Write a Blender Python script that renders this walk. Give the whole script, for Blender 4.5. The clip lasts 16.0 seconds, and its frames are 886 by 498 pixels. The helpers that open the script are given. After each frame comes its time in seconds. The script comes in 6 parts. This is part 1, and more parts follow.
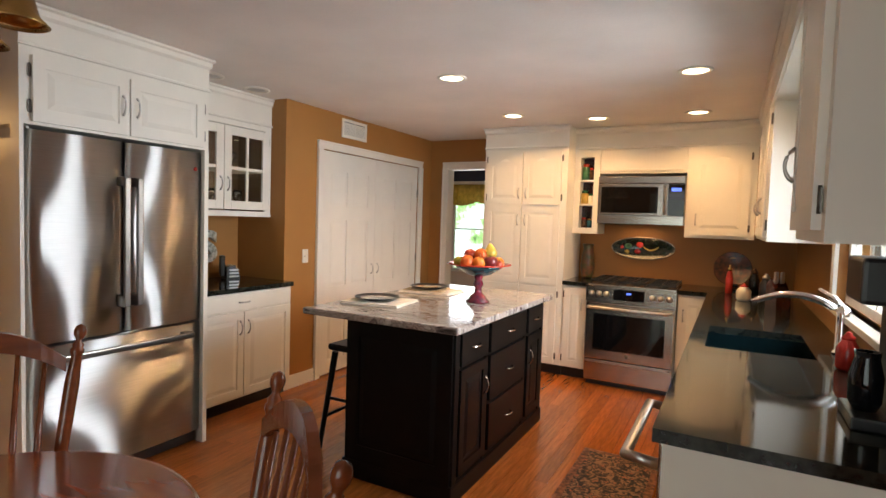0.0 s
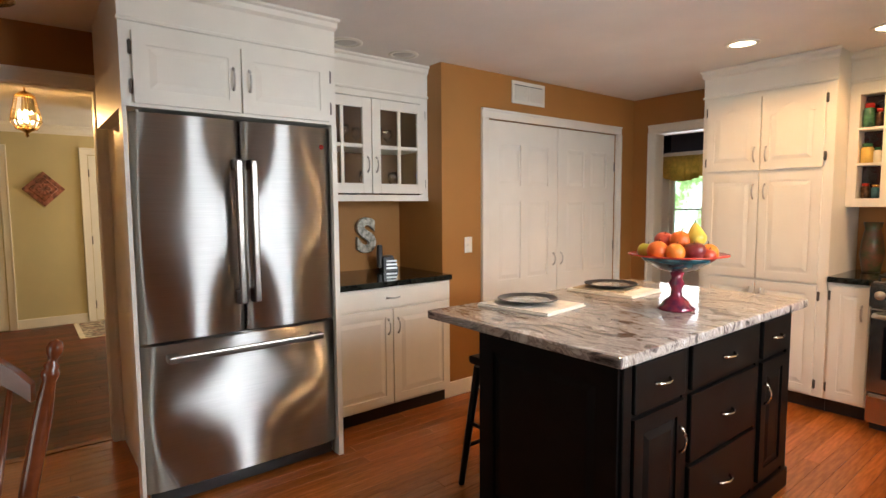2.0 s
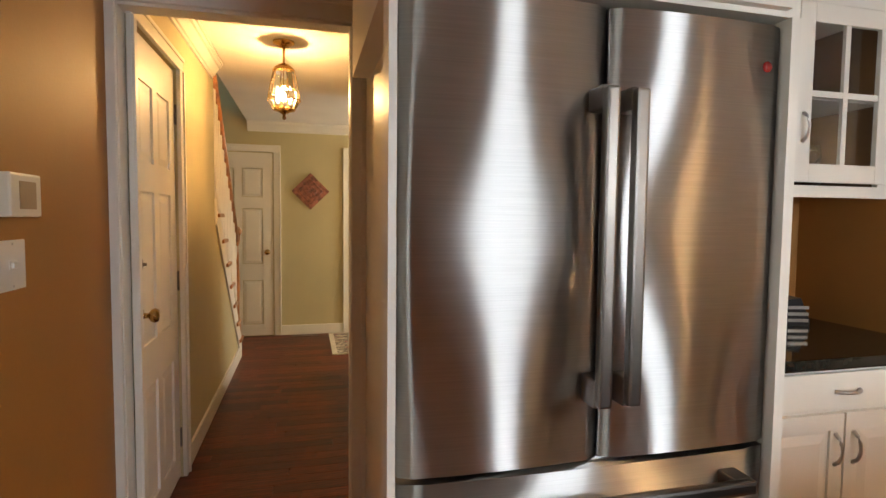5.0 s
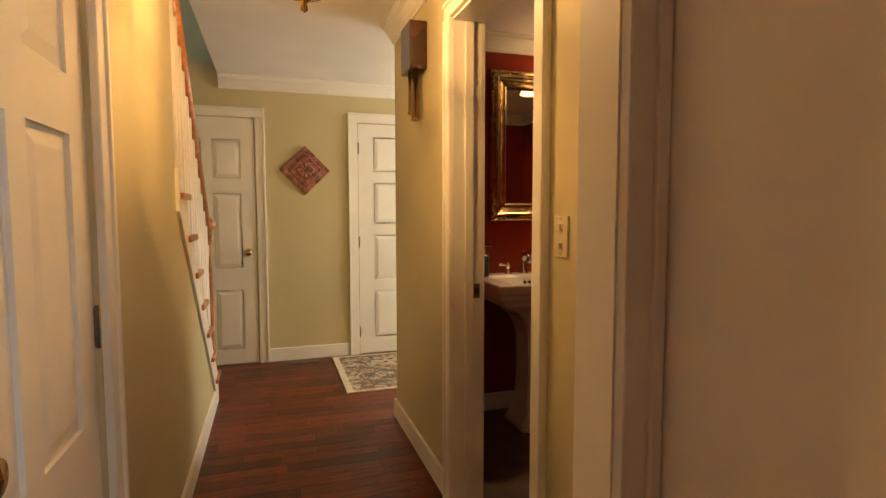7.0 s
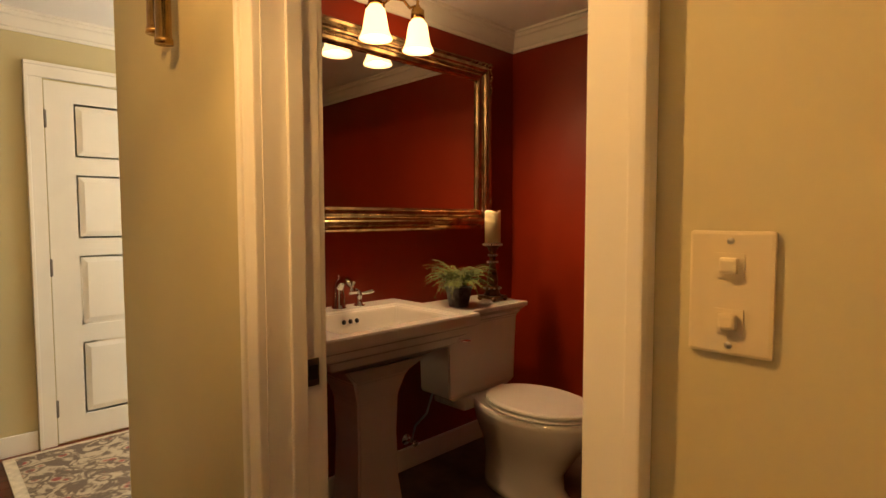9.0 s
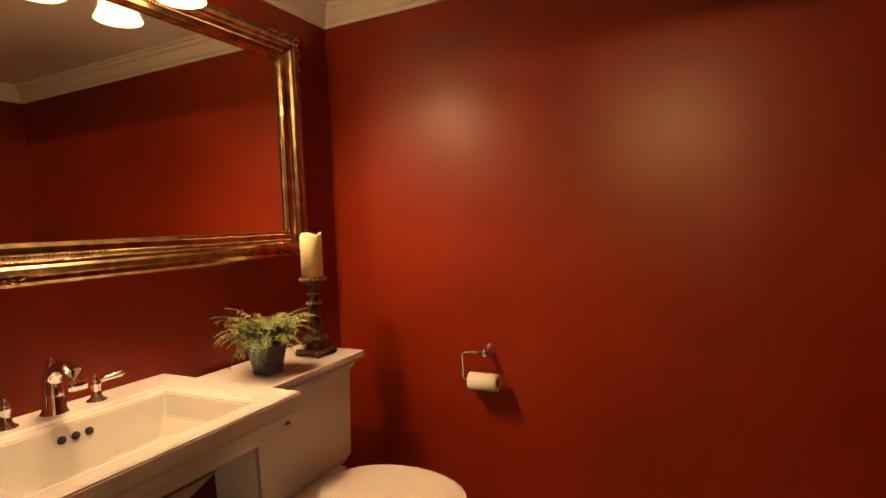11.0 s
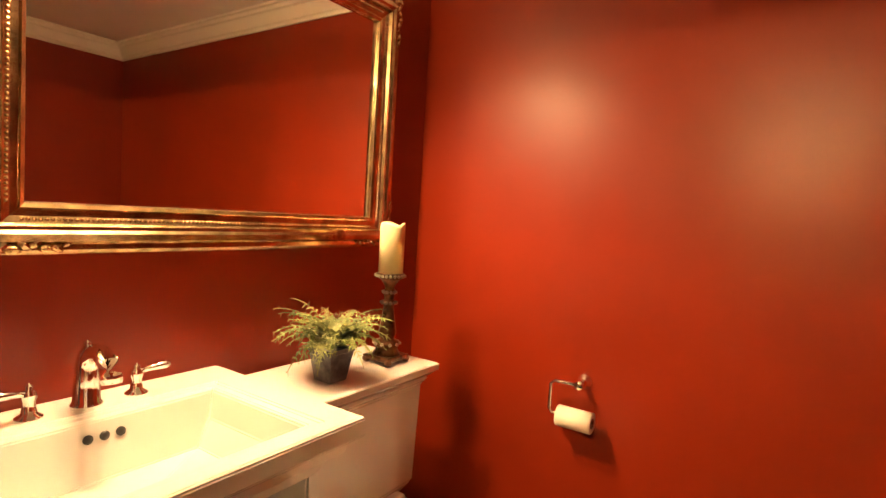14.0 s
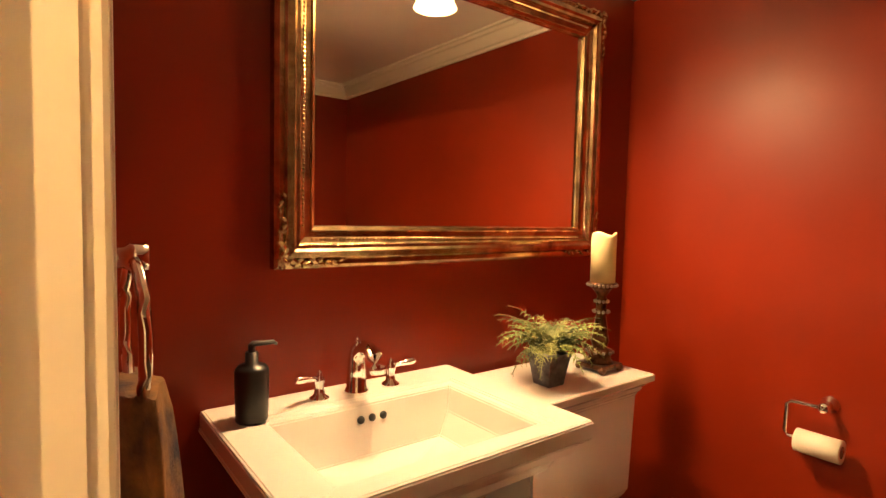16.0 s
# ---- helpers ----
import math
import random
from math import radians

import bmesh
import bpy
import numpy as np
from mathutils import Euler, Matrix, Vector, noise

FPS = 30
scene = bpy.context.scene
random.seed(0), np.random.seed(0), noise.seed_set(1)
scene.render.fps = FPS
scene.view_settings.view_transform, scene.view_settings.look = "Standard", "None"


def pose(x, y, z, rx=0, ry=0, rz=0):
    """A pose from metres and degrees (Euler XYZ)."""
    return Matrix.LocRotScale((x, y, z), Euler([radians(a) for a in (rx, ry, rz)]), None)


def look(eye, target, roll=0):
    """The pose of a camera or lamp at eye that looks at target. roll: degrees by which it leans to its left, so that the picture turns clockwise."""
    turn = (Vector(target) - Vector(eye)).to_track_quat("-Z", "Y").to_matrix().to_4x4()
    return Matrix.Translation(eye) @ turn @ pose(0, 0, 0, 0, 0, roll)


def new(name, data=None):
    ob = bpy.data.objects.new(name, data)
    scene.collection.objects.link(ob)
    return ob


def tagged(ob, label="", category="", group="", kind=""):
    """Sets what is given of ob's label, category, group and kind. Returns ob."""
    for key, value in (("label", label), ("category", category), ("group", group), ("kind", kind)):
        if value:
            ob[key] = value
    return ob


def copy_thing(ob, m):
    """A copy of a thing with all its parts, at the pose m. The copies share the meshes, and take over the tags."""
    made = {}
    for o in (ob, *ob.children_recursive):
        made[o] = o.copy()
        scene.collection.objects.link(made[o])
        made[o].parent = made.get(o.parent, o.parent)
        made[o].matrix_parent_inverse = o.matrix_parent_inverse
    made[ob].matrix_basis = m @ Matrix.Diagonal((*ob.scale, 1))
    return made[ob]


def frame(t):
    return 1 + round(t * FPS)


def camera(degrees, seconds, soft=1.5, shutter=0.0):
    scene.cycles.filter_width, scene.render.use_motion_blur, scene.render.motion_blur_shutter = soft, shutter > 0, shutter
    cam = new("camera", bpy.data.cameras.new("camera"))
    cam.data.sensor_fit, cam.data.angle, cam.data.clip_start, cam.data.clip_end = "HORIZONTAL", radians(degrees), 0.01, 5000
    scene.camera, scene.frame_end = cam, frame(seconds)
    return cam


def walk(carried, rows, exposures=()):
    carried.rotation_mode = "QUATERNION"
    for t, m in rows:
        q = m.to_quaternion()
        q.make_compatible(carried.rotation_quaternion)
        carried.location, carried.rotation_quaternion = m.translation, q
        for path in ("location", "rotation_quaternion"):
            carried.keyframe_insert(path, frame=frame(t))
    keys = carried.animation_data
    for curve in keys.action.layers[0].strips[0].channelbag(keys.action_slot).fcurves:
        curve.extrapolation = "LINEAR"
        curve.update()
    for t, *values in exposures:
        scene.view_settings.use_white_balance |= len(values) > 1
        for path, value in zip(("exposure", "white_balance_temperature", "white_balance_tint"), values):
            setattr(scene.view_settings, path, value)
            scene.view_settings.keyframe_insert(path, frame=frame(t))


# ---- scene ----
cam = camera(79.1, 16.0)
PATH = [
    (0, (0.203, -0.256, 1.442), (-0.743, 1.502, 1.335), 1.9),
    (0.5, (0.237, 0.004, 1.431), (-0.879, 1.66, 1.326), 1.5),
    (1, (0.184, 0.239, 1.426), (-1.096, 1.772, 1.307), 0.6),
    (1.5, (0.095, 0.461, 1.412), (-1.339, 1.848, 1.27), -0.3),
    (2, (-0.018, 0.615, 1.392), (-1.582, 1.851, 1.228), -0.4),
    (2.5, (-0.16, 0.743, 1.373), (-1.841, 1.812, 1.197), -0.0),
    (3, (-0.362, 0.826, 1.369), (-2.131, 1.74, 1.183), 0.8),
    (3.5, (-0.642, 0.855, 1.371), (-2.467, 1.648, 1.174), 1.5),
    (4, (-0.955, 0.865, 1.348), (-2.826, 1.552, 1.171), 1.1),
    (4.5, (-1.243, 0.885, 1.326), (-3.157, 1.445, 1.18), 0.9),
    (5, (-1.589, 0.825, 1.335), (-3.524, 1.317, 1.216), 0.6),
    (5.2, (-1.712, 0.804, 1.318), (-3.653, 1.276, 1.214), 0.8),
    (7.3, (-3.27, 0.565, 1.265), (-5.145, 1.25, 1.101), -0.5),
    (7.5, (-3.36, 0.56, 1.264), (-5.197, 1.337, 1.098), -0.5),
    (8, (-3.665, 0.62, 1.272), (-5.385, 1.625, 1.1), 0.0),
    (8.5, (-3.926, 0.725, 1.253), (-5.526, 1.919, 1.135), 0.5),
    (9, (-4.174, 0.8, 1.265), (-5.602, 2.195, 1.149), -0.1),
    (9.5, (-4.398, 0.95, 1.30), (-5.673, 2.484, 1.17), 0.2),
    (10, (-4.469, 1.095, 1.31), (-5.622, 2.724, 1.177), -2.1),
    (12.3, (-4.801, 1.488, 1.34), (-5.481, 3.367, 1.267), 0.5),
    (12.5, (-4.805, 1.505, 1.341), (-5.517, 3.372, 1.254), 0.8),
    (13, (-4.81, 1.553, 1.334), (-5.644, 3.367, 1.222), 1.4),
    (13.5, (-4.812, 1.55, 1.341), (-5.789, 3.29, 1.21), 2.4),
    (14, (-4.853, 1.544, 1.339), (-5.963, 3.203, 1.21), 3.5),
    (14.5, (-4.874, 1.531, 1.348), (-6.119, 3.091, 1.215), 3.5),
    (15, (-4.88, 1.504, 1.344), (-6.254, 2.952, 1.22), 2.7),
    (15.5, (-4.884, 1.455, 1.34), (-6.365, 2.793, 1.224), 2.0),
    (16, (-4.87, 1.408, 1.348), (-6.462, 2.612, 1.222), 1.3),
]
EXPOSURES = [(0, -0.28), (5.2, -0.28), (7.3, -0.1), (8.3, -0.1), (9.0, -0.1), (9.6, 0.0), (10.2, 0.05), (12.2, 1.78), (13.5, 1.8), (16, 1.4)]
walk(cam, [(t, look(eye, target, roll)) for t, eye, target, roll in PATH], EXPOSURES)

# ---- world and lights ----
world = bpy.data.worlds.new("sky")
scene.world = world
world.use_nodes = True
wn = world.node_tree
sky = wn.nodes.new("ShaderNodeTexSky")
sky.sky_type, sky.sun_disc, sky.sun_elevation, sky.sun_rotation = "NISHITA", False, radians(45), radians(200)
wn.nodes["Background"].inputs["Strength"].default_value = 0.12
wn.links.new(sky.outputs[0], wn.nodes["Background"].inputs[0])


def lamp(name, kind, m, watts, color, size=0.1, size_y=0.0, spread=180):
    d = bpy.data.lights.new(name, kind)
    d.energy, d.color = watts, color
    if kind == "AREA":
        d.shape, d.size = ("RECTANGLE", size) if size_y else ("DISK", size)
        if size_y:
            d.size_y = size_y
        d.spread = radians(spread)
    elif kind == "SUN":
        d.angle = radians(size)
    else:
        d.shadow_soft_size = size
    ob = new(name, d)
    ob.matrix_world = m
    return ob


WARM, DAY = (1.0, 0.57, 0.24), (0.93, 0.94, 1.0)
CANS = [(-1.46, 2.88), (-0.04, 3.25), (-1.53, 4.17), (-0.88, 4.50), (-0.09, 4.50)]
CAN_OFF = [(-2.97, 2.22), (-2.98, 2.64)]
CEIL = 2.37
lamp("sun", "SUN", look((6, -4, 9), (0, 0, 0)), 2.5, (1, 0.95, 0.86), 0.5)
for cx, cy in CANS:
    lamp("can_light", "AREA", look((cx, cy, CEIL - 0.02), (cx, cy, 0)), 9.5, WARM, 0.13, 0, 140)
lamp("sink_window_light", "AREA", look((0.80, 2.55, 1.62), (-2, 2.55, 0.5)), 46, (0.86, 0.92, 1.0), 1.15, 1.0, 125)
lamp("nook_window_light", "AREA", look((-0.2, -2.45, 1.30), (-0.8, 1.5, 1.2)), 28, DAY, 2.2, 1.9)
lamp("dining_window_light", "AREA", look((-3.4, 8.1, 1.4), (-3, 5.0, 1.2)), 40, DAY, 1.6, 1.4)
lamp("microwave_light", "AREA", look((-0.57, 5.12, 1.42), (-0.57, 5.2, 0.9)), 0.9, WARM, 0.25, 0.1)
lamp("lantern_light", "POINT", pose(-4.9, 0.70, 2.05), 40, (1.0, 0.55, 0.19), 0.012)
# fill lamp added to brighten the foyer; no source is known there
lamp("foyer_fill_light", "AREA", look((-7.05, 3.57, 1.5), (-7.2, 1.5, 1.3)), 60, (1, 0.9, 0.75), 0.9, 1.2)
for ly in (2.225, 2.465):
    lamp("vanity_bulb", "POINT", pose(-6.04, ly, 2.07), 1.0, (1.0, 0.64, 0.30), 0.035)
    sl = lamp("vanity_beam", "SPOT", look((-6.04, ly, 2.03), (-5.72, ly + 0.42, 0)), 29, (1.0, 0.64, 0.31), 0.06)
    sl.data.spot_size, sl.data.spot_blend = radians(142), 0.9

# ---- materials ----


def mat(name, color, rough=0.5, metal=0.0, var=0.08, scale=6.0, bump=0.0, bscale=60.0, coat=0.0, stretch=(1, 1, 1), color2=None, vary=0.0, rvar=0.0, spec=0.5):
    m = bpy.data.materials.new(name)
    m.use_nodes = True
    t = m.node_tree
    p = t.nodes["Principled BSDF"]
    p.inputs["Roughness"].default_value, p.inputs["Metallic"].default_value = rough, metal
    p.inputs["Coat Weight"].default_value, p.inputs["Coat Roughness"].default_value = coat, 0.08
    p.inputs["Specular IOR Level"].default_value = spec
    co = t.nodes.new("ShaderNodeTexCoord")
    mp = t.nodes.new("ShaderNodeMapping")
    mp.inputs["Scale"].default_value = stretch
    t.links.new(co.outputs["Object"], mp.inputs[0])
    a, b = t.nodes.new("ShaderNodeTexNoise"), t.nodes.new("ShaderNodeTexNoise")
    a.inputs["Scale"].default_value, a.inputs["Detail"].default_value = scale, 6
    b.inputs["Scale"].default_value, b.inputs["Detail"].default_value = bscale, 4
    t.links.new(mp.outputs[0], a.inputs[0])
    t.links.new(mp.outputs[0], b.inputs[0])
    mix = t.nodes.new("ShaderNodeMix")
    mix.data_type = "RGBA"
    c2 = color2 or [max(0, c * (1 - 2.2 * var)) for c in color]
    c1 = color if color2 else [min(1, c * (1 + var)) for c in color]
    mix.inputs["A"].default_value, mix.inputs["B"].default_value = (*c1, 1), (*c2, 1)
    ramp = t.nodes.new("ShaderNodeMapRange")
    ramp.inputs["From Min"].default_value, ramp.inputs["From Max"].default_value = 0.32, 0.68
    t.links.new(a.outputs[0], ramp.inputs[0])
    t.links.new(ramp.outputs[0], mix.inputs["Factor"])
    out = mix.outputs["Result"]
    if vary:
        oi = t.nodes.new("ShaderNodeObjectInfo")
        mr = t.nodes.new("ShaderNodeMapRange")
        mr.inputs["To Min"].default_value, mr.inputs["To Max"].default_value = 1 - vary, 1 + vary
        hs = t.nodes.new("ShaderNodeHueSaturation")
        t.links.new(oi.outputs["Random"], mr.inputs[0])
        t.links.new(mr.outputs[0], hs.inputs["Value"])
        t.links.new(out, hs.inputs["Color"])
        out = hs.outputs[0]
    t.links.new(out, p.inputs["Base Color"])
    if rvar:
        rr = t.nodes.new("ShaderNodeMapRange")
        rr.inputs["To Min"].default_value, rr.inputs["To Max"].default_value = rough - rvar, rough + rvar
        t.links.new(b.outputs[0], rr.inputs[0])
        t.links.new(rr.outputs[0], p.inputs["Roughness"])
    if bump:
        bn = t.nodes.new("ShaderNodeBump")
        bn.inputs["Strength"].default_value, bn.inputs["Distance"].default_value = bump, 0.003
        t.links.new(b.outputs[0], bn.inputs["Height"])
        t.links.new(bn.outputs[0], p.inputs["Normal"])
    return m


def glow(name, color, strength):
    m = bpy.data.materials.new(name)
    m.use_nodes = True
    p = m.node_tree.nodes["Principled BSDF"]
    p.inputs["Base Color"].default_value = (*color, 1)
    p.inputs["Emission Color"].default_value, p.inputs["Emission Strength"].default_value = (*color, 1), strength
    return m


def glassy(name, color=(1, 1, 1), rough=0.0):
    m = bpy.data.materials.new(name)
    m.use_nodes = True
    p = m.node_tree.nodes["Principled BSDF"]
    p.inputs["Base Color"].default_value = (*color, 1)
    p.inputs["Transmission Weight"].default_value, p.inputs["Roughness"].default_value, p.inputs["IOR"].default_value = 1.0, rough, 1.45
    return m


M_TAN = mat("tan_wall_paint", (0.36, 0.162, 0.037), 0.55, 0, 0.05, 1.5, 0.12, 90)
M_SAGE = mat("cream_sage_wall_paint", (0.54, 0.47, 0.27), 0.6, 0, 0.04, 1.5, 0.12, 90)
M_RED = mat("satin_red_wall_paint", (0.215, 0.0168, 0.0025), 0.36, 0, 0.07, 1.8, 0.10, 7, 0.0, rvar=0.06, spec=0.4)
M_NAVY = mat("navy_wall_paint", (0.02, 0.025, 0.05), 0.6)
M_CEIL = mat("ceiling_paint", (0.82, 0.78, 0.74), 0.9, 0, 0.03, 2, 0.35, 45)
M_WHITE = mat("white_cabinet_paint", (0.80, 0.765, 0.68), 0.42, 0, 0.025, 3, 0.06, 70)
M_TRIM = mat("white_trim_paint", (0.78, 0.745, 0.67), 0.4, 0, 0.025, 3, 0.06, 70)
M_STEEL = mat("brushed_stainless_steel", (0.66, 0.64, 0.62), 0.42, 1.0, 0.04, 5, 0.0, 60, stretch=(1, 1, 60), rvar=0.03)
st_ = M_STEEL.node_tree
tn, gl_ = st_.nodes.new("ShaderNodeTangent"), st_.nodes.new("ShaderNodeBsdfAnisotropic")
tn.direction_type, tn.axis = "RADIAL", "Z"
gl_.inputs["Roughness"].default_value, gl_.inputs["Anisotropy"].default_value = 0.40, 0.80
st_.links.new(st_.nodes["Principled BSDF"].inputs["Base Color"].links[0].from_socket, gl_.inputs["Color"])
st_.links.new(tn.outputs[0], gl_.inputs["Tangent"])
st_.links.new(gl_.outputs[0], st_.nodes["Material Output"].inputs[0])
M_STEELH = mat("brushed_steel_range", (0.46, 0.42, 0.38), 0.21, 1.0, 0.05, 5, 0.05, 60, stretch=(1, 30, 30), rvar=0.06)
M_CHROME = mat("polished_chrome", (0.80, 0.79, 0.78), 0.07, 1.0, 0.02)
M_NICKEL = mat("satin_nickel", (0.55, 0.53, 0.50), 0.28, 1.0, 0.05)
M_DARKM = mat("dark_hinge_metal", (0.18, 0.16, 0.14), 0.4, 1.0, 0.1)
M_BRASS = mat("antique_brass", (0.55, 0.36, 0.13), 0.25, 1.0, 0.12, 20)
M_BLACKG = mat("black_granite", (0.006, 0.007, 0.006), 0.06, 0, 0.3, 40, 0.05, 9, color2=(0.022, 0.024, 0.020), rvar=0.03, spec=0.4)
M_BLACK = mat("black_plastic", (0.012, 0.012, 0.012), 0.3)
M_ESP = mat("espresso_cabinet_paint", (0.004, 0.0033, 0.003), 0.42, 0, 0.2, 8, 0.08, 80, spec=0.16)
M_OAK = mat("honey_oak_plank", (0.33, 0.100, 0.021), 0.20, 0, 0.13, 9, 0.05, 50, 0.15, stretch=(9, 0.8, 9), vary=0.20, rvar=0.05)
M_GAP = mat("plank_joint", (0.10, 0.03, 0.008), 0.6)
M_LAM = mat("dark_red_laminate_strip", (0.12, 0.024, 0.008), 0.38, 0, 0.35, 10, 0.05, 50, 0.0, stretch=(8, 0.8, 8), vary=0.5, spec=0.3)
M_CHERRY = mat("cherry_stained_wood", (0.18, 0.045, 0.014), 0.24, 0, 0.12, 7, 0.05, 60, 0.3, stretch=(1, 1, 5), rvar=0.04)
M_TABLE = mat("cherry_table_top", (0.20, 0.045, 0.014), 0.18, 0, 0.10, 5, 0.03, 60, 0.4, stretch=(1, 8, 1), rvar=0.04)
M_TREAD = mat("oak_stair_tread", (0.42, 0.17, 0.05), 0.3, 0, 0.2, 7, 0.05, 60, 0.2, stretch=(6, 1, 6))
M_PORC = mat("biscuit_porcelain", (0.68, 0.66, 0.62), 0.10, 0, 0.015, 3, 0, 20, 0.4)
M_GLASS = glassy("clear_glass")
M_OVEN = mat("dark_oven_glass", (0.006, 0.006, 0.007), 0.04, 0, 0.1)
M_GOLD = mat("antique_gold_leaf", (0.58, 0.42, 0.23), 0.24, 1.0, 0.25, 25, 0.15, 60)
M_BRONZE = mat("dark_bronze_carving", (0.13, 0.06, 0.03), 0.28, 0.75, 0.4, 40, 0.3, 70)
M_WAX = mat("ivory_wax", (0.86, 0.72, 0.42), 0.5, 0, 0.05, 12)
M_FROND = mat("fern_frond", (0.23, 0.26, 0.085), 0.55, 0, 0.3, 14, vary=0.35)
M_POT = mat("slate_blue_pot_relief", (0.055, 0.055, 0.075), 0.6, 0, 0.4, 40, 0.7, 55, color2=(0.16, 0.16, 0.19))
M_PAPER = mat("white_tissue", (0.85, 0.80, 0.70), 0.9, 0, 0.03)
M_SOAP = mat("black_soap_bottle", (0.010, 0.010, 0.011), 0.35, 0, 0.2)
M_TOWEL = mat("gold_and_navy_towel", (0.42, 0.22, 0.07), 0.95, 0, 0.2, 17, 1.0, 130, color2=(0.025, 0.025, 0.05))
M_PLATE = mat("black_white_plate", (0.72, 0.70, 0.66), 0.15, 0, 0.2, 26, 0, 20, 0.3, color2=(0.012, 0.012, 0.013))
M_PRIM = mat("black_plate_rim", (0.010, 0.010, 0.011), 0.3, spec=0.3)
# handle steel, its base colour darkened to stand in for dark reflections
M_HBAR = mat("satin_steel_dark_reflection", (0.30, 0.275, 0.25), 0.28, 1.0, 0.06)
M_NAP = mat("cream_napkin_cloth", (0.78, 0.72, 0.62), 0.9, 0, 0.08, 20, 0.5, 120)
M_MAT2 = mat("woven_placemat", (0.62, 0.48, 0.30), 0.9, 0, 0.2, 60, 0.6, 140)
M_BOWL = mat("teal_glazed_bowl", (0.02, 0.085, 0.115), 0.15, 0, 0.3, 20, 0, 20, 0.4)
M_BOWLR = mat("red_glazed_pattern", (0.24, 0.018, 0.03), 0.15, 0, 0.3, 28, 0, 20, 0.4, color2=(0.05, 0.01, 0.03))
M_CREAMW = mat("switch_plate_plastic", (0.80, 0.74, 0.60), 0.35, 0, 0.02)
M_VALANCE = mat("gold_valance_fabric", (0.78, 0.52, 0.13), 0.9, 0, 0.12, 14, 0.4, 100)
vt_ = M_VALANCE.node_tree
tl_, mx_ = vt_.nodes.new("ShaderNodeBsdfTranslucent"), vt_.nodes.new("ShaderNodeMixShader")
tl_.inputs[0].default_value = (0.75, 0.48, 0.12, 1)
mx_.inputs[0].default_value = 0.12
vt_.links.new(vt_.nodes["Principled BSDF"].outputs[0], mx_.inputs[1])
vt_.links.new(tl_.outputs[0], mx_.inputs[2])
vt_.links.new(mx_.outputs[0], vt_.nodes["Material Output"].inputs[0])
M_CAN = glow("lit_can_lens", (1.0, 0.80, 0.50), 14)
M_OFFCAN = mat("unlit_can_reflector", (0.45, 0.43, 0.40), 0.3, 0.6)
M_SHADE = glow("frosted_glass_shade_lit", (1.0, 0.62, 0.26), 3.2)
M_BULB = glow("lit_bulb", (1.0, 0.74, 0.42), 40)
M_MIRROR = mat("silvered_mirror", (0.88, 0.87, 0.85), 0.012, 1.0, 0.0)
M_DISP = glow("blue_display", (0.10, 0.20, 1.0), 1.5)
M_REDP = mat("red_ceramic", (0.45, 0.03, 0.02), 0.2, 0, 0.2, 12, 0, 20, 0.3)
M_PLAQ = mat("carved_rose_wood_plaque", (0.34, 0.12, 0.08), 0.5, 0, 0.35, 22, 0.5, 60)
M_GREEN = mat("green_glaze", (0.05, 0.16, 0.07), 0.25, 0, 0.3, 20)
M_WENGE = mat("mahogany_box", (0.045, 0.012, 0.008), 0.25, 0, 0.3, 9, coat=0.3)


def granite(name):
    m = mat(name, (0.50, 0.46, 0.42), 0.11, 0, 0.2, 3.4, 0.03, 30, 0.2)
    t = m.node_tree
    p = t.nodes["Principled BSDF"]
    co = t.nodes.new("ShaderNodeTexCoord")
    mp = t.nodes.new("ShaderNodeMapping")
    mp.inputs["Rotation"].default_value, mp.inputs["Scale"].default_value = (0, 0, 0.5), (1.0, 3.2, 2.0)
    t.links.new(co.outputs["Object"], mp.inputs[0])
    n = t.nodes.new("ShaderNodeTexNoise")
    n.inputs["Scale"].default_value, n.inputs["Detail"].default_value, n.inputs["Distortion"].default_value = 4.2, 9, 1.6
    n.inputs["Roughness"].default_value = 0.68
    t.links.new(mp.outputs[0], n.inputs[0])
    r = t.nodes.new("ShaderNodeValToRGB")
    e = r.color_ramp.elements
    e[0].position, e[0].color = 0.34, (0.035, 0.032, 0.033, 1)
    e[1].position, e[1].color = 0.72, (0.62, 0.59, 0.55, 1)
    for pos, c in ((0.43, (0.17, 0.14, 0.13, 1)), (0.50, (0.46, 0.41, 0.36, 1)), (0.55, (0.24, 0.20, 0.18, 1)), (0.61, (0.52, 0.48, 0.44, 1))):
        e.new(pos).color = c
    t.links.new(n.outputs[0], r.inputs[0])
    t.links.new(r.outputs[0], p.inputs["Base Color"])
    return m


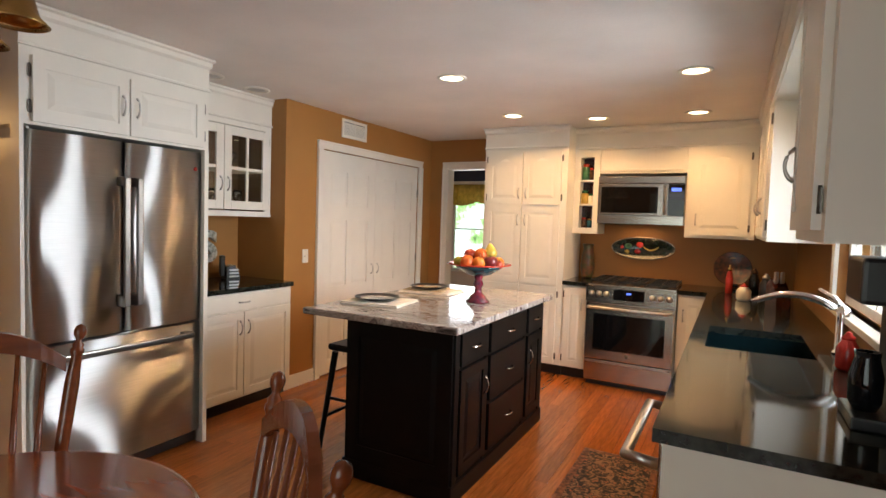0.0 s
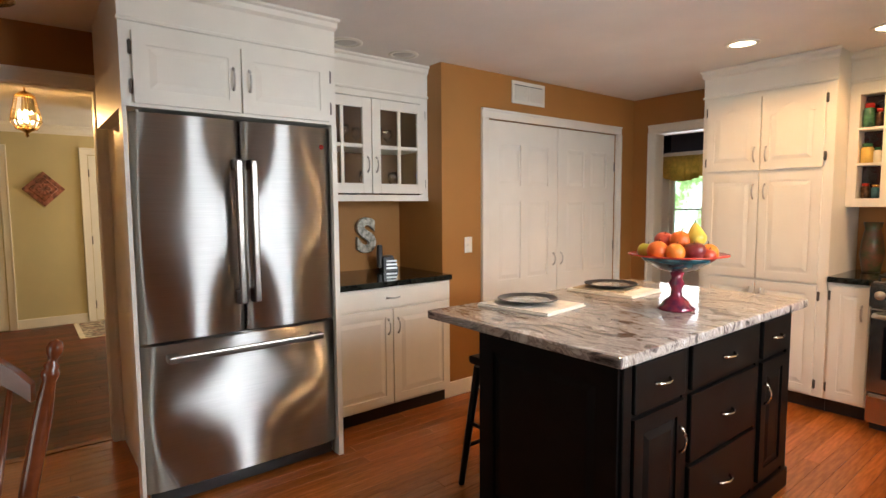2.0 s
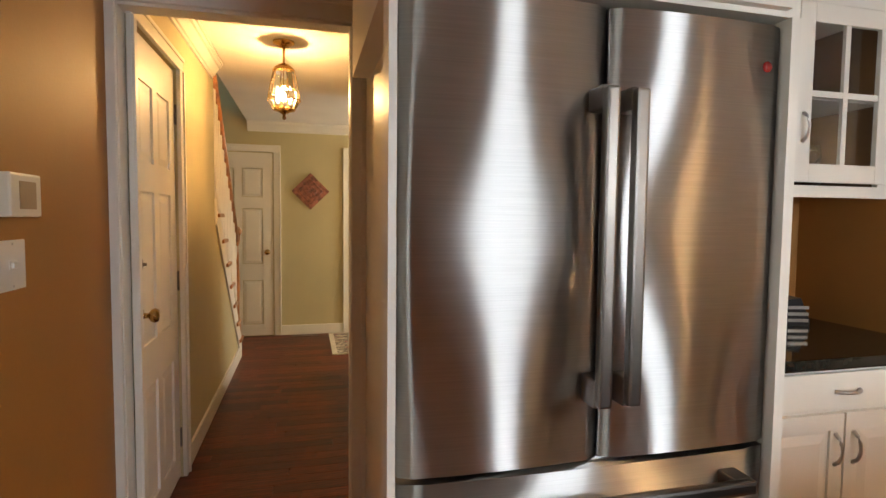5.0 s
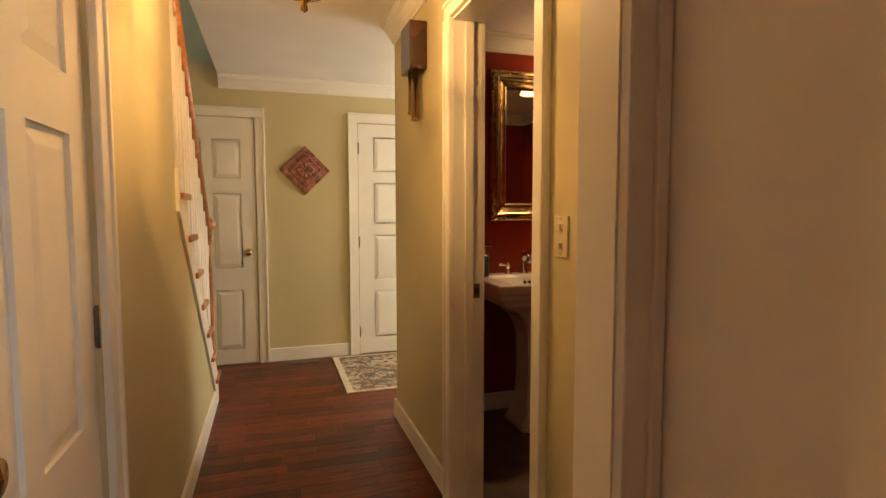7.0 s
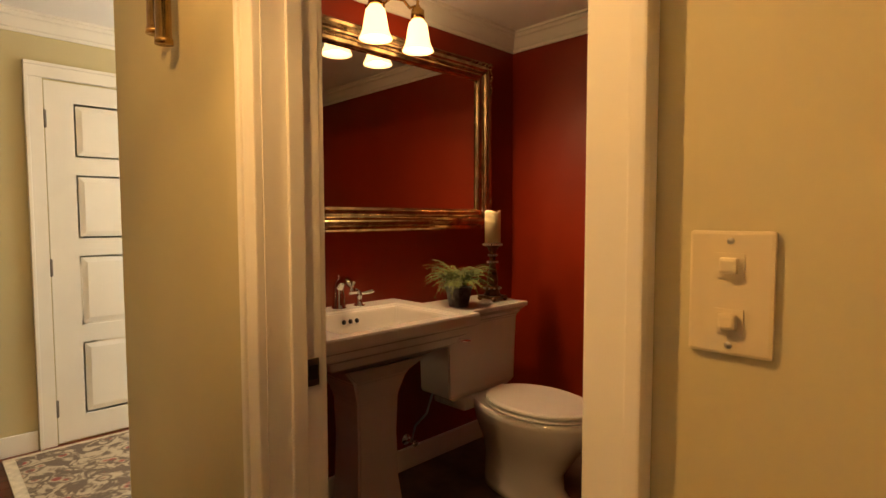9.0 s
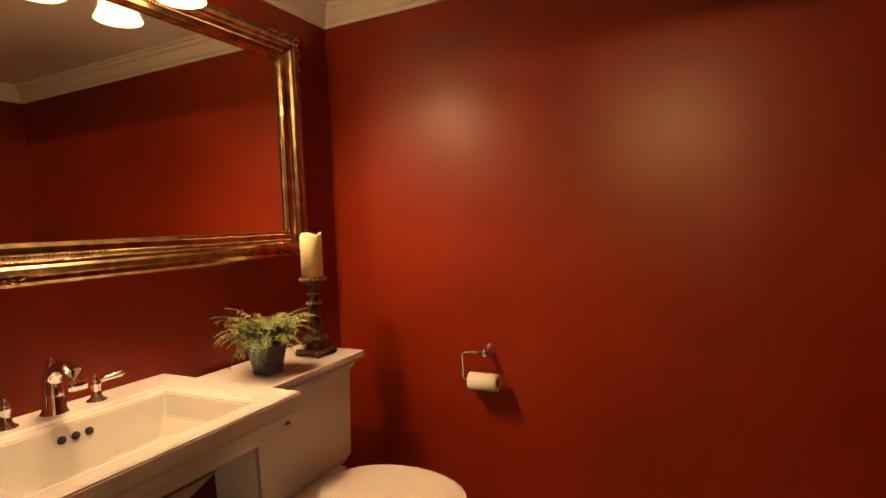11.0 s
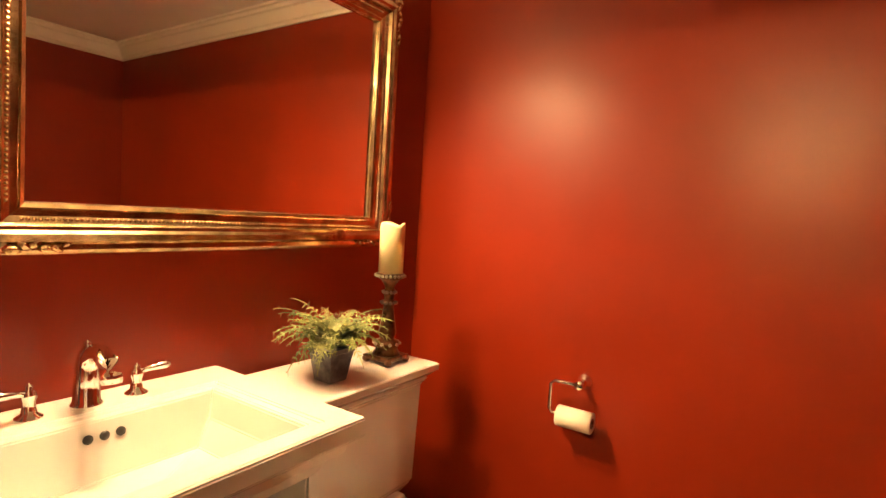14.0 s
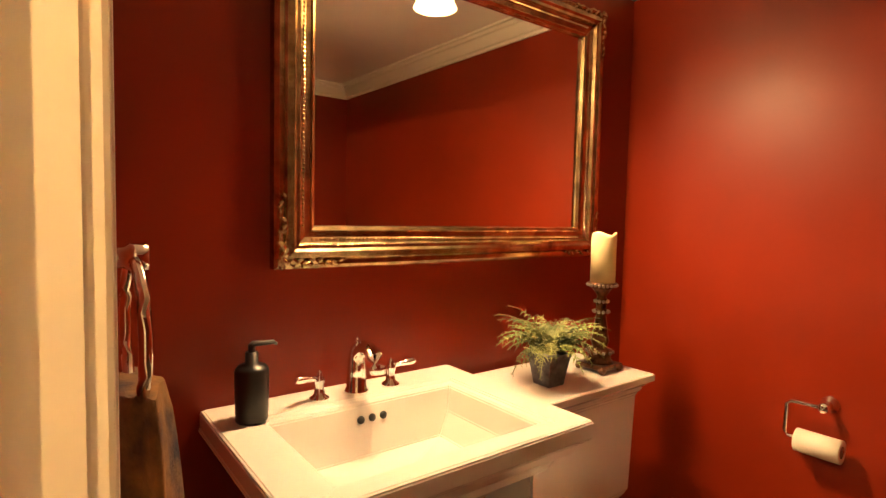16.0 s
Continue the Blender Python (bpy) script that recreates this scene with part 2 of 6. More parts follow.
def rug_mat(name, base, dark, accent, scale):
    m = mat(name, base, 0.95, 0, 0.1, 10, 0.8, 220)
    t = m.node_tree
    p = t.nodes["Principled BSDF"]
    co = t.nodes.new("ShaderNodeTexCoord")
    v, n = t.nodes.new("ShaderNodeTexVoronoi"), t.nodes.new("ShaderNodeTexNoise")
    v.feature, v.inputs["Scale"].default_value = "F1", scale
    n.inputs["Scale"].default_value, n.inputs["Distortion"].default_value = scale * 0.7, 2.5
    for x in (v, n):
        t.links.new(co.outputs["Object"], x.inputs[0])
    r = t.nodes.new("ShaderNodeValToRGB")
    e = r.color_ramp.elements
    e[0].position, e[0].color = 0.18, (*accent, 1)
    e[1].position, e[1].color = 0.62, (*base, 1)
    e.new(0.30).color = (*base, 1)
    e.new(0.42).color = (*dark, 1)
    e.new(0.50).color = (*base, 1)
    t.links.new(v.outputs["Distance"], r.inputs[0])
    r2 = t.nodes.new("ShaderNodeValToRGB")
    r2.color_ramp.elements[0].position, r2.color_ramp.elements[1].position = 0.44, 0.56
    mx = t.nodes.new("ShaderNodeMix")
    mx.data_type = "RGBA"
    t.links.new(n.outputs[0], r2.inputs[0])
    t.links.new(r2.outputs[0], mx.inputs["Factor"])
    t.links.new(r.outputs[0], mx.inputs["A"])
    mx.inputs["B"].default_value = (*dark, 1)
    t.links.new(mx.outputs["Result"], p.inputs["Base Color"])
    return m


M_GRAN = granite("grey_cream_granite")
M_RUGK = rug_mat("kitchen_rug_pile", (0.24, 0.13, 0.07), (0.02, 0.015, 0.012), (0.30, 0.09, 0.04), 24)
M_RUGF = rug_mat("foyer_rug_pile", (0.45, 0.37, 0.26), (0.14, 0.10, 0.07), (0.30, 0.06, 0.05), 11)
M_RUGE = mat("rug_border", (0.62, 0.54, 0.40), 0.95, 0, 0.1, 30, 0.8, 220)

# ---- mesh helpers ----


def box(bm, x0, x1, y0, y1, z0, z1, bevel=0.0):
    r = bmesh.ops.create_cube(bm, size=1, matrix=Matrix.LocRotScale(((x0 + x1) / 2, (y0 + y1) / 2, (z0 + z1) / 2), None, (abs(x1 - x0), abs(y1 - y0), abs(z1 - z0))))
    if bevel:
        ed = list({e for v in r["verts"] for e in v.link_edges})
        bmesh.ops.bevel(bm, geom=ed, offset=bevel, segments=2, affect="EDGES", profile=0.6)
    return bm


def lathe(bm, prof, at=(0, 0, 0), seg=24, m=None):
    rings = []
    for r, z in prof:
        ring = []
        for k in range(seg):
            a = 2 * math.pi * k / seg
            v = Vector((r * math.cos(a), r * math.sin(a), z))
            ring.append(bm.verts.new(((m @ v) if m else v) + Vector(at)))
        rings.append(ring)
    for a, b in zip(rings, rings[1:]):
        for k in range(seg):
            bm.faces.new((a[k], a[(k + 1) % seg], b[(k + 1) % seg], b[k])).smooth = True
    if prof[0][0] > 1e-4:
        bm.faces.new(rings[0][::-1])
    if prof[-1][0] > 1e-4:
        bm.faces.new(rings[-1])
    return bm


def tube(bm, pts, r, seg=8, flat=1.0):
    pts = [Vector(p) for p in pts]
    rs = r if isinstance(r, (list, tuple)) else [r] * len(pts)
    rings = []
    for i, p in enumerate(pts):
        d = (pts[min(i + 1, len(pts) - 1)] - pts[max(i - 1, 0)]).normalized()
        u = d.cross(Vector((0, 0, 1)) if abs(d.z) < 0.9 else Vector((0, 1, 0))).normalized()
        w = d.cross(u)
        rings.append([bm.verts.new(p + rs[i] * (math.cos(2 * math.pi * k / seg) * u + flat * math.sin(2 * math.pi * k / seg) * w)) for k in range(seg)])
    for a, b in zip(rings, rings[1:]):
        for k in range(seg):
            bm.faces.new((a[k], a[(k + 1) % seg], b[(k + 1) % seg], b[k])).smooth = True
    bm.faces.new(rings[0][::-1])
    bm.faces.new(rings[-1])
    return bm


def prism(bm, poly, y0, y1):
    """A polygon of (x, z), pushed from y0 to y1."""
    a = [bm.verts.new((x, y0, z)) for x, z in poly]
    b = [bm.verts.new((x, y1, z)) for x, z in poly]
    bm.faces.new(a)
    bm.faces.new(b[::-1])
    for i in range(len(a)):
        j = (i + 1) % len(a)
        bm.faces.new((a[j], a[i], b[i], b[j]))
    return bm


def frustum(bm, x0, x1, z0, z1, yb, yf, ins):
    """A raised field on a panel: its foot at yb, its flat at yf."""
    a = [bm.verts.new((x, yb, z)) for x, z in ((x0, z0), (x1, z0), (x1, z1), (x0, z1))]
    b = [bm.verts.new((x, yf, z)) for x, z in ((x0 + ins, z0 + ins), (x1 - ins, z0 + ins), (x1 - ins, z1 - ins), (x0 + ins, z1 - ins))]
    bm.faces.new(b)
    for i in range(4):
        j = (i + 1) % 4
        bm.faces.new((a[i], a[j], b[j], b[i]))


def part(name, bm, material, parent=None, label="", m=None):
    bmesh.ops.recalc_face_normals(bm, faces=bm.faces)
    me = bpy.data.meshes.new(name)
    bm.to_mesh(me)
    bm.free()
    me.materials.append(material)
    ob = new(name, me)
    if parent:
        ob.parent = parent
    if m:
        ob.matrix_basis = m
    if label:
        ob["label"] = label
    return ob


def B(*a, bevel=0.0):
    return box(bmesh.new(), *a, bevel)


def thing(name, m, label, category, group="", kind=""):
    ob = new(name)
    ob.matrix_basis = m
    ob.empty_display_size = 0.1
    return tagged(ob, label, category, group, kind)


def struct(name, bm, material, label="", category=""):
    return tagged(part(name, bm, material), label, category, "", "structure")


def panel_slab(u0, u1, v0, v1, y, t, panels, depth=0.008, raise_=0.007):
    """A door leaf with raised fields: front at y facing -y, t thick."""
    bm = bmesh.new()
    box(bm, u0, u1, y + depth, y + t, v0, v1)
    us = sorted({u0, u1, *[p[0] for p in panels], *[p[1] for p in panels]})
    vs = sorted({v0, v1, *[p[2] for p in panels], *[p[3] for p in panels]})
    for a, b in zip(us, us[1:]):
        run = None
        for c, d in zip(vs, vs[1:]):
            inside = any(p[0] <= a and b <= p[1] and p[2] <= c and d <= p[3] for p in panels)
            if not inside:
                run = [run[0], d] if run else [c, d]
            if run and (inside or d == v1):
                box(bm, a, b, y, y + depth, run[0], run[1])
                run = None
    return bm


def fields(parent, panels, y, material, depth=0.008, raise_=0.007):
    """The raised fields that sit in a leaf's panels."""
    g = 0.008
    for a, b, c, d in panels:
        bm = bmesh.new()
        frustum(bm, a + g, b - g, c + g, d - g, y + depth + 0.0005, y + depth - raise_, min(0.03, (b - a) * 0.2))
        part("raised_panel", bm, material, parent)


def pull(parent, x, z, y, length=0.10, vertical=True, material=None, name="handle"):
    bm = bmesh.new()
    n = 9
    pts = []
    for i in range(n):
        s = i / (n - 1)
        o = -0.026 * math.sin(math.pi * s) ** 0.6 if 0 < s < 1 else 0
        k = (s - 0.5) * length
        pts.append((x, y + o, z + k) if vertical else (x + k, y + o, z))
    tube(bm, pts, [0.007 - 0.002 * math.sin(math.pi * i / (n - 1)) for i in range(n)], 8)
    return part(name, bm, material or M_NICKEL, parent, "satin nickel pull handle")


def hinge(parent, x, z, y, h=0.055):
    bm = bmesh.new()
    box(bm, x - 0.008, x + 0.008, y - 0.004, y, z - h / 2, z + h / 2)
    lathe(bm, [(0.004, -h / 2 - 0.004), (0.004, h / 2 + 0.004)], (x, y - 0.005, z), 8)
    part("hinge", bm, M_DARKM, parent, "small dark metal hinge")


def cab_door(parent, u0, u1, v0, v1, hside, arch=False, handle_z=None, material=None, hinges=True, y=0.0, name="door"):
    """One raised-panel cabinet door, hinged on hside ('l' or 'r')."""
    w = 0.055
    g = 0.002
    mtl = material or M_WHITE
    d = part(name, panel_slab(u0 + g, u1 - g, v0 + g, v1 - g, y - 0.02, 0.02, [(u0 + w, u1 - w, v0 + w, v1 - w)]), mtl, parent)
    fields(d, [(u0 + w, u1 - w, v0 + w, v1 - w)], y - 0.02, mtl)
    if arch:
        bm = bmesh.new()
        a, b, top = u0 + w, u1 - w, v1 - w + 0.002
        poly = [(a, top), (a, top - 0.085)]
        for i in range(13):
            s = i / 12
            poly.append((a + 0.02 + (b - a - 0.04) * s, top - 0.085 + 0.072 * max(0, math.sin(math.pi * s)) ** 1.6))
        poly += [(b, top - 0.085), (b, top)]
        prism(bm, poly, y - 0.02, y - 0.011)
        part("arched_rail", bm, mtl, d)
    hx = u1 - 0.035 if hside == "l" else u0 + 0.035
    pull(d, hx, handle_z if handle_z is not None else (v0 + v1) / 2, y - 0.02, material=M_CHROME if material else None)
    if hinges:
        kx = u0 - 0.006 if hside == "l" else u1 + 0.006
        for z in (v0 + 0.07, v1 - 0.07):
            hinge(d, kx, z, y - 0.003)
    return d


def drawer_front(parent, u0, u1, v0, v1, y=0.0, material=None, hz=None):
    bm = B(u0 + 0.002, u1 - 0.002, y - 0.02, y, v0 + 0.002, v1 - 0.002, bevel=0.004)
    d = part("drawer", bm, material or M_WHITE, parent)
    pull(d, (u0 + u1) / 2, hz or (v0 + v1) / 2, y - 0.02, 0.10, False, M_CHROME if material else None)
    return d


def crown(parent, u0, u1, y, z0, z1, out=0.035, material=None):
    """A cabinet's frieze with a small moulding at its top and foot."""
    bm = bmesh.new()
    prof = [(0, z0), (-0.012, z0 + 0.002), (-0.012, z0 + 0.014), (-0.002, z0 + 0.02), (-0.002, z1 - 0.06), (-out * 0.5, z1 - 0.045), (-out * 0.6, z1 - 0.02), (-out, z1 - 0.012), (-out, z1), (0, z1)]
    a = [bm.verts.new((u0 - (0.0 if p[0] == 0 else -p[0] * 0.6), y + p[0], p[1])) for p in prof]
    b = [bm.verts.new((u1 + (0.0 if p[0] == 0 else -p[0] * 0.6), y + p[0], p[1])) for p in prof]
    bm.faces.new(a)
    bm.faces.new(b[::-1])
    for i in range(len(a)):
        j = (i + 1) % len(a)
        bm.faces.new((a[i], a[j], b[j], b[i]))
    return part("crown_moulding", bm, material or M_WHITE, parent)


def casing(name, a, b, h, m, material=None, w=0.075, wr=None, t=0.02, label="white painted moulded door casing"):
    """Door casing round an opening a..b, h high, standing out from a wall at local y = 0 towards -y."""
    wr = w if wr is None else wr
    c = tagged(new(name), label, "door casing", "", "structure")
    c.matrix_basis = m
    for nm, x0, x1, z0, z1 in (("side_casing", a - w, a, 0, h), ("side_casing", b, b + wr, 0, h), ("head_casing", a - w, b + wr, h, h + w)):
        bm = box(bmesh.new(), x0, x1, -t, 0, z0, z1, 0.004)
        if nm == "side_casing":
            edge = x0 if x0 < a else x1 - 0.018
            box(bm, edge, edge + 0.018, -t - 0.008, -t + 0.003, z0, z1 - (0 if x0 < a else 0), 0.003)
        else:
            box(bm, x0, x1, -t - 0.008, -t + 0.003, z1 - 0.018, z1, 0.003)
        part(nm, bm, material or M_TRIM, c)
    return c


def six_panel(name, m, w, h, label, rows=((0.12, 0.62), (0.80, 1.42), (1.54, 1.86)), knob=None, hinge_u=None, kmat=None):
    d = thing(name, m, label, "door", "", "structure")
    s = h / 2.03
    ps = []
    for c, e in rows:
        ps += [(0.11 * w / 0.76, 0.34 * w / 0.76, c * s, e * s), (0.42 * w / 0.76, 0.65 * w / 0.76, c * s, e * s)]
    fields(part("door_leaf", panel_slab(0, w, 0, h, 0, 0.035, ps, 0.010, 0.008), M_TRIM, d), ps, 0, M_TRIM, 0.010, 0.008)
    if knob:
        bm = bmesh.new()
        turn = Matrix.Rotation(radians(90), 3, "X")
        lathe(bm, [(0.030, 0), (0.030, 0.006), (0.011, 0.010), (0.010, 0.030), (0.024, 0.040), (0.029, 0.052), (0.024, 0.064), (0.0001, 0.068)], (knob[0], 0, knob[1]), 18, turn.to_4x4())
        part("door_knob", bm, kmat or M_BRASS, d, "aged brass door knob")
        if len(knob) > 2:
            bm = bmesh.new()
            lathe(bm, [(0.022, 0), (0.022, 0.01), (0.006, 0.012), (0.006, 0.026), (0.0001, 0.027)], (knob[0], 0, knob[2]), 14, turn.to_4x4())
            part("deadbolt", bm, M_DARKM, d, "dark metal deadbolt turn")
    if hinge_u is not None:
        for z in (0.2, 1.0, 1.82):
            hinge(d, hinge_u, z * s, -0.002, 0.09)
    return d

# ---- structure ----
HALL_C = 2.34
WX, WY = -3.67, 5.30          # doorway wall face, range wall face
EAST, PANX, PANY = 0.70, -2.98, 2.95
HN, HS, FAR = 1.30, 0.21, -7.78
PX0, PX1, PY0, PY1 = -6.20, -3.64, 1.42, 3.36


def wall(name, boxes, material, label):
    bm = bmesh.new()
    for b in boxes:
        box(bm, *b)
    return struct(name, bm, material, label, "wall")


struct("floor_kitchen_base", B(-3.72, 1.7, -2.6, 5.3, -0.08, -0.012), M_GAP, "dark joints between honey oak boards", "floor")
struct("floor_dining", B(-5.5, -0.9, 5.3, 8.4, -0.08, 0.0), M_OAK, "honey oak dining room floor", "floor")
struct("floor_powder", B(PX0, PX1, 1.36, PY1, -0.08, 0.0), mat("brown_vinyl_tile", (0.09, 0.05, 0.035), 0.4, 0, 0.3, 8, 0.1, 30), "brown vinyl powder room floor", "floor")
struct("floor_hall_base", B(FAR, -3.72, -1.0, 3.7, -0.08, -0.010), M_GAP, "dark joints between laminate strips", "floor")
struct("ceiling", B(-3.67, 1.7, -2.6, 5.4, CEIL, CEIL + 0.1), M_CEIL, "off-white painted kitchen ceiling", "ceiling")
struct("ceiling_hall", B(FAR, -3.753, HS, 3.7, HALL_C, HALL_C + 0.13), M_CEIL, "textured white hall ceiling", "ceiling")
struct("ceiling_stairwell", B(FAR, -3.79, -1.0, HS - 0.10, 3.2, 3.3), M_CEIL, "white stairwell ceiling", "ceiling")
struct("ceiling_powder", B(PX0, PX1, PY0, PY1, 2.331, 2.339), M_CEIL, "white powder room ceiling", "ceiling")
struct("ceiling_dining", B(-5.5, -0.9, 5.42, 8.5, 2.40, 2.5), M_CEIL, "white dining room ceiling", "ceiling")

# kitchen walls
wall("wall_west", [(-3.745, WX, -0.1, 0.20, 0, CEIL), (-3.745, WX, 0.99, 1.42, 0, CEIL), (-3.745, WX, 0.20, 0.99, 2.055, CEIL)], M_TAN, "tan painted kitchen wall with a cased doorway")
wall("wall_alcove", [(-3.62, -3.52, 1.10, PANY, 0, CEIL)], M_TAN, "tan painted wall behind the small counter")
wall("wall_fridge_side", [(WX, -2.74, 1.045, 1.057, 0, CEIL)], M_WHITE, "white painted panel beside the refrigerator")
wall("wall_pantry", [(-3.62, PANX, PANY, PANY + 0.06, 0, CEIL), (PANX - 0.12, PANX, PANY + 0.06, 3.39, 0, CEIL), (PANX - 0.12, PANX, 5.0, WY, 0, CEIL), (PANX - 0.12, PANX, 3.39, 5.0, 2.03, CEIL)], M_TAN, "tan painted wall round the pantry closet")
wall("wall_closet_back", [(-3.62, -3.58, 3.02, 5.3, 0, CEIL)], M_TAN, "plain closet back wall")
wall("wall_north", [(PANX - 0.12, -2.74, WY, WY + 0.12, 0, CEIL), (-1.98, EAST, WY, WY + 0.12, 0, CEIL), (-2.74, -1.98, WY, WY + 0.12, 2.04, CEIL)], M_TAN, "tan painted wall behind the range")
wall("wall_east", [(EAST, EAST + 0.14, 0.6, 1.95, 0, CEIL), (EAST, EAST + 0.14, 3.20, WY, 0, CEIL), (EAST, EAST + 0.14, 1.95, 3.20, 0, 1.08), (EAST, EAST + 0.14, 1.95, 3.20, 2.12, CEIL)], M_TAN, "tan painted wall with the sink window")
wall("wall_nook_east", [(1.6, 1.7, -2.6, 0.6, 0, CEIL), (EAST + 0.14, 1.7, 0.5, 0.6, 0, CEIL)], M_TAN, "tan breakfast nook wall")
wall("wall_nook_south", [(-2.3, -1.35, -2.7, -2.6, 0, CEIL), (0.95, 1.7, -2.7, -2.6, 0, CEIL), (-1.35, 0.95, -2.7, -2.6, 2.1, CEIL), (-1.35, 0.95, -2.7, -2.6, 0, 0.25)], M_TAN, "tan breakfast nook wall with a wide window")
wall("wall_south", [(WX, -2.2, 0.05, 0.17, 0, CEIL), (-2.3, -2.2, -2.6, 0.05, 0, CEIL)], M_TAN, "tan painted wall with thermostat and switches")
# hall and foyer walls
wall("wall_hall_north", [(-4.462, -3.745, HN, PY0, 0, HALL_C), (-6.27, -5.20, HN, PY0, 0, HALL_C), (-5.20, -4.462, HN, PY0, 2.04, HALL_C)], M_SAGE, "cream hall wall with the powder room doorway")
wall("wall_hall_west", [(FAR - 0.12, FAR, -1.0, 3.7, 0, 3.3)], M_SAGE, "cream sage foyer wall")
wall("wall_hall_south", [(-5.58, -4.49, HS - 0.1, HS, 0, HALL_C + 0.13), (-3.80, -3.755, HS - 0.1, HS, 0, HALL_C), (-4.49, -3.80, HS - 0.1, HS, 2.04, HALL_C)], M_SAGE, "cream hall wall below the stairs")
wall("wall_hall_east", [(-3.753, -3.746, 0.99, HN, 0, HALL_C), (-3.753, -3.746, HS, 0.99, 2.06, HALL_C)], M_SAGE, "cream hall side of the doorway wall")
wall("wall_stair_south", [(FAR, -3.4, -1.0, -0.9, 0, 3.3), (-3.79, -3.67, -1.0, 0.05, 0, 3.3), (-5.58, -3.79, HS - 0.1, HS, HALL_C + 0.13, 3.2)], M_SAGE, "cream stairwell wall")
# the opening takes the added, unseen foyer window
wall("wall_foyer_north", [(FAR, -7.55, 3.6, 3.7, 0, HALL_C), (-6.55, -6.25, 3.6, 3.7, 0, HALL_C), (-7.55, -6.55, 3.6, 3.7, 0, 0.85), (-7.55, -6.55, 3.6, 3.7, 2.1, HALL_C)], M_SAGE, "cream foyer wall")
wall("wall_foyer_east", [(-6.27, -6.25, PY0, 3.7, 0, HALL_C)], M_SAGE, "cream foyer wall beside the powder room")
# powder room walls, inner faces
wall("wall_powder_mirror", [(-6.25, PX0, PY0, PY1 + 0.1, 0, HALL_C)], M_RED, "deep red satin wall behind the mirror")
wall("wall_powder_north", [(PX0, PX1, PY1, PY1 + 0.1, 0, HALL_C)], M_RED, "deep red satin wall with the paper holder")
wall("wall_powder_east", [(PX1, PX1 + 0.02, PY0, PY1, 0, HALL_C)], M_RED, "deep red satin wall")
wall("wall_powder_south", [(PX0, -5.30, PY0, PY0 + 0.004, 0, 2.33), (-4.38, PX1, PY0, PY0 + 0.004, 0, 2.33), (-5.30, -4.38, PY0, PY0 + 0.004, 2.14, 2.33)], M_RED, "deep red satin wall round the door")
# dining room walls
wall("wall_dining_north", [(-5.5, -4.25, 8.3, 8.42, 0, 2.4), (-2.55, -0.9, 8.3, 8.42, 0, 2.4), (-4.25, -2.55, 8.3, 8.42, 0, 0.55), (-4.25, -2.55, 8.3, 8.42, 2.05, 2.12)], M_TRIM, "white dining room wall with a window")
wall("wall_dining_upper", [(-5.5, -0.9, 8.3, 8.42, 2.12, 2.4)], M_NAVY, "dark navy frieze of the dining room")
wall("wall_dining_side", [(-5.6, -5.5, 5.42, 8.4, 0, 2.4), (-0.9, -0.8, 5.42, 8.4, 0, 2.4)], M_SAGE, "cream dining room wall")

# baseboards and hall crown


def run(name, x0, x1, y0, y1, z0, z1, mtl, label, cat):
    return struct(name, B(x0, x1, y0, y1, z0, z1, bevel=0.005), mtl, label, cat)


BB = "white painted baseboard"
run("baseboard_pantry", PANX, PANX + 0.016, PANY, 3.31, 0, 0.11, M_TRIM, BB, "baseboard")
run("baseboard_pantry_side", -3.05, PANX + 0.016, PANY - 0.016, PANY, 0, 0.11, M_TRIM, BB, "baseboard")
run("baseboard_pantry_end", PANX, PANX + 0.016, 5.08, WY, 0, 0.11, M_TRIM, BB, "baseboard")
run("baseboard_south", WX + 0.02, -2.2, 0.17, 0.186, 0, 0.11, M_TRIM, BB, "baseboard")
run("baseboard_hall_south", -6.90, -4.56, HS, HS + 0.016, 0, 0.11, M_TRIM, BB, "baseboard")
run("baseboard_hall_north", -6.27, -5.285, HN - 0.016, HN, 0, 0.11, M_TRIM, BB, "baseboard")
run("baseboard_hall_north_end", -6.286, -6.27, HN - 0.016, 3.6, 0, 0.11, M_TRIM, BB, "baseboard")
run("baseboard_hall_right", -4.395, -3.755, HN - 0.016, HN, 0, 0.11, M_TRIM, BB, "baseboard")
run("baseboard_foyer", FAR, FAR + 0.016, 0.55, 1.22, 0, 0.11, M_TRIM, BB, "baseboard")
run("baseboard_powder_mirror", PX0, PX0 + 0.016, PY0, PY1, 0, 0.11, M_TRIM, BB, "baseboard")
run("baseboard_powder_north", PX0 + 0.016, PX1, PY1 - 0.016, PY1, 0, 0.11, M_TRIM, BB, "baseboard")


def cornice(name, m, length, z):
    """A crown moulding along local x, its back on local y = 0, growing towards -y, its top at z."""
    bm = bmesh.new()
    prof = [(0, -0.10), (-0.012, -0.10), (-0.014, -0.085), (-0.024, -0.08), (-0.05, -0.035), (-0.062, -0.03), (-0.066, -0.014), (-0.078, -0.012), (-0.078, 0), (0, 0)]
    a = [bm.verts.new((0, y, z + h)) for y, h in prof]
    b = [bm.verts.new((length, y, z + h)) for y, h in prof]
    bm.faces.new(a), bm.faces.new(b[::-1])
    for i in range(len(a)):
        j = (i + 1) % len(a)
        bm.faces.new((a[i], a[j], b[j], b[i]))
    ob = struct(name, bm, M_TRIM, "white crown moulding", "moulding")
    ob.matrix_basis = m
    return ob


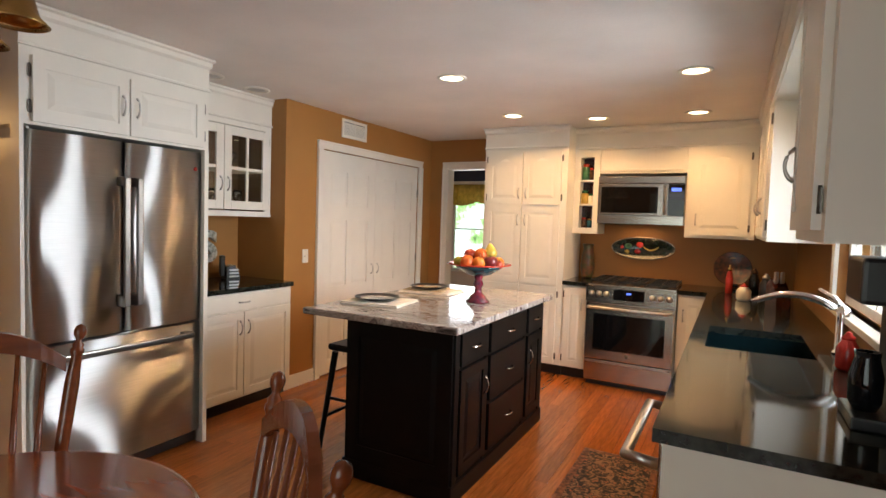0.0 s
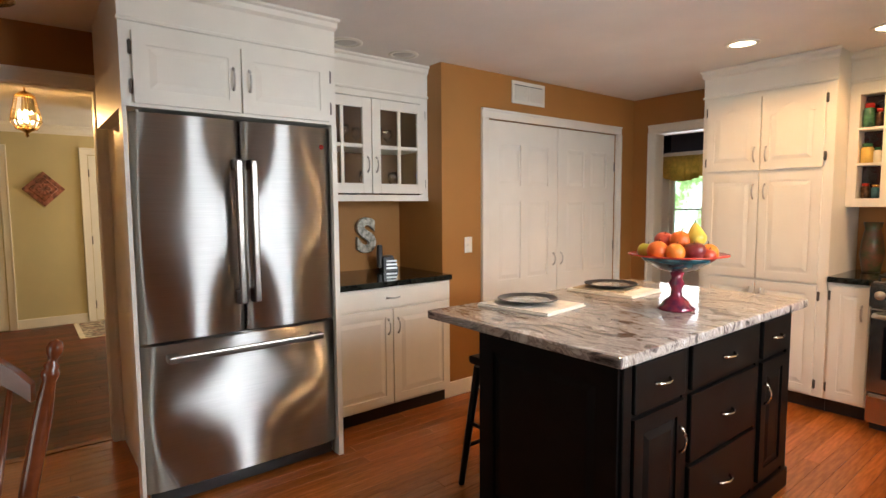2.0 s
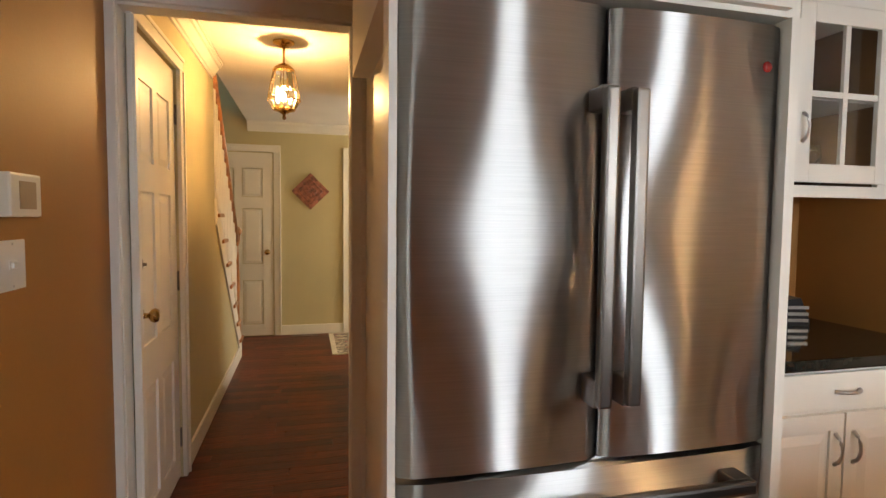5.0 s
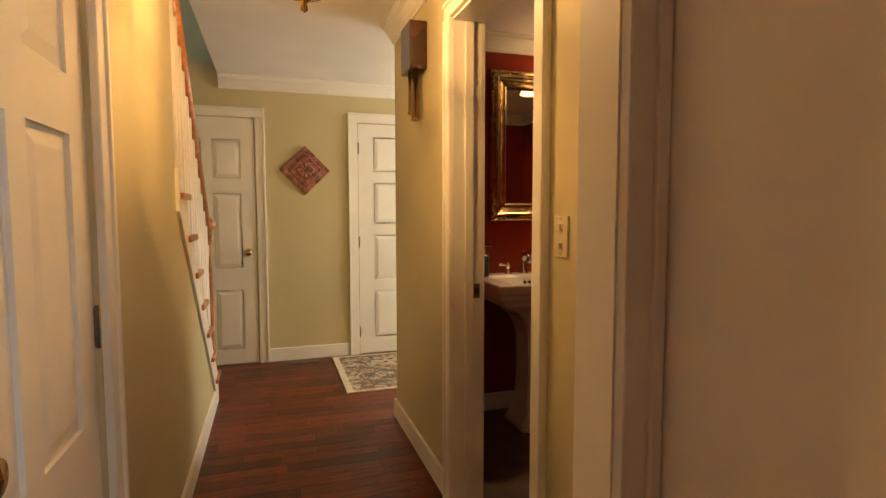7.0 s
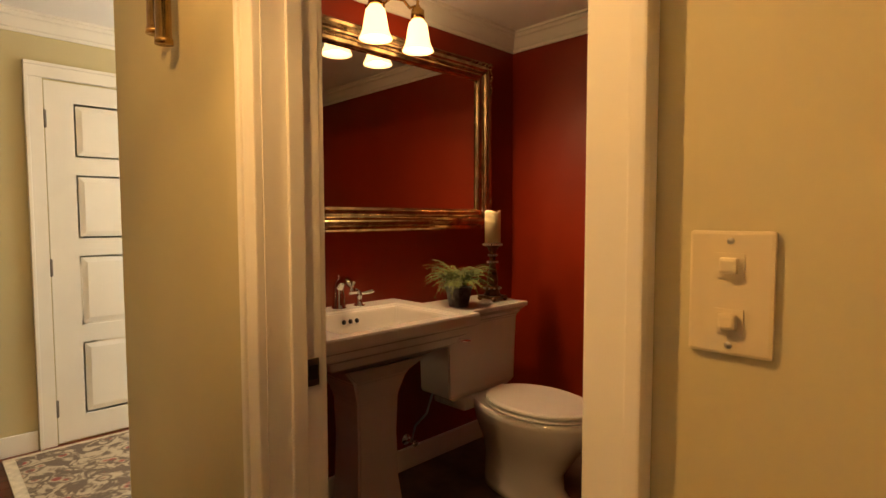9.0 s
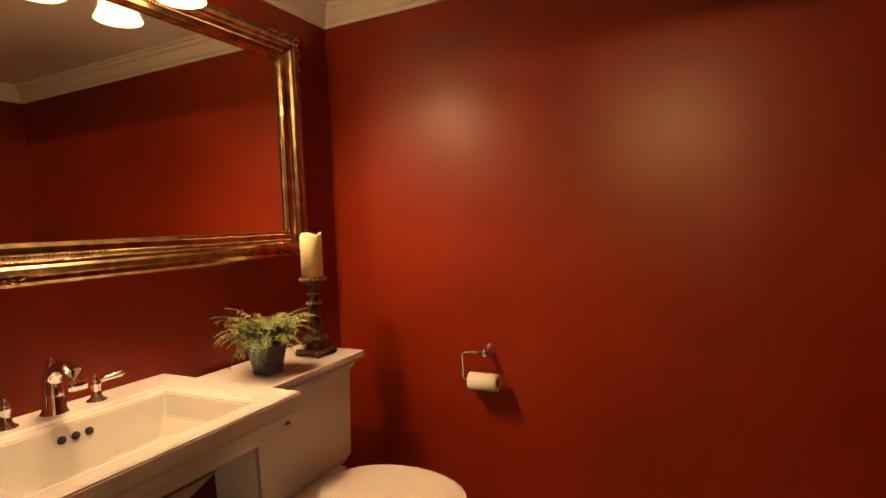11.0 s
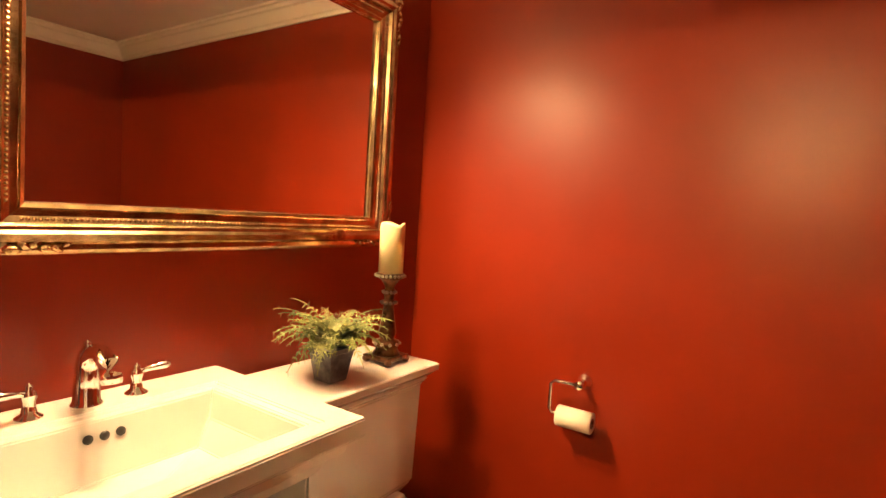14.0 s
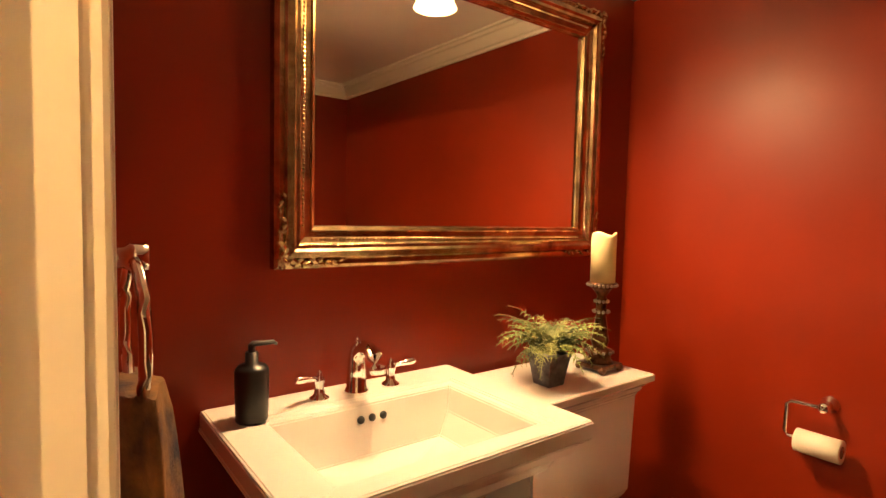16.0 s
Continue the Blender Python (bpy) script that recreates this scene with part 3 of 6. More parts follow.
cornice("trim_foyer", pose(FAR, HS, 0, 0, 0, 90), 3.3, HALL_C)
cornice("trim_hall_north", pose(-6.27, HN, 0), 2.47, HALL_C)
cornice("trim_hall_south", pose(-3.80, HS, 0, 0, 0, 180), 1.7, HALL_C)
cornice("trim_foyer_east", pose(-6.27, 3.6, 0, 0, 0, -90), 2.30, HALL_C)
cornice("trim_powder_mirror", pose(PX0, PY0, 0, 0, 0, 90), PY1 - PY0, 2.331)
cornice("trim_powder_north", pose(PX0, PY1, 0), PX1 - PX0, 2.331)
cornice("trim_powder_east", pose(PX1, PY1, 0, 0, 0, -90), PY1 - PY0, 2.331)
cornice("trim_powder_south", pose(PX1, PY0 + 0.004, 0, 0, 0, 180), PX1 - PX0, 2.331)
cornice("trim_dining", pose(-5.5, 8.298, 0), 4.6, 2.12)

# casings and jambs
casing("trim_hall_doorway", 0.20, 0.99, 2.055, pose(WX, 0, 0, 0, 0, 90), wr=0.054)
struct("trim_hall_jamb", box(box(B(-3.755, WX + 0.002, 0.19, 0.203, 0, 2.055), -3.755, WX + 0.002, 0.987, 1.0, 0, 2.055), -3.755, WX + 0.002, 0.19, 1.0, 2.045, 2.06), M_TRIM, "white painted door jamb", "door jamb")
struct("trim_threshold", B(-3.76, -3.70, 0.203, 0.987, -0.01, 0.004, bevel=0.002), M_OAK, "oak threshold strip", "threshold")
casing("trim_powder_doorway", -5.20, -4.462, 2.04, pose(0, HN, 0), w=0.066)
casing("trim_powder_inside", 4.462, 5.20, 2.04, pose(0, PY0 + 0.004, 0, 0, 0, 180), w=0.085, t=0.016)
jb = B(-5.21, -5.198, HN - 0.002, PY0 + 0.006, 0, 2.04)
box(jb, -4.464, -4.452, HN - 0.002, PY0 + 0.006, 0, 2.04)
box(jb, -5.21, -4.452, HN - 0.002, PY0 + 0.006, 2.03, 2.045)
box(jb, -5.198, -5.188, HN + 0.05, HN + 0.085, 0, 2.03, 0.002)
struct("trim_powder_jamb", jb, M_TRIM, "white painted door jamb with its stop", "door jamb")
sp = thing("strike_plate", pose(-5.1974, HN + 0.10, 0.93), "dark bronze strike plate on the door jamb", "strike plate")
part("plate", B(-0.0006, 0.003, -0.016, 0.016, -0.03, 0.03), M_DARKM, sp)
part("latch_lip", B(0.003, 0.006, -0.01, 0.012, -0.016, 0.016, bevel=0.002), M_BLACK, sp)
casing("trim_pantry", 3.385, 5.005, 2.03, pose(PANX, 0, 0, 0, 0, 90), w=0.07)
casing("trim_dining_doorway", -2.74, -1.98, 2.04, pose(0, WY, 0), w=0.075, wr=0.0)
struct("trim_dining_jamb", box(B(-2.752, -2.738, WY - 0.002, WY + 0.122, 0, 2.04), -2.752, -1.98, WY - 0.002, WY + 0.122, 2.03, 2.045), M_TRIM, "white painted door jamb", "door jamb")
casing("trim_closet_door", -0.26, 0.475, 2.02, pose(FAR, 0, 0, 0, 0, 90), w=0.075)
casing("trim_front_door", 1.305, 2.23, 2.02, pose(FAR, 0, 0, 0, 0, 90), w=0.08)
casing("trim_basement_door", 3.80, 4.49, 2.04, pose(0, HS, 0, 0, 0, 180), w=0.065)

# doors
six_panel("door_closet", pose(FAR + 0.010, -0.25, 0.01, 0, 0, 90), 0.715, 2.0, "white six-panel closet door, shut, with a brass knob", knob=(0.655, 0.92))
six_panel("door_front", pose(FAR + 0.010, 1.312, 0.01, 0, 0, 90), 0.91, 2.0, "white panelled front door, shut", rows=((0.14, 0.56), (0.66, 1.06), (1.16, 1.52), (1.62, 1.92)), knob=(0.85, 0.95), hinge_u=-0.002)
six_panel("door_basement", pose(-3.803, HS - 0.012, 0.01, 0, 0, 180), 0.685, 2.02, "white six-panel hall door, shut, with an aged brass knob and deadbolt", knob=(0.07, 0.93, 1.13), hinge_u=0.684)
d = six_panel("door_pantry", pose(PANX - 0.004, 3.39, 0.012, 0, 0, 90), 0.80, 2.01, "white six-panel pantry door, shut")
pull(d, 0.755, 0.92, 0.0)
hinge(d, 0.002, 1.72, -0.001, 0.08), hinge(d, 0.002, 1.0, -0.001, 0.08), hinge(d, 0.002, 0.25, -0.001, 0.08)
d = six_panel("door_pantry", pose(PANX - 0.004, 4.197, 0.012, 0, 0, 90), 0.80, 2.01, "white six-panel pantry door, shut")
pull(d, 0.045, 0.92, 0.0)
hinge(d, 0.798, 1.72, -0.001, 0.08), hinge(d, 0.798, 1.0, -0.001, 0.08), hinge(d, 0.798, 0.25, -0.001, 0.08)


def window(name, m, w, h, cols, rows_, label, cas=0.09, sill=True):
    """A window in a wall: local x along it, the room at -y, the foot of the glass at z = 0."""
    o = thing(name, m, label, "window", "", "structure")
    bm = bmesh.new()
    for a in ((0, 0.045, 0, h), (w - 0.045, w, 0, h), (0.045, w - 0.045, 0, 0.045), (0.045, w - 0.045, h - 0.045, h)):
        box(bm, a[0], a[1], 0.04, 0.09, a[2], a[3], 0.003)
    part("window_frame", bm, M_TRIM, o)
    for i in range(1, cols):
        part("muntin", B(i * w / cols - 0.011, i * w / cols + 0.011, 0.05, 0.08, 0.045, h - 0.045), M_TRIM, o)
    for j in range(1, rows_):
        part("muntin", B(0.045, w - 0.045, 0.052, 0.078, j * h / rows_ - 0.011, j * h / rows_ + 0.011), M_TRIM, o)
    p = part("pane", B(0.04, w - 0.04, 0.063, 0.067, 0.04, h - 0.04), M_GLASS, o)
    p.visible_shadow = False
    if cas:
        for a in ((-cas, 0, -0.02, h + cas), (w, w + cas, -0.02, h + cas), (0, w, h, h + cas)):
            part("window_casing", B(a[0], a[1], -0.02, 0.0, a[2], a[3], bevel=0.004), M_TRIM, o)
    if sill:
        part("window_sill", B(-cas, w + cas, -0.05, 0.04, -0.03, 0.0, bevel=0.006), M_TRIM, o)
    return o


window("window_1", pose(EAST, 3.20, 1.08, 0, 0, -90), 1.25, 1.04, 2, 1, "white framed window over the kitchen sink")
window("window_2", pose(-4.25, 8.3, 0.55), 1.70, 1.50, 2, 2, "white framed dining room window")
# the foyer window is unseen, added to hold the foyer fill lamp
window("window_foyer_added", pose(-7.55, 3.6, 0.85), 1.0, 1.25, 2, 2, "white framed window added out of view in the foyer")
window("window_3", pose(0.95, -2.6, 0.25, 0, 0, 180), 2.30, 1.85, 3, 2, "wide breakfast nook window")

# valance and distance outside
bm = bmesh.new()
vp = []
for i in range(61):
    u = i / 60
    drop = 0.30 + 0.07 * abs(math.sin(u * math.pi * 3))
    vp.append((u * 1.9, 0.025 * math.sin(i * 1.9), drop))
top = [bm.verts.new((x, y - 0.02, 0)) for x, y, dz in vp]
mid = [bm.verts.new((x, y * 1.3 - 0.05, -dz * 0.6)) for x, y, dz in vp]
low = [bm.verts.new((x, y * 1.8 - 0.03, -dz)) for x, y, dz in vp]
for a, b in ((top, mid), (mid, low)):
    for i in range(60):
        bm.faces.new((a[i], a[i + 1], b[i + 1], b[i])).smooth = True
bmesh.ops.solidify(bm, geom=bm.faces[:], thickness=0.004)
v = tagged(part("valance", bm, M_VALANCE, None, "", pose(-4.35, 8.25, 2.08)), "gathered gold fabric valance over the dining window", "valance")


def backdrop(name, x0, x1, y0, y1, z0, z1, strength):
    m = bpy.data.materials.new(name)
    m.use_nodes = True
    t = m.node_tree
    co, n, r, e = (t.nodes.new("ShaderNode" + k) for k in ("TexCoord", "TexNoise", "ValToRGB", "Emission"))
    n.inputs["Scale"].default_value, n.inputs["Detail"].default_value, n.inputs["Roughness"].default_value = 1.3, 9, 0.7
    el = r.color_ramp.elements
    el[0].position, el[0].color = 0.40, (0.05, 0.11, 0.035, 1)
    el[1].position, el[1].color = 0.60, (0.75, 0.88, 1.0, 1)
    el.new(0.50).color = (0.25, 0.42, 0.16, 1)
    e.inputs["Strength"].default_value = strength
    t.links.new(co.outputs["Object"], n.inputs[0])
    t.links.new(n.outputs[0], r.inputs[0])
    t.links.new(r.outputs[0], e.inputs[0])
    t.links.new(e.outputs[0], t.nodes["Material Output"].inputs[0])
    o = struct(name, B(x0, x1, y0, y1, z0, z1), m, "bright garden foliage and sky outside", "backdrop")
    return o


backdrop("backdrop_dining", -7, 0, 10.4, 10.42, -0.5, 4.5, 3.6)
backdrop("backdrop_sink", 3.6, 3.62, -0.5, 6.5, -0.5, 4.5, 3.2)
backdrop("backdrop_nook", -4, 4, -5.6, -5.58, -0.5, 4.5, 2.6)
struct("ground", B(-40, 40, -40, 40, -0.30, -0.09), mat("lawn", (0.06, 0.10, 0.03), 0.9, 0, 0.3, 4), "green lawn outside", "ground")

# ---- kitchen: refrigerator and its surround ----


def bowed(u0, u1, v0, v1, bow, t, n=14, yfront=0.0):
    """A door leaf whose front swells towards -y."""
    bm = bmesh.new()
    poly = []
    for i in range(n + 1):
        s = i / n
        e = min(1, min(s, 1 - s) / 0.05)
        poly.append((u0 + (u1 - u0) * s, yfront - bow * (1 - (2 * s - 1) ** 2) + 0.012 * (1 - math.sqrt(max(0, 1 - (1 - e) ** 2)))))
    poly += [(u1, yfront + t), (u0, yfront + t)]
    a = [bm.verts.new((x, y, v0)) for x, y in poly]
    b = [bm.verts.new((x, y, v1)) for x, y in poly]
    bm.faces.new(a[::-1]), bm.faces.new(b)
    for i in range(len(a)):
        j = (i + 1) % len(a)
        bm.faces.new((a[i], a[j], b[j], b[i])).smooth = i < n
    return bm


fr = thing("refrigerator", pose(-2.66, 1.002, 0, 0, 0, 90), "stainless steel french-door refrigerator with a bottom freezer drawer", "refrigerator")
W = 0.943
part("body", B(0.062, W - 0.01, 0.065, 0.84, 0.02, 1.79, bevel=0.004), M_BLACK, fr, "black refrigerator case")
part("kick_grille", B(0.02, W - 0.02, 0.03, 0.064, 0.02, 0.085), M_BLACK, fr, "black kick grille")
for a, b, hx in ((0.004, W / 2 - 0.003, W / 2 - 0.035), (W / 2 + 0.003, W - 0.004, W / 2 + 0.035)):
    dd = part("door", bowed(a, b, 0.784, 1.80, 0.010, 0.055, yfront=0.008), M_STEEL, fr, "brushed stainless steel door")
    bm = bmesh.new()
    box(bm, hx - 0.016, hx + 0.016, -0.075, -0.05, 0.93, 1.61, 0.007)
    box(bm, hx - 0.017, hx + 0.017, -0.058, 0.004, 0.925, 0.99, 0.006)
    box(bm, hx - 0.017, hx + 0.017, -0.058, 0.004, 1.565, 1.615, 0.006)
    part("handle", bm, M_HBAR, dd, "satin steel bar handle")
    if a > 0.1:
        bm = bmesh.new()
        lathe(bm, [(0.013, 0), (0.013, 0.002), (0.0001, 0.003)], (b - 0.05, 0.003, 1.70), 16, Matrix.Rotation(radians(90), 4, "X"))
        part("badge", bm, M_REDP, dd, "small round badge")
dd = part("drawer", bowed(0.004, W - 0.004, 0.09, 0.768, 0.010, 0.055, yfront=0.008), M_STEEL, fr, "brushed stainless steel freezer drawer")
bm = box(bmesh.new(), 0.10, W - 0.10, -0.075, -0.05, 0.695, 0.727, 0.008)
box(bm, 0.10, 0.15, -0.058, 0.002, 0.694, 0.728, 0.006)
box(bm, W - 0.15, W - 0.10, -0.058, 0.002, 0.694, 0.728, 0.006)
part("handle", bm, M_HBAR, dd, "satin steel bar handle")

en = thing("refrigerator_cabinet", pose(-2.66, 0.983, 0, 0, 0, 90), "white painted cabinet surround over the refrigerator", "cabinet")
part("side_stile", B(0, 0.017, 0, 0.08, 0, 1.82), M_WHITE, en)
part("side_panel", B(0.967, 0.995, -0.005, 0.86, 0, 1.82), M_WHITE, en)
part("body", B(0, 0.995, 0, 0.86, 1.82, 2.17), M_WHITE, en)
cab_door(en, 0.045, 0.495, 1.832, 2.135, "l", handle_z=1.985)
cab_door(en, 0.50, 0.955, 1.832, 2.135, "r", handle_z=1.985)
part("frieze", B(0, 0.995, 0.002, 0.86, 2.17, CEIL - 0.002), M_WHITE, en)
crown(en, 0, 0.995, 0.001, 2.172, CEIL - 0.004)

# glass cabinet and small counter
gc = thing("glass_door_cabinet", pose(-3.14, 1.985, 1.442, 0, 0, 90), "white wall cabinet with two glazed doors and glassware", "cabinet")
cw = PANY - 0.003 - 1.985
bm = bmesh.new()
for a in ((0, cw, 0.36, 0.378, 0, 0.926), (0, 0.02, 0, 0.36, 0, 0.926), (cw - 0.02, cw, 0, 0.36, 0, 0.926), (0.02, cw - 0.02, 0, 0.36, 0, 0.02), (0.02, cw - 0.02, 0, 0.36, 0.66, 0.926)):
    box(bm, *a)
for a in ((0.02, 0.07, 0.0, 0.02, 0.02, 0.66), (cw - 0.06, cw - 0.02, 0, 0.02, 0.02, 0.66)):
    box(bm, *a)
part("body", bm, M_WHITE, gc)
part("shelf", B(0.024, cw - 0.024, 0.03, 0.354, 0.33, 0.345), M_WHITE, gc)
lb_ = B(0.021, cw - 0.021, 0.355, 0.3595, 0.021, 0.659)
box(lb_, 0.0205, 0.0235, 0.021, 0.355, 0.021, 0.659)
box(lb_, cw - 0.0235, cw - 0.0205, 0.021, 0.355, 0.021, 0.659)
part("lining", lb_, mat("brown_cabinet_lining", (0.16, 0.085, 0.035), 0.6), gc, "brown cabinet lining")
part("light_rail", B(0, cw, -0.004, 0.02, -0.022, 0), M_WHITE, gc)
crown(gc, 0, cw, 0.001, 0.70, CEIL - 1.442 - 0.004, 0.03)
for u0, u1, hs in ((0.06, 0.487, "l"), (0.493, 0.925, "r")):
    bm = bmesh.new()
    v0, v1, s = 0.03, 0.65, 0.065
    for a in ((u0, u0 + s, v0, v1), (u1 - s, u1, v0, v1), (u0 + s, u1 - s, v0, v0 + s), (u0 + s, u1 - s, v1 - s, v1)):
        box(bm, a[0], a[1], -0.02, 0, a[2], a[3], 0.002)
    dd = part("door", bm, M_WHITE, gc)
    cx = (u0 + u1) / 2
    part("muntin", B(cx - 0.011, cx + 0.011, -0.017, -0.003, v0 + s, v1 - s), M_WHITE, dd)
    part("muntin", B(u0 + s, u1 - s, -0.016, -0.004, 0.34 - 0.011, 0.34 + 0.011), M_WHITE, dd)
    p = part("pane", B(u0 + s - 0.005, u1 - s + 0.005, -0.011, -0.008, v0 + s - 0.005, v1 - s + 0.005), M_GLASS, dd, "clear glass pane")
    p.visible_shadow = False
    pull(dd, u1 - 0.03 if hs == "l" else u0 + 0.03, 0.22, -0.02)
    for z in (0.1, 0.58):
        hinge(dd, u0 - 0.006 if hs == "l" else u1 + 0.006, z, -0.003)


def goblet(m, s=1.0, material=None, stem=True):
    bm = bmesh.new()
    if stem:
        lathe(bm, [(0.030 * s, 0), (0.028 * s, 0.003), (0.004, 0.006), (0.004, 0.06 * s), (0.025 * s, 0.08 * s), (0.034 * s, 0.11 * s), (0.030 * s, 0.15 * s), (0.028 * s, 0.15 * s), (0.031 * s, 0.11 * s), (0.0001, 0.082 * s)], seg=16)
    else:
        lathe(bm, [(0.05 * s, 0), (0.075 * s, 0.03), (0.08 * s, 0.06), (0.075 * s, 0.06), (0.045 * s, 0.012), (0.0001, 0.01)], seg=18)
    nm, lb = ("wine_glass", "clear stemmed glass on the cabinet shelf") if stem else ("serving_bowl", "small glazed bowl on the cabinet shelf")
    return tagged(part(nm, bm, material or M_GLASS, None, "", m), lb, "glass" if stem else "bowl", "glassware in the cabinet")


for i in range(6):
    goblet(pose(-3.28 - 0.08 * (i % 2), 2.10 + 0.13 * i, 1.788), 0.95)
for i in range(3):
    goblet(pose(-3.28, 2.13 + 0.28 * i, 1.463), 1.0, (M_BRONZE, M_BOWL, M_BRONZE)[i], False)
for i in range(3):
    goblet(pose(-3.30, 2.27 + 0.24 * i, 1.463), 1.1)


def base_unit(name, m, w, d, label, fronts, toe=0.10, h=0.875):
    o = thing(name, m, label, "cabinet")
    part("body", B(0, w, 0, d, toe, h), M_WHITE, o)
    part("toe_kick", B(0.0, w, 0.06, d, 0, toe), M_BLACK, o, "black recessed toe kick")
    for f in fronts:
        if f[0] == "drawer":
            drawer_front(o, *f[1:5])
        else:
            cab_door(o, *f[1:5], f[5], handle_z=f[6], hinges=len(f) < 8)
    return o


base_unit("base_cabinet", pose(-2.90, 1.985, 0, 0, 0, 90), PANY - 0.003 - 1.985, 0.61, "white base cabinet with one drawer over two doors", [("drawer", 0.02, 0.945, 0.745, 0.865), ("door", 0.02, 0.48, 0.115, 0.735, "l", 0.62, 1), ("door", 0.484, 0.945, 0.115, 0.735, "r", 0.62, 1)])
tagged(part("countertop", B(-3.515, -2.865, 1.985, PANY - 0.004, 0.877, 0.914, bevel=0.006), M_BLACKG), "polished black granite top on the small base cabinet", "countertop")

# letter, telephone
cu = bpy.data.curves.new("letter", "FONT")
cu.body, cu.size, cu.extrude, cu.bevel_depth, cu.align_x = "S", 0.33, 0.012, 0.004, "CENTER"
cu.offset = 0.011
tmp = bpy.data.objects.new("letter", cu)
scene.collection.objects.link(tmp)
me = bpy.data.meshes.new_from_object(tmp.evaluated_get(bpy.context.evaluated_depsgraph_get()))
bpy.data.objects.remove(tmp)
M_MOSAIC = mat("mosaic_letter", (0.62, 0.60, 0.52), 0.4, 0, 0.2, 42, 0.3, 60, color2=(0.16, 0.17, 0.14))
me.materials.append(M_MOSAIC)
ob = new("wall_letter", me)
ob.matrix_basis = pose(-3.49, 2.63, 1.06, 90, 0, 90)
tagged(ob, "patterned decorative letter S on the tan wall", "wall letter")
ph = thing("telephone", pose(-3.36, 2.74, 0.915, 0, 0, 75), "black cordless telephone standing in its base", "telephone")
bm = bmesh.new()
prism(bm, [(-0.05, 0), (0.06, 0), (0.06, 0.02), (0.02, 0.11), (-0.05, 0.10)], -0.05, 0.06)
part("base", bm, M_BLACK, ph)
part("handset", B(-0.085, -0.045, -0.02, 0.02, 0.02, 0.19, bevel=0.012), M_BLACK, ph, "black handset")
for i in range(3):
    part("button_row", B(-0.03, 0.05, -0.056, -0.05, 0.014 + 0.026 * i, 0.026 + 0.026 * i), M_NICKEL, ph, "silver button strip")
ow = thing("outlet", pose(-3.517, 2.30, 1.06, 0, 0, 90), "white wall outlet with a yellow plug-in", "outlet")
part("plate", B(-0.035, 0.035, -0.006, 0, 0, 0.115, bevel=0.002), M_CREAMW, ow)
part("plug", B(-0.025, 0.025, -0.03, -0.006, -0.03, 0.05, bevel=0.005), M_VALANCE, ow)

# ---- tall pantry cabinet, range wall ----
TY = 4.72
tc = thing("tall_cabinet", pose(-2.02, TY, 0), "tall white pantry cabinet with arched raised-panel doors", "cabinet")
TW = 0.84
part("body", B(0, TW, 0, WY - TY - 0.003, 0.10, 2.16), M_WHITE, tc)
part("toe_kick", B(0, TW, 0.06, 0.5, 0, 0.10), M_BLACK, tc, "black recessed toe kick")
cab_door(tc, 0.035, 0.405, 1.62, 2.13, "l", True, 1.73)
cab_door(tc, 0.41, 0.785, 1.62, 2.13, "r", True, 1.73)
cab_door(tc, 0.035, 0.405, 0.86, 1.60, "l", False, 1.47, hinges=False)
cab_door(tc, 0.41, 0.785, 0.86, 1.60, "r", False, 1.47, hinges=False)
cab_door(tc, 0.035, 0.405, 0.115, 0.845, "l", False, 0.74, hinges=False)
cab_door(tc, 0.41, 0.785, 0.115, 0.845, "r", False, 0.74)
part("frieze", B(0, TW, 0, WY - TY - 0.003, 2.16, CEIL - 0.002), M_WHITE, tc)
crown(tc, 0, TW, -0.001, 2.162, CEIL - 0.004)

RX0, RX1 = -0.935, -0.180
base_unit("base_cabinet", pose(-1.178, TY, 0), RX0 + 1.178 - 0.003, 0.57, "narrow white base cabinet beside the range", [("door", 0.02, 0.225, 0.115, 0.86, "l", 0.70)])
tagged(part("countertop", B(-1.178, RX0 - 0.002, TY - 0.03, WY - 0.003, 0.877, 0.914, bevel=0.006), M_BLACKG), "short black granite top beside the range", "countertop")

UY = 4.97
sc = thing("spice_cabinet", pose(-1.178, UY, 1.36), "narrow white open spice cabinet with three cubbies", "cabinet")
SW = RX0 + 1.178 - 0.005
bm = bmesh.new()
for a in ((0, 0.055, 0, 0.32, 0, 0.80), (SW - 0.055, SW, 0, 0.32, 0, 0.80), (0.055, SW - 0.055, 0.14, 0.32, 0, 0.80), (0.055, SW - 0.055, 0, 0.14, 0, 0.055), (0.055, SW - 0.055, 0, 0.14, 0.73, 0.80)):
    box(bm, *a)
part("body", bm, M_WHITE, sc)
part("back_panel", B(0.055, SW - 0.055, 0.128, 0.139, 0.055, 0.73), M_WENGE, sc, "dark cubby back")
for z in (0.27, 0.50):
    part("shelf", B(0.055, SW - 0.055, 0.004, 0.128, z, z + 0.016), M_WHITE, sc)


def jar(m, body, lid, r, h, label):
    o = thing("spice_jar", m, label, "jar", "spice jars")
    bm = bmesh.new()
    lathe(bm, [(r * 0.9, 0), (r, 0.006), (r, h * 0.72), (r * 0.75, h * 0.8), (r * 0.75, h * 0.82)], seg=16)
    part("jar", bm, body, o)
    bm = bmesh.new()
    lathe(bm, [(r * 0.8, h * 0.8), (r * 0.82, h * 0.98), (0.0001, h)], seg=16)
    part("lid", bm, lid, o)


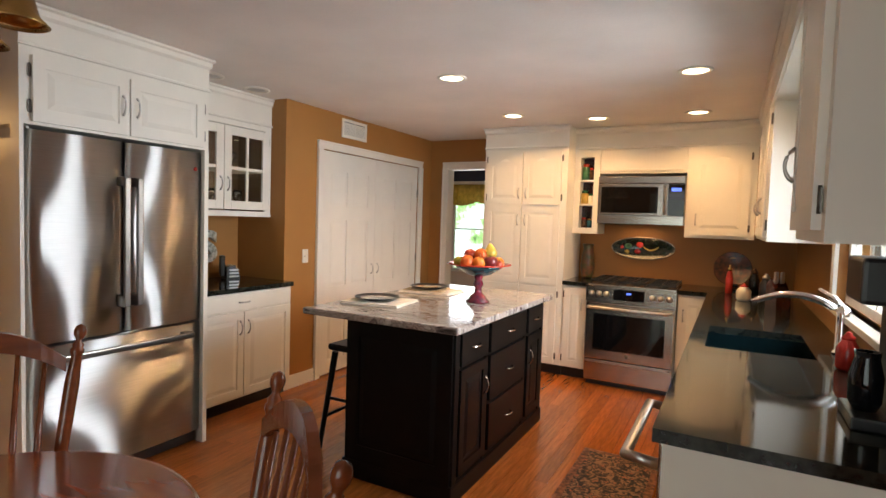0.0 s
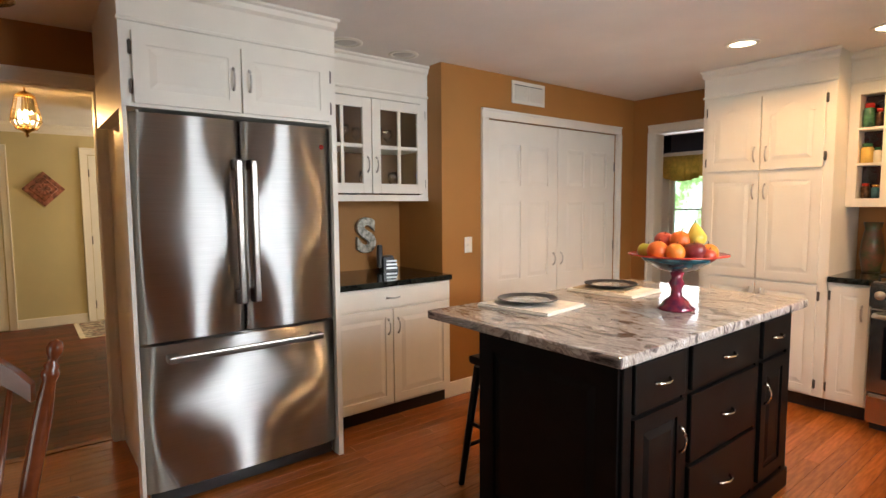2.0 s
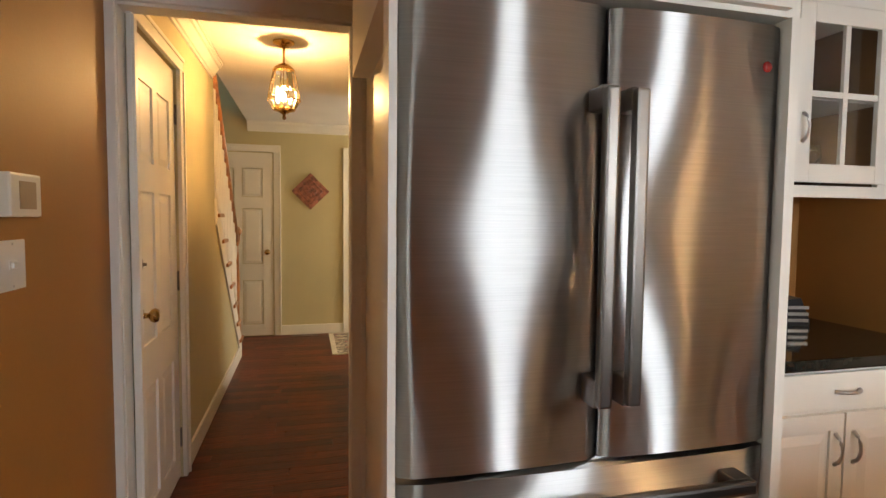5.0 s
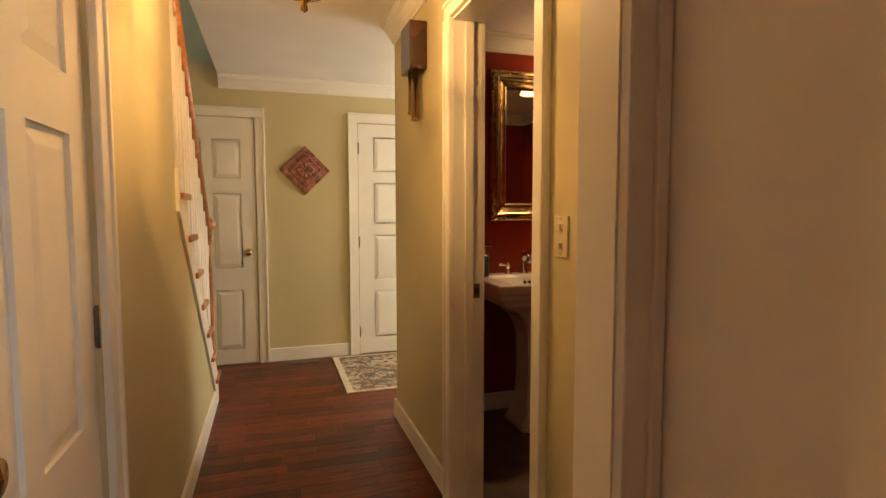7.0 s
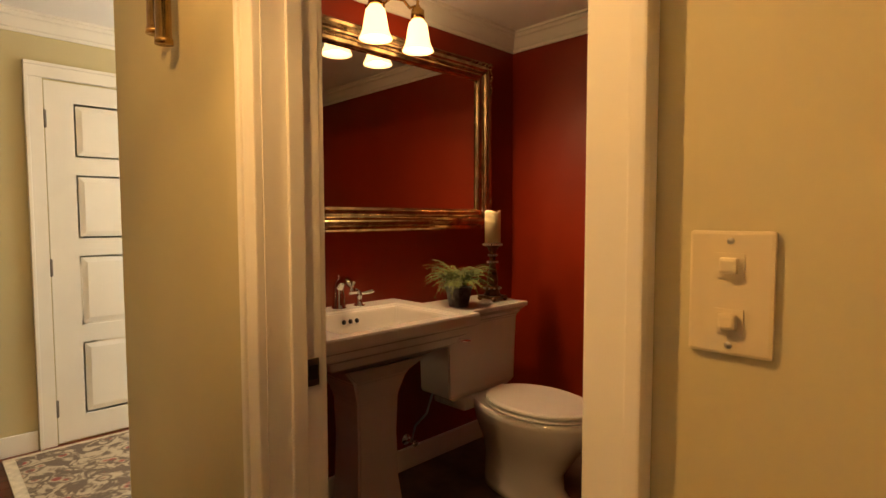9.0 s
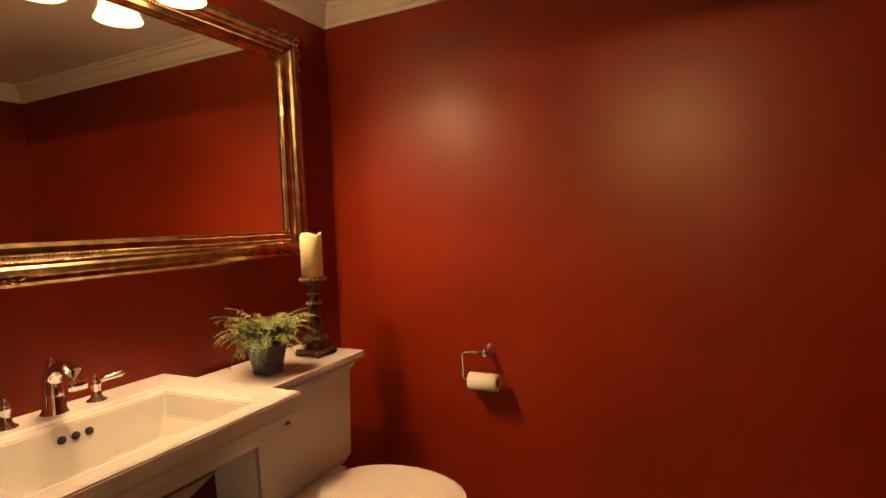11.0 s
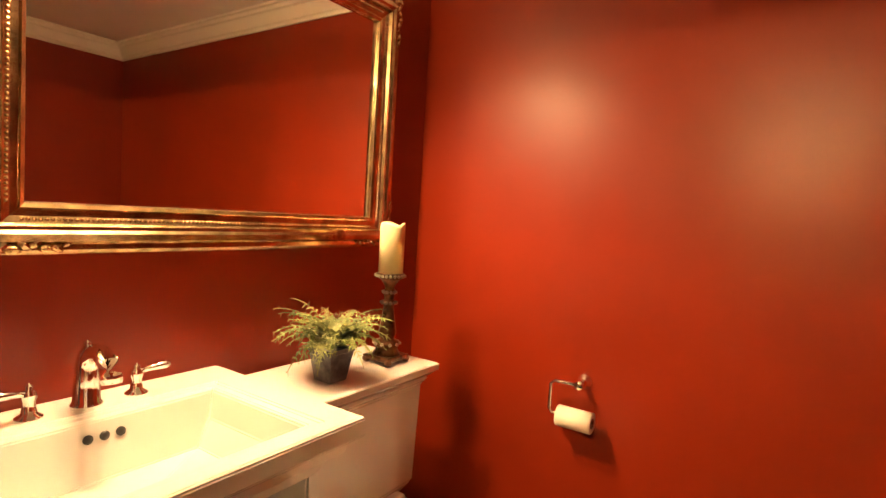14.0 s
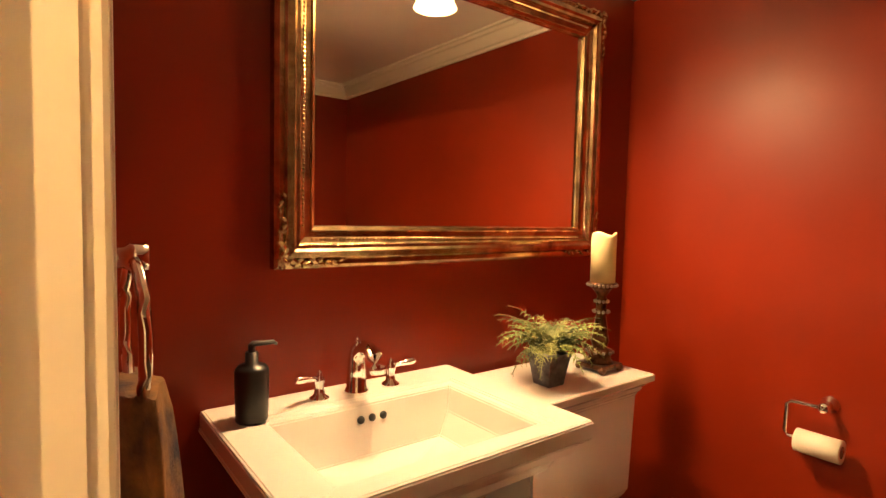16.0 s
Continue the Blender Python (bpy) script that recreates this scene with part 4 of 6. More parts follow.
for i, (z, bmt, lm, r, h) in enumerate(((1.876, M_GREEN, M_REDP, 0.034, 0.16), (1.876, M_BRONZE, M_REDP, 0.022, 0.12), (1.646, M_VALANCE, M_GREEN, 0.036, 0.13), (1.646, M_CREAMW, M_GREEN, 0.022, 0.10), (1.415, M_BRONZE, M_REDP, 0.026, 0.10), (1.415, M_BOWL, M_BRASS, 0.026, 0.09))):
    jar(pose(-1.178 + 0.092 + 0.055 * (i % 2), UY + 0.06, z + 0.001), bmt, lm, r, h, "small coloured spice jar in the open cubby")

fz = thing("wall_frieze", pose(-1.178, UY, 2.16), "white painted frieze board over the range wall", "cabinet trim")
part("board", B(0, EAST + 1.178 - 0.33, 0, 0.32, 0, CEIL - 2.162), M_WHITE, fz)
crown(fz, 0, EAST + 1.178 - 0.33, -0.001, 0.004, CEIL - 2.164)
hc = thing("hood_cabinet", pose(RX0, UY, 1.935), "plain white panel over the microwave", "cabinet")
part("body", B(0, RX1 - RX0, 0, 0.32, 0, 0.223), M_WHITE, hc)
part("trim_strip", B(0.02, RX1 - RX0 - 0.02, -0.012, 0, 0.02, 0.04, bevel=0.003), M_WHITE, hc)
wc = thing("wall_cabinet", pose(RX1 + 0.003, UY, 1.36), "white wall cabinet with an arched raised-panel door", "cabinet")
part("body", B(0, 0.54, 0, 0.32, 0, 0.80), M_WHITE, wc)
cab_door(wc, 0.05, 0.49, 0.025, 0.775, "r", True, 0.16)

mw = thing("microwave", pose(RX0 + 0.002, 4.91, 1.46), "stainless steel over-the-range microwave with a blue clock", "microwave")
mwW = RX1 - RX0 - 0.004
part("case", B(0, mwW, 0.012, 0.385, 0, 0.44, bevel=0.004), M_STEELH, mw)
part("grille", B(0.0, mwW, -0.004, 0.012, 0.375, 0.44, bevel=0.006), M_STEELH, mw)
part("lower_rail", B(0.0, mwW, -0.006, 0.012, 0.0, 0.085, bevel=0.006), M_STEELH, mw)
dd = part("door", B(0.0, 0.575, -0.006, 0.012, 0.088, 0.372, bevel=0.004), M_STEELH, mw)
part("window", B(0.03, 0.53, -0.009, -0.004, 0.105, 0.345, bevel=0.002), M_OVEN, dd, "dark microwave window")
bm = tube(bmesh.new(), [(0.590, -0.006, 0.10), (0.590, -0.04, 0.12), (0.590, -0.04, 0.34), (0.590, -0.006, 0.36)], 0.011, 10)
part("handle", bm, M_NICKEL, dd, "steel bar handle")
pn = part("control_panel", B(0.612, mwW - 0.002, -0.006, 0.012, 0.088, 0.372, bevel=0.003), M_OVEN, mw, "black control panel")
part("display", B(0.64, 0.72, -0.0085, -0.006, 0.305, 0.335), M_DISP, pn, "blue lit clock")

rg = thing("range", pose(RX0 + 0.002, 4.62, 0), "stainless steel gas range with an oven and drawer", "range")
rw = RX1 - RX0 - 0.004
part("body", B(0, rw, 0.03, 0.67, 0.04, 0.895), M_STEELH, rg)
part("foot_plinth", B(0.02, rw - 0.02, 0.05, 0.6, 0, 0.04), M_BLACK, rg)
part("drawer", B(0.004, rw - 0.004, 0, 0.03, 0.05, 0.235, bevel=0.008), M_STEELH, rg)
part("drawer_lip", B(0.02, rw - 0.02, -0.018, 0.0, 0.215, 0.235, bevel=0.006), M_NICKEL, rg)
dd = part("oven_door", B(0.004, rw - 0.004, -0.01, 0.03, 0.245, 0.755, bevel=0.008), M_STEELH, rg)
part("oven_window", B(0.075, rw - 0.075, -0.0125, -0.008, 0.33, 0.655, bevel=0.002), M_OVEN, dd, "dark oven glass")
bm = tube(bmesh.new(), [(0.03, -0.01, 0.715), (0.035, -0.055, 0.715), (0.06, -0.06, 0.715), (rw - 0.06, -0.06, 0.715), (rw - 0.035, -0.055, 0.715), (rw - 0.03, -0.01, 0.715)], 0.013, 10)
part("handle", bm, M_NICKEL, dd, "steel bar handle")
bm = bmesh.new()
lathe(bm, [(0.016, 0), (0.016, 0.003), (0.0001, 0.004)], (rw / 2, -0.010, 0.30), 16, Matrix.Rotation(radians(90), 4, "X"))
part("badge", bm, M_DARKM, dd, "small round badge")
bm = bmesh.new()
prism(bm, [(0.0, 0.765), (rw, 0.765), (rw, 0.905), (0.0, 0.905)], -0.012, 0.06)
cp = part("control_panel", bm, M_STEELH, rg)
part("display", B(0.24, 0.50, -0.016, -0.012, 0.79, 0.885), M_OVEN, cp, "black touch display")
part("clock", B(0.35, 0.39, -0.018, -0.016, 0.845, 0.86), M_DISP, cp, "blue lit clock")
for kx in (0.05, 0.115, 0.18, 0.565, 0.63, 0.70):
    bm = bmesh.new()
    lathe(bm, [(0.027, 0), (0.027, 0.006), (0.021, 0.010), (0.019, 0.032), (0.0001, 0.034)], (kx, -0.012, 0.835), 18, Matrix.Rotation(radians(90), 4, "X"))
    part("knob", bm, M_NICKEL, cp, "round steel knob")
ct = part("cooktop", B(0.004, rw - 0.004, 0.03, 0.66, 0.896, 0.915, bevel=0.005), M_STEELH, rg)
for gx in (0.02, 0.265, 0.51):
    bm = bmesh.new()
    for u in (0, 0.115, 0.218):
        box(bm, gx + u, gx + u + 0.012, 0.07, 0.63, 0.935, 0.95, 0.002)
    for vv in (0.07, 0.2, 0.34, 0.48, 0.618):
        box(bm, gx, gx + 0.23, vv, vv + 0.012, 0.933, 0.948, 0.002)
    for u in (0, 0.218):
        for vv in (0.07, 0.618):
            box(bm, gx + u, gx + u + 0.012, vv, vv + 0.012, 0.915, 0.935)
    part("grate", bm, M_BLACK, ct, "black cast iron grate")
for bx, by in ((0.14, 0.2), (0.14, 0.48), (0.38, 0.34), (0.62, 0.2), (0.62, 0.48)):
    bm = bmesh.new()
    lathe(bm, [(0.05, 0.914), (0.05, 0.922), (0.035, 0.924), (0.035, 0.931), (0.0001, 0.932)], (bx, by, 0), 16)
    part("burner", bm, M_BLACK, ct, "black burner cap")

# painted oval platter on the wall
pl = thing("oval_platter", pose(-0.56, WY - 0.003, 1.235), "oval dark fruit-painted platter with a steel rim", "platter")
bm = bmesh.new()
lathe(bm, [(0.0001, 0.004), (0.7, 0.006), (0.92, 0.03), (1.0, 0.034), (1.0, 0.028), (0.9, 0.0), (0.0001, 0.0)], seg=40, m=Matrix.Rotation(radians(90), 4, "X") @ Matrix.Diagonal((0.29, 0.105, 1, 1)))
part("dish", bm, mat("dark_painted_platter", (0.012, 0.022, 0.018), 0.15, 0, 0.3, 20, coat=0.3), pl)
part("rim", tube(bmesh.new(), [(0.29 * math.cos(2 * math.pi * i / 40), -0.033, 0.105 * math.sin(2 * math.pi * i / 40)) for i in range(41)], 0.008, 8), M_STEELH, pl, "polished steel rim")
for k, (fx, fz_, r, mm) in enumerate(((-0.14, 0.015, 0.034, M_GREEN), (-0.15, -0.04, 0.024, M_VALANCE), (-0.05, -0.035, 0.03, M_REDP), (-0.03, 0.03, 0.034, M_REDP), (-0.20, 0.0, 0.02, M_REDP))):
    bm = bmesh.new()
    bmesh.ops.create_uvsphere(bm, u_segments=14, v_segments=8, radius=r, matrix=pose(fx, -0.008, fz_) @ Matrix.Diagonal((1, 0.15, 0.8, 1)))
    part("painted_fruit", bm, mm, pl)
part("painted_banana", tube(bmesh.new(), [(0.0 + 0.024 * i, -0.014, -0.02 + 0.004 * (i - 3) ** 2) for i in range(7)], [0.004, 0.011, 0.014, 0.015, 0.014, 0.011, 0.004], 8, 0.5), M_VALANCE, pl, "yellow painted banana")
vs = thing("pepper_vase", pose(-1.06, 5.16, 0.915), "tall dark vase painted with peppers beside the range", "vase")
bm = bmesh.new()
lathe(bm, [(0.05, 0), (0.055, 0.02), (0.07, 0.12), (0.06, 0.22), (0.045, 0.29), (0.055, 0.34), (0.05, 0.34), (0.04, 0.29)], seg=20)
part("body", bm, mat("painted_vase", (0.16, 0.05, 0.03), 0.3, 0, 0.3, 16, color2=(0.03, 0.06, 0.02)), vs)

# ---- east run: counter, sink, wall cabinets ----
CX0 = 0.045
base_unit("base_cabinet", pose(CX0 + 0.03, 4.68, 0, 0, 0, -90), 1.35, 0.62, "white base cabinet between sink and range", [("drawer", 0.02, 0.66, 0.745, 0.865), ("drawer", 0.69, 1.33, 0.745, 0.865), ("door", 0.02, 0.66, 0.115, 0.735, "l", 0.62, 1), ("door", 0.69, 1.33, 0.115, 0.735, "r", 0.62, 1)])
base_unit("base_cabinet", pose(RX1 + 0.003, TY, 0), CX0 + 0.03 - RX1 - 0.006, 0.57, "narrow white base cabinet in the corner", [("door", 0.01, 0.235, 0.115, 0.86, "r", 0.70, 1)])
sb = thing("sink_cabinet", pose(CX0 + 0.03, 3.325, 0, 0, 0, -90), "white sink base cabinet with two doors", "cabinet")
part("body", B(0, 1.0, 0, 0.62, 0.10, 0.66), M_WHITE, sb)
part("front_rail", B(0, 1.0, 0, 0.02, 0.66, 0.875), M_WHITE, sb)
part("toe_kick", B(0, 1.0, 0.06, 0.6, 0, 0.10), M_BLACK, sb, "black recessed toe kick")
cab_door(sb, 0.03, 0.495, 0.115, 0.735, "l", False, 0.62, hinges=False)
cab_door(sb, 0.505, 0.97, 0.115, 0.735, "r", False, 0.62, hinges=False)
dw = thing("dishwasher", pose(CX0 + 0.03, 1.865, 0, 0, 0, -90), "stainless dishwasher with a bar handle under the counter", "dishwasher")
part("door", B(0.005, 0.605, -0.015, 0.03, 0.10, 0.87, bevel=0.006), M_STEELH, dw)
part("tub", B(0.01, 0.60, 0.03, 0.6, 0.02, 0.87), M_BLACK, dw)
bm = tube(bmesh.new(), [(0.05, -0.015, 0.79), (0.05, -0.105, 0.80), (0.56, -0.105, 0.80), (0.56, -0.015, 0.79)], 0.016, 10)
part("handle", bm, M_NICKEL, dw, "thick steel bar handle")
ep = thing("base_cabinet", pose(CX0 + 0.03, 2.32, 0, 0, 0, -90), "white end cabinet with a plain painted end panel", "cabinet")
part("body", B(0, 0.43, 0, 0.62, 0.10, 0.875), M_WHITE, ep)
part("toe_kick", B(0, 0.43, 0.06, 0.6, 0, 0.10), M_BLACK, ep)
part("end_panel", B(1.062, 1.077, -0.004, 0.62, 0.0, 0.875), M_WHITE, ep)

SK = (0.12, 0.54, 2.42, 3.02)
bm = bmesh.new()
for a in ((CX0, EAST - 0.002, 1.235, SK[2]), (CX0, SK[0], SK[2], SK[3]), (SK[1], EAST - 0.002, SK[2], SK[3]), (CX0, EAST - 0.002, SK[3], WY - 0.003)):
    box(bm, a[0], a[1], a[2], a[3], 0.877, 0.914)
box(bm, RX1 + 0.003, CX0, TY - 0.03, WY - 0.003, 0.877, 0.914)
tagged(part("countertop", bm, M_BLACKG), "long polished black granite counter along the window wall", "countertop")
ks = thing("kitchen_sink", pose(0, 0, 0), "dark green undermount kitchen sink in black granite", "sink")
bm = bmesh.new()
x0, x1, y0, y1 = SK
t_ = 0.012
for a in ((x0 - t_, x0, y0 - t_, y1 + t_), (x1, x1 + t_, y0 - t_, y1 + t_), (x0, x1, y0 - t_, y0), (x0, x1, y1, y1 + t_)):
    box(bm, a[0], a[1], a[2], a[3], 0.69, 0.876)
box(bm, x0 - t_, x1 + t_, y0 - t_, y1 + t_, 0.68, 0.69)
part("basin", bm, mat("dark_green_enamel", (0.003, 0.010, 0.012), 0.15, coat=0.3), ks)
bm = bmesh.new()
lathe(bm, [(0.045, 0.691), (0.045, 0.694), (0.02, 0.692), (0.0001, 0.692)], (0.33, 2.72, 0), 18)
part("drain", bm, M_CHROME, ks, "chrome drain")
fc = thing("kitchen_faucet", pose(0.645, 2.62, 0.915), "arched chrome kitchen faucet with a side lever", "faucet")
pts = [(0, 0, 0.02)] + [(-0.34 * s, 0.10 * s, 0.16 + 0.10 * math.sin(math.pi * (0.15 + 0.70 * s)) - 0.02) for s in [i / 10 for i in range(11)]]
part("spout", tube(bmesh.new(), pts, [0.022, 0.02] + [0.018 - 0.0005 * i for i in range(10)], 12), M_CHROME, fc)
bm = bmesh.new()
lathe(bm, [(0.033, 0), (0.033, 0.008), (0.024, 0.02), (0.024, 0.16), (0.026, 0.20), (0.0001, 0.22)], seg=20)
part("base", bm, M_CHROME, fc)
part("lever", tube(bmesh.new(), [(0, 0, 0.20), (-0.03, 0.03, 0.24), (-0.08, 0.08, 0.27)], [0.014, 0.012, 0.009], 10), M_CHROME, fc)


def east_cab(y_far, y_near, label, doors, zb=1.38):
    w = y_far - y_near
    o = thing("wall_cabinet", pose(0.375, y_far, zb, 0, 0, -90), label, "cabinet")
    part("body", B(0, w, 0, EAST - 0.375 - 0.002, 0, 0.80), M_WHITE, o)
    part("frieze", B(0, w, 0, EAST - 0.375 - 0.002, 0.80, CEIL - zb - 0.002), M_WHITE, o)
    crown(o, 0, w, -0.001, 0.802, CEIL - zb - 0.004)
    for a, b, hs, ar in doors:
        cab_door(o, a, b, 0.025, 0.775, hs, ar, 0.22)
    return o


east_cab(4.965, 3.34, "white wall cabinets between the window and the corner", [(0.36, 0.77, "l", True), (0.775, 1.18, "r", True), (1.19, 1.60, "r", True)])
east_cab(1.72, 1.14, "white wall cabinet with a raised-panel door near the window", [(0.03, 0.53, "r", True)], 1.42)

so_ = thing("window_soffit", pose(0.375, 3.339, 2.18, 0, 0, -90), "white painted frieze and soffit bridging the cabinets over the sink window", "cabinet trim")
part("board", B(0, 1.618, 0, EAST - 0.377, 0, CEIL - 2.182), M_WHITE, so_)
crown(so_, 0, 1.618, -0.001, 0.002, CEIL - 2.184)

cm = thing("coffee_maker", pose(0.60, 1.62, 0.915, 0, 0, -90), "tall black coffee maker on the black counter", "coffee maker")
part("case", B(-0.12, 0.12, 0.0, 0.09, 0, 0.47, bevel=0.012), M_BLACK, cm)
part("drip_tray", B(-0.10, 0.10, -0.09, 0.0, 0, 0.035, bevel=0.006), M_BLACK, cm)
part("brew_head", B(-0.11, 0.11, -0.09, 0.0, 0.34, 0.465, bevel=0.012), M_BLACK, cm)
bm = bmesh.new()
lathe(bm, [(0.03, 0.036), (0.040, 0.06), (0.042, 0.13), (0.03, 0.18), (0.032, 0.2), (0.028, 0.2), (0.027, 0.18)], (0, -0.046, 0), 20)
part("carafe", bm, M_OVEN, cm, "dark glass carafe")
pk = thing("decorative_plate", pose(0.22, 5.24, 0.93, -14, 0, 0), "dark round plate with red and green pattern on a stand", "plate")
bm = bmesh.new()
lathe(bm, [(0.0001, 0.0), (0.10, 0.002), (0.15, 0.018), (0.155, 0.018), (0.10, -0.004), (0.0001, -0.006)], (0, 0, 0.16), 32, Matrix.Rotation(radians(90), 4, "X"))
part("dish", bm, mat("patterned_plate", (0.03, 0.025, 0.02), 0.2, 0, 0.3, 26, color2=(0.22, 0.06, 0.03)), pk)
part("stand", B(-0.05, 0.05, -0.03, 0.03, 0, 0.02, bevel=0.004), M_WENGE, pk, "dark wooden stand")
for jx, jy, r, h, m1, m2, lb in ((0.30, 4.35, 0.05, 0.13, M_CREAMW, M_REDP, "cream lidded jar with a red band"), (0.20, 4.75, 0.028, 0.24, M_REDP, M_BRASS, "slim red oil bottle"), (0.45, 4.55, 0.045, 0.20, M_BLACK, M_NICKEL, "black and steel pepper mill"), (0.38, 4.80, 0.04, 0.22, M_OVEN, M_BRONZE, "dark glass bottle"), (0.52, 4.40, 0.05, 0.16, M_BRONZE, M_BRASS, "brown glazed canister"), (0.62, 2.30, 0.04, 0.15, M_REDP, M_REDP, "red ceramic bottle by the sink")):
    o = thing("canister", pose(jx, jy, 0.915), lb + " on the black counter", "canister", "canisters on the counter")
    bm = bmesh.new()
    lathe(bm, [(r * 0.8, 0), (r, 0.012), (r * 1.02, h * 0.55), (r * 0.6, h * 0.75), (r * 0.5, h * 0.8)], seg=18)
    part("body", bm, m1, o)
    bm = bmesh.new()
    lathe(bm, [(r * 0.58, h * 0.79), (r * 0.6, h * 0.86), (r * 0.25, h * 0.93), (r * 0.28, h * 0.97), (0.0001, h)], seg=18)
    part("lid", bm, m2, o)
rk = thing("knife_block", pose(0.50, 4.05, 0.915, 0, 0, -60), "dark wooden block with a row of steel knives", "knife block")
part("block", prism(bmesh.new(), [(-0.06, 0), (0.06, 0), (0.06, 0.10), (-0.02, 0.20), (-0.06, 0.16)], -0.05, 0.05), M_WENGE, rk)
for i in range(4):
    part("knife_handle", B(0.0 - 0.02 * (i % 2), 0.02 - 0.02 * (i % 2), -0.04 + 0.022 * i, -0.025 + 0.022 * i, 0.17, 0.25, bevel=0.004), M_NICKEL, rk, "steel knife handle")

# ---- island ----
IX0, IX1, IY0, IY1 = -1.64, -0.985, 2.10, 3.50
isl = thing("kitchen_island", pose(IX1, IY0, 0, 0, 0, 90), "black painted kitchen island with drawers and doors", "island")
IL, ID = IY1 - IY0, IX1 - IX0
part("body", B(0.0, IL, 0, ID, 0.10, 0.888), M_ESP, isl)
part("base_moulding", B(-0.018, IL + 0.018, -0.018, ID + 0.018, 0, 0.10, bevel=0.008), M_ESP, isl)
for a, b in ((0.0, 0.05), (IL - 0.05, IL)):
    part("corner_post", B(a, b, -0.012, 0.0, 0.10, 0.888, bevel=0.004), M_ESP, isl)
for u in (0.405, 1.035):
    part("stile", B(u - 0.02, u + 0.02, -0.006, 0.0, 0.10, 0.888), M_ESP, isl)
# end panel towards the breakfast table
o = part("end_panel", panel_slab(0.0, ID, 0.10, 0.888, -0.014, 0.012, [(0.08, ID - 0.08, 0.19, 0.80)]), M_ESP, isl)
fields(o, [(0.08, ID - 0.08, 0.19, 0.80)], -0.014, M_ESP)
o.matrix_basis = pose(0, 0, 0, 0, 0, -90) @ Matrix.Translation((-ID, 0, 0))
for f in ((0.055, 0.385, 0.70, 0.87), (0.43, 1.01, 0.70, 0.87), (0.43, 1.01, 0.42, 0.685), (0.43, 1.01, 0.13, 0.405), (1.06, 1.345, 0.70, 0.87)):
    drawer_front(isl, *f, material=M_ESP)
for f, hs in (((0.055, 0.385, 0.13, 0.685), "l"), ((1.06, 1.345, 0.13, 0.685), "r")):
    cab_door(isl, *f, hs, False, 0.54, M_ESP, False)
tx0, tx1, ty0, ty1 = -1.90, -0.925, 2.01, 3.56
bm = box(bmesh.new(), tx0, tx1, ty0, ty1, 0.892, 0.93, 0.008)
tagged(part("island_top", bm, M_GRAN), "grey and cream veined granite slab on the island", "countertop")


def stool(m):
    o = thing("stool", m, "black painted wooden saddle stool tucked by the island", "stool", "stools at the island")
    bm = box(bmesh.new(), -0.18, 0.18, -0.14, 0.14, 0.60, 0.645, 0.018)
    for v_ in bm.verts:
        v_.co.z += 0.02 * (v_.co.x / 0.18) ** 2
    part("seat", bm, M_ESP, o)
    for sx in (-1, 1):
        for sy in (-1, 1):
            part("leg", tube(bmesh.new(), [(sx * 0.20, sy * 0.17, 0), (sx * 0.145, sy * 0.105, 0.605)], [0.015, 0.021], 10), M_ESP, o)
    for z, k in ((0.20, 0.182), (0.32, 0.171)):
        for s in (-1, 1):
            if z < 0.3:
                part("stretcher", tube(bmesh.new(), [(-k, s * 0.148, z), (k, s * 0.148, z)], 0.010, 8), M_ESP, o)
            else:
                part("stretcher", tube(bmesh.new(), [(s * k, -0.135, z), (s * k, 0.135, z)], 0.010, 8), M_ESP, o)
    return o


s1 = stool(pose(-1.82, 2.48, 0, 0, 0, 90))
copy_thing(s1, pose(-1.82, 3.16, 0, 0, 0, 90))


def setting(x, y, rot, woven):
    bm = B(-0.19, 0.19, -0.155, 0.155, 0, 0.007, bevel=0.003)
    box(bm, -0.187, 0.183, -0.150, 0.154, 0.007, 0.014, 0.003)
    tagged(part("placemat", bm, M_NAP, None, "", pose(x, y, 0.931, 0, 0, rot)), "folded cream cloth placemat on the granite island", "placemat", "place settings")
    if woven:
        tagged(part("napkin", B(-0.14, 0.14, -0.12, 0.12, 0, 0.006, bevel=0.002), M_MAT2, None, "", pose(x - 0.03, y - 0.01, 0.9465, 0, 0, rot + 6)), "tan woven napkin under the plate", "napkin", "place settings")
    p = thing("plate", pose(x - 0.02, y, 0.953 if woven else 0.9465), "black rimmed white patterned plate on a cream placemat", "plate", "place settings")
    bm = bmesh.new()
    lathe(bm, [(0.07, 0), (0.085, 0.004), (0.135, 0.018), (0.138, 0.021), (0.134, 0.022), (0.10, 0.012)], seg=36)
    part("rim", bm, M_PRIM, p, "glossy black rim")
    bm = bmesh.new()
    lathe(bm, [(0.105, 0.0125), (0.08, 0.008), (0.0001, 0.007)], seg=36)
    part("well", bm, M_PLATE, p, "white well with black leaf pattern")


setting(-1.66, 2.42, 8, False)
setting(-1.66, 3.06, 4, True)

fb = thing("fruit_bowl", pose(-1.20, 2.84, 0.931), "teal pedestal bowl with a red rim and red foot", "bowl")
bm = bmesh.new()
lathe(bm, [(0.075, 0), (0.078, 0.008), (0.06, 0.022), (0.05, 0.04), (0.025, 0.06), (0.022, 0.09), (0.034, 0.115), (0.022, 0.14), (0.03, 0.165)], seg=28)
part("pedestal", bm, M_BOWLR, fb, "red and black glazed pedestal")
bm = bmesh.new()
lathe(bm, [(0.03, 0.165), (0.08, 0.178), (0.14, 0.215), (0.155, 0.232), (0.15, 0.233), (0.13, 0.218), (0.07, 0.185), (0.0001, 0.178)], seg=36)
part("bowl", bm, M_BOWL, fb, "teal glazed bowl")
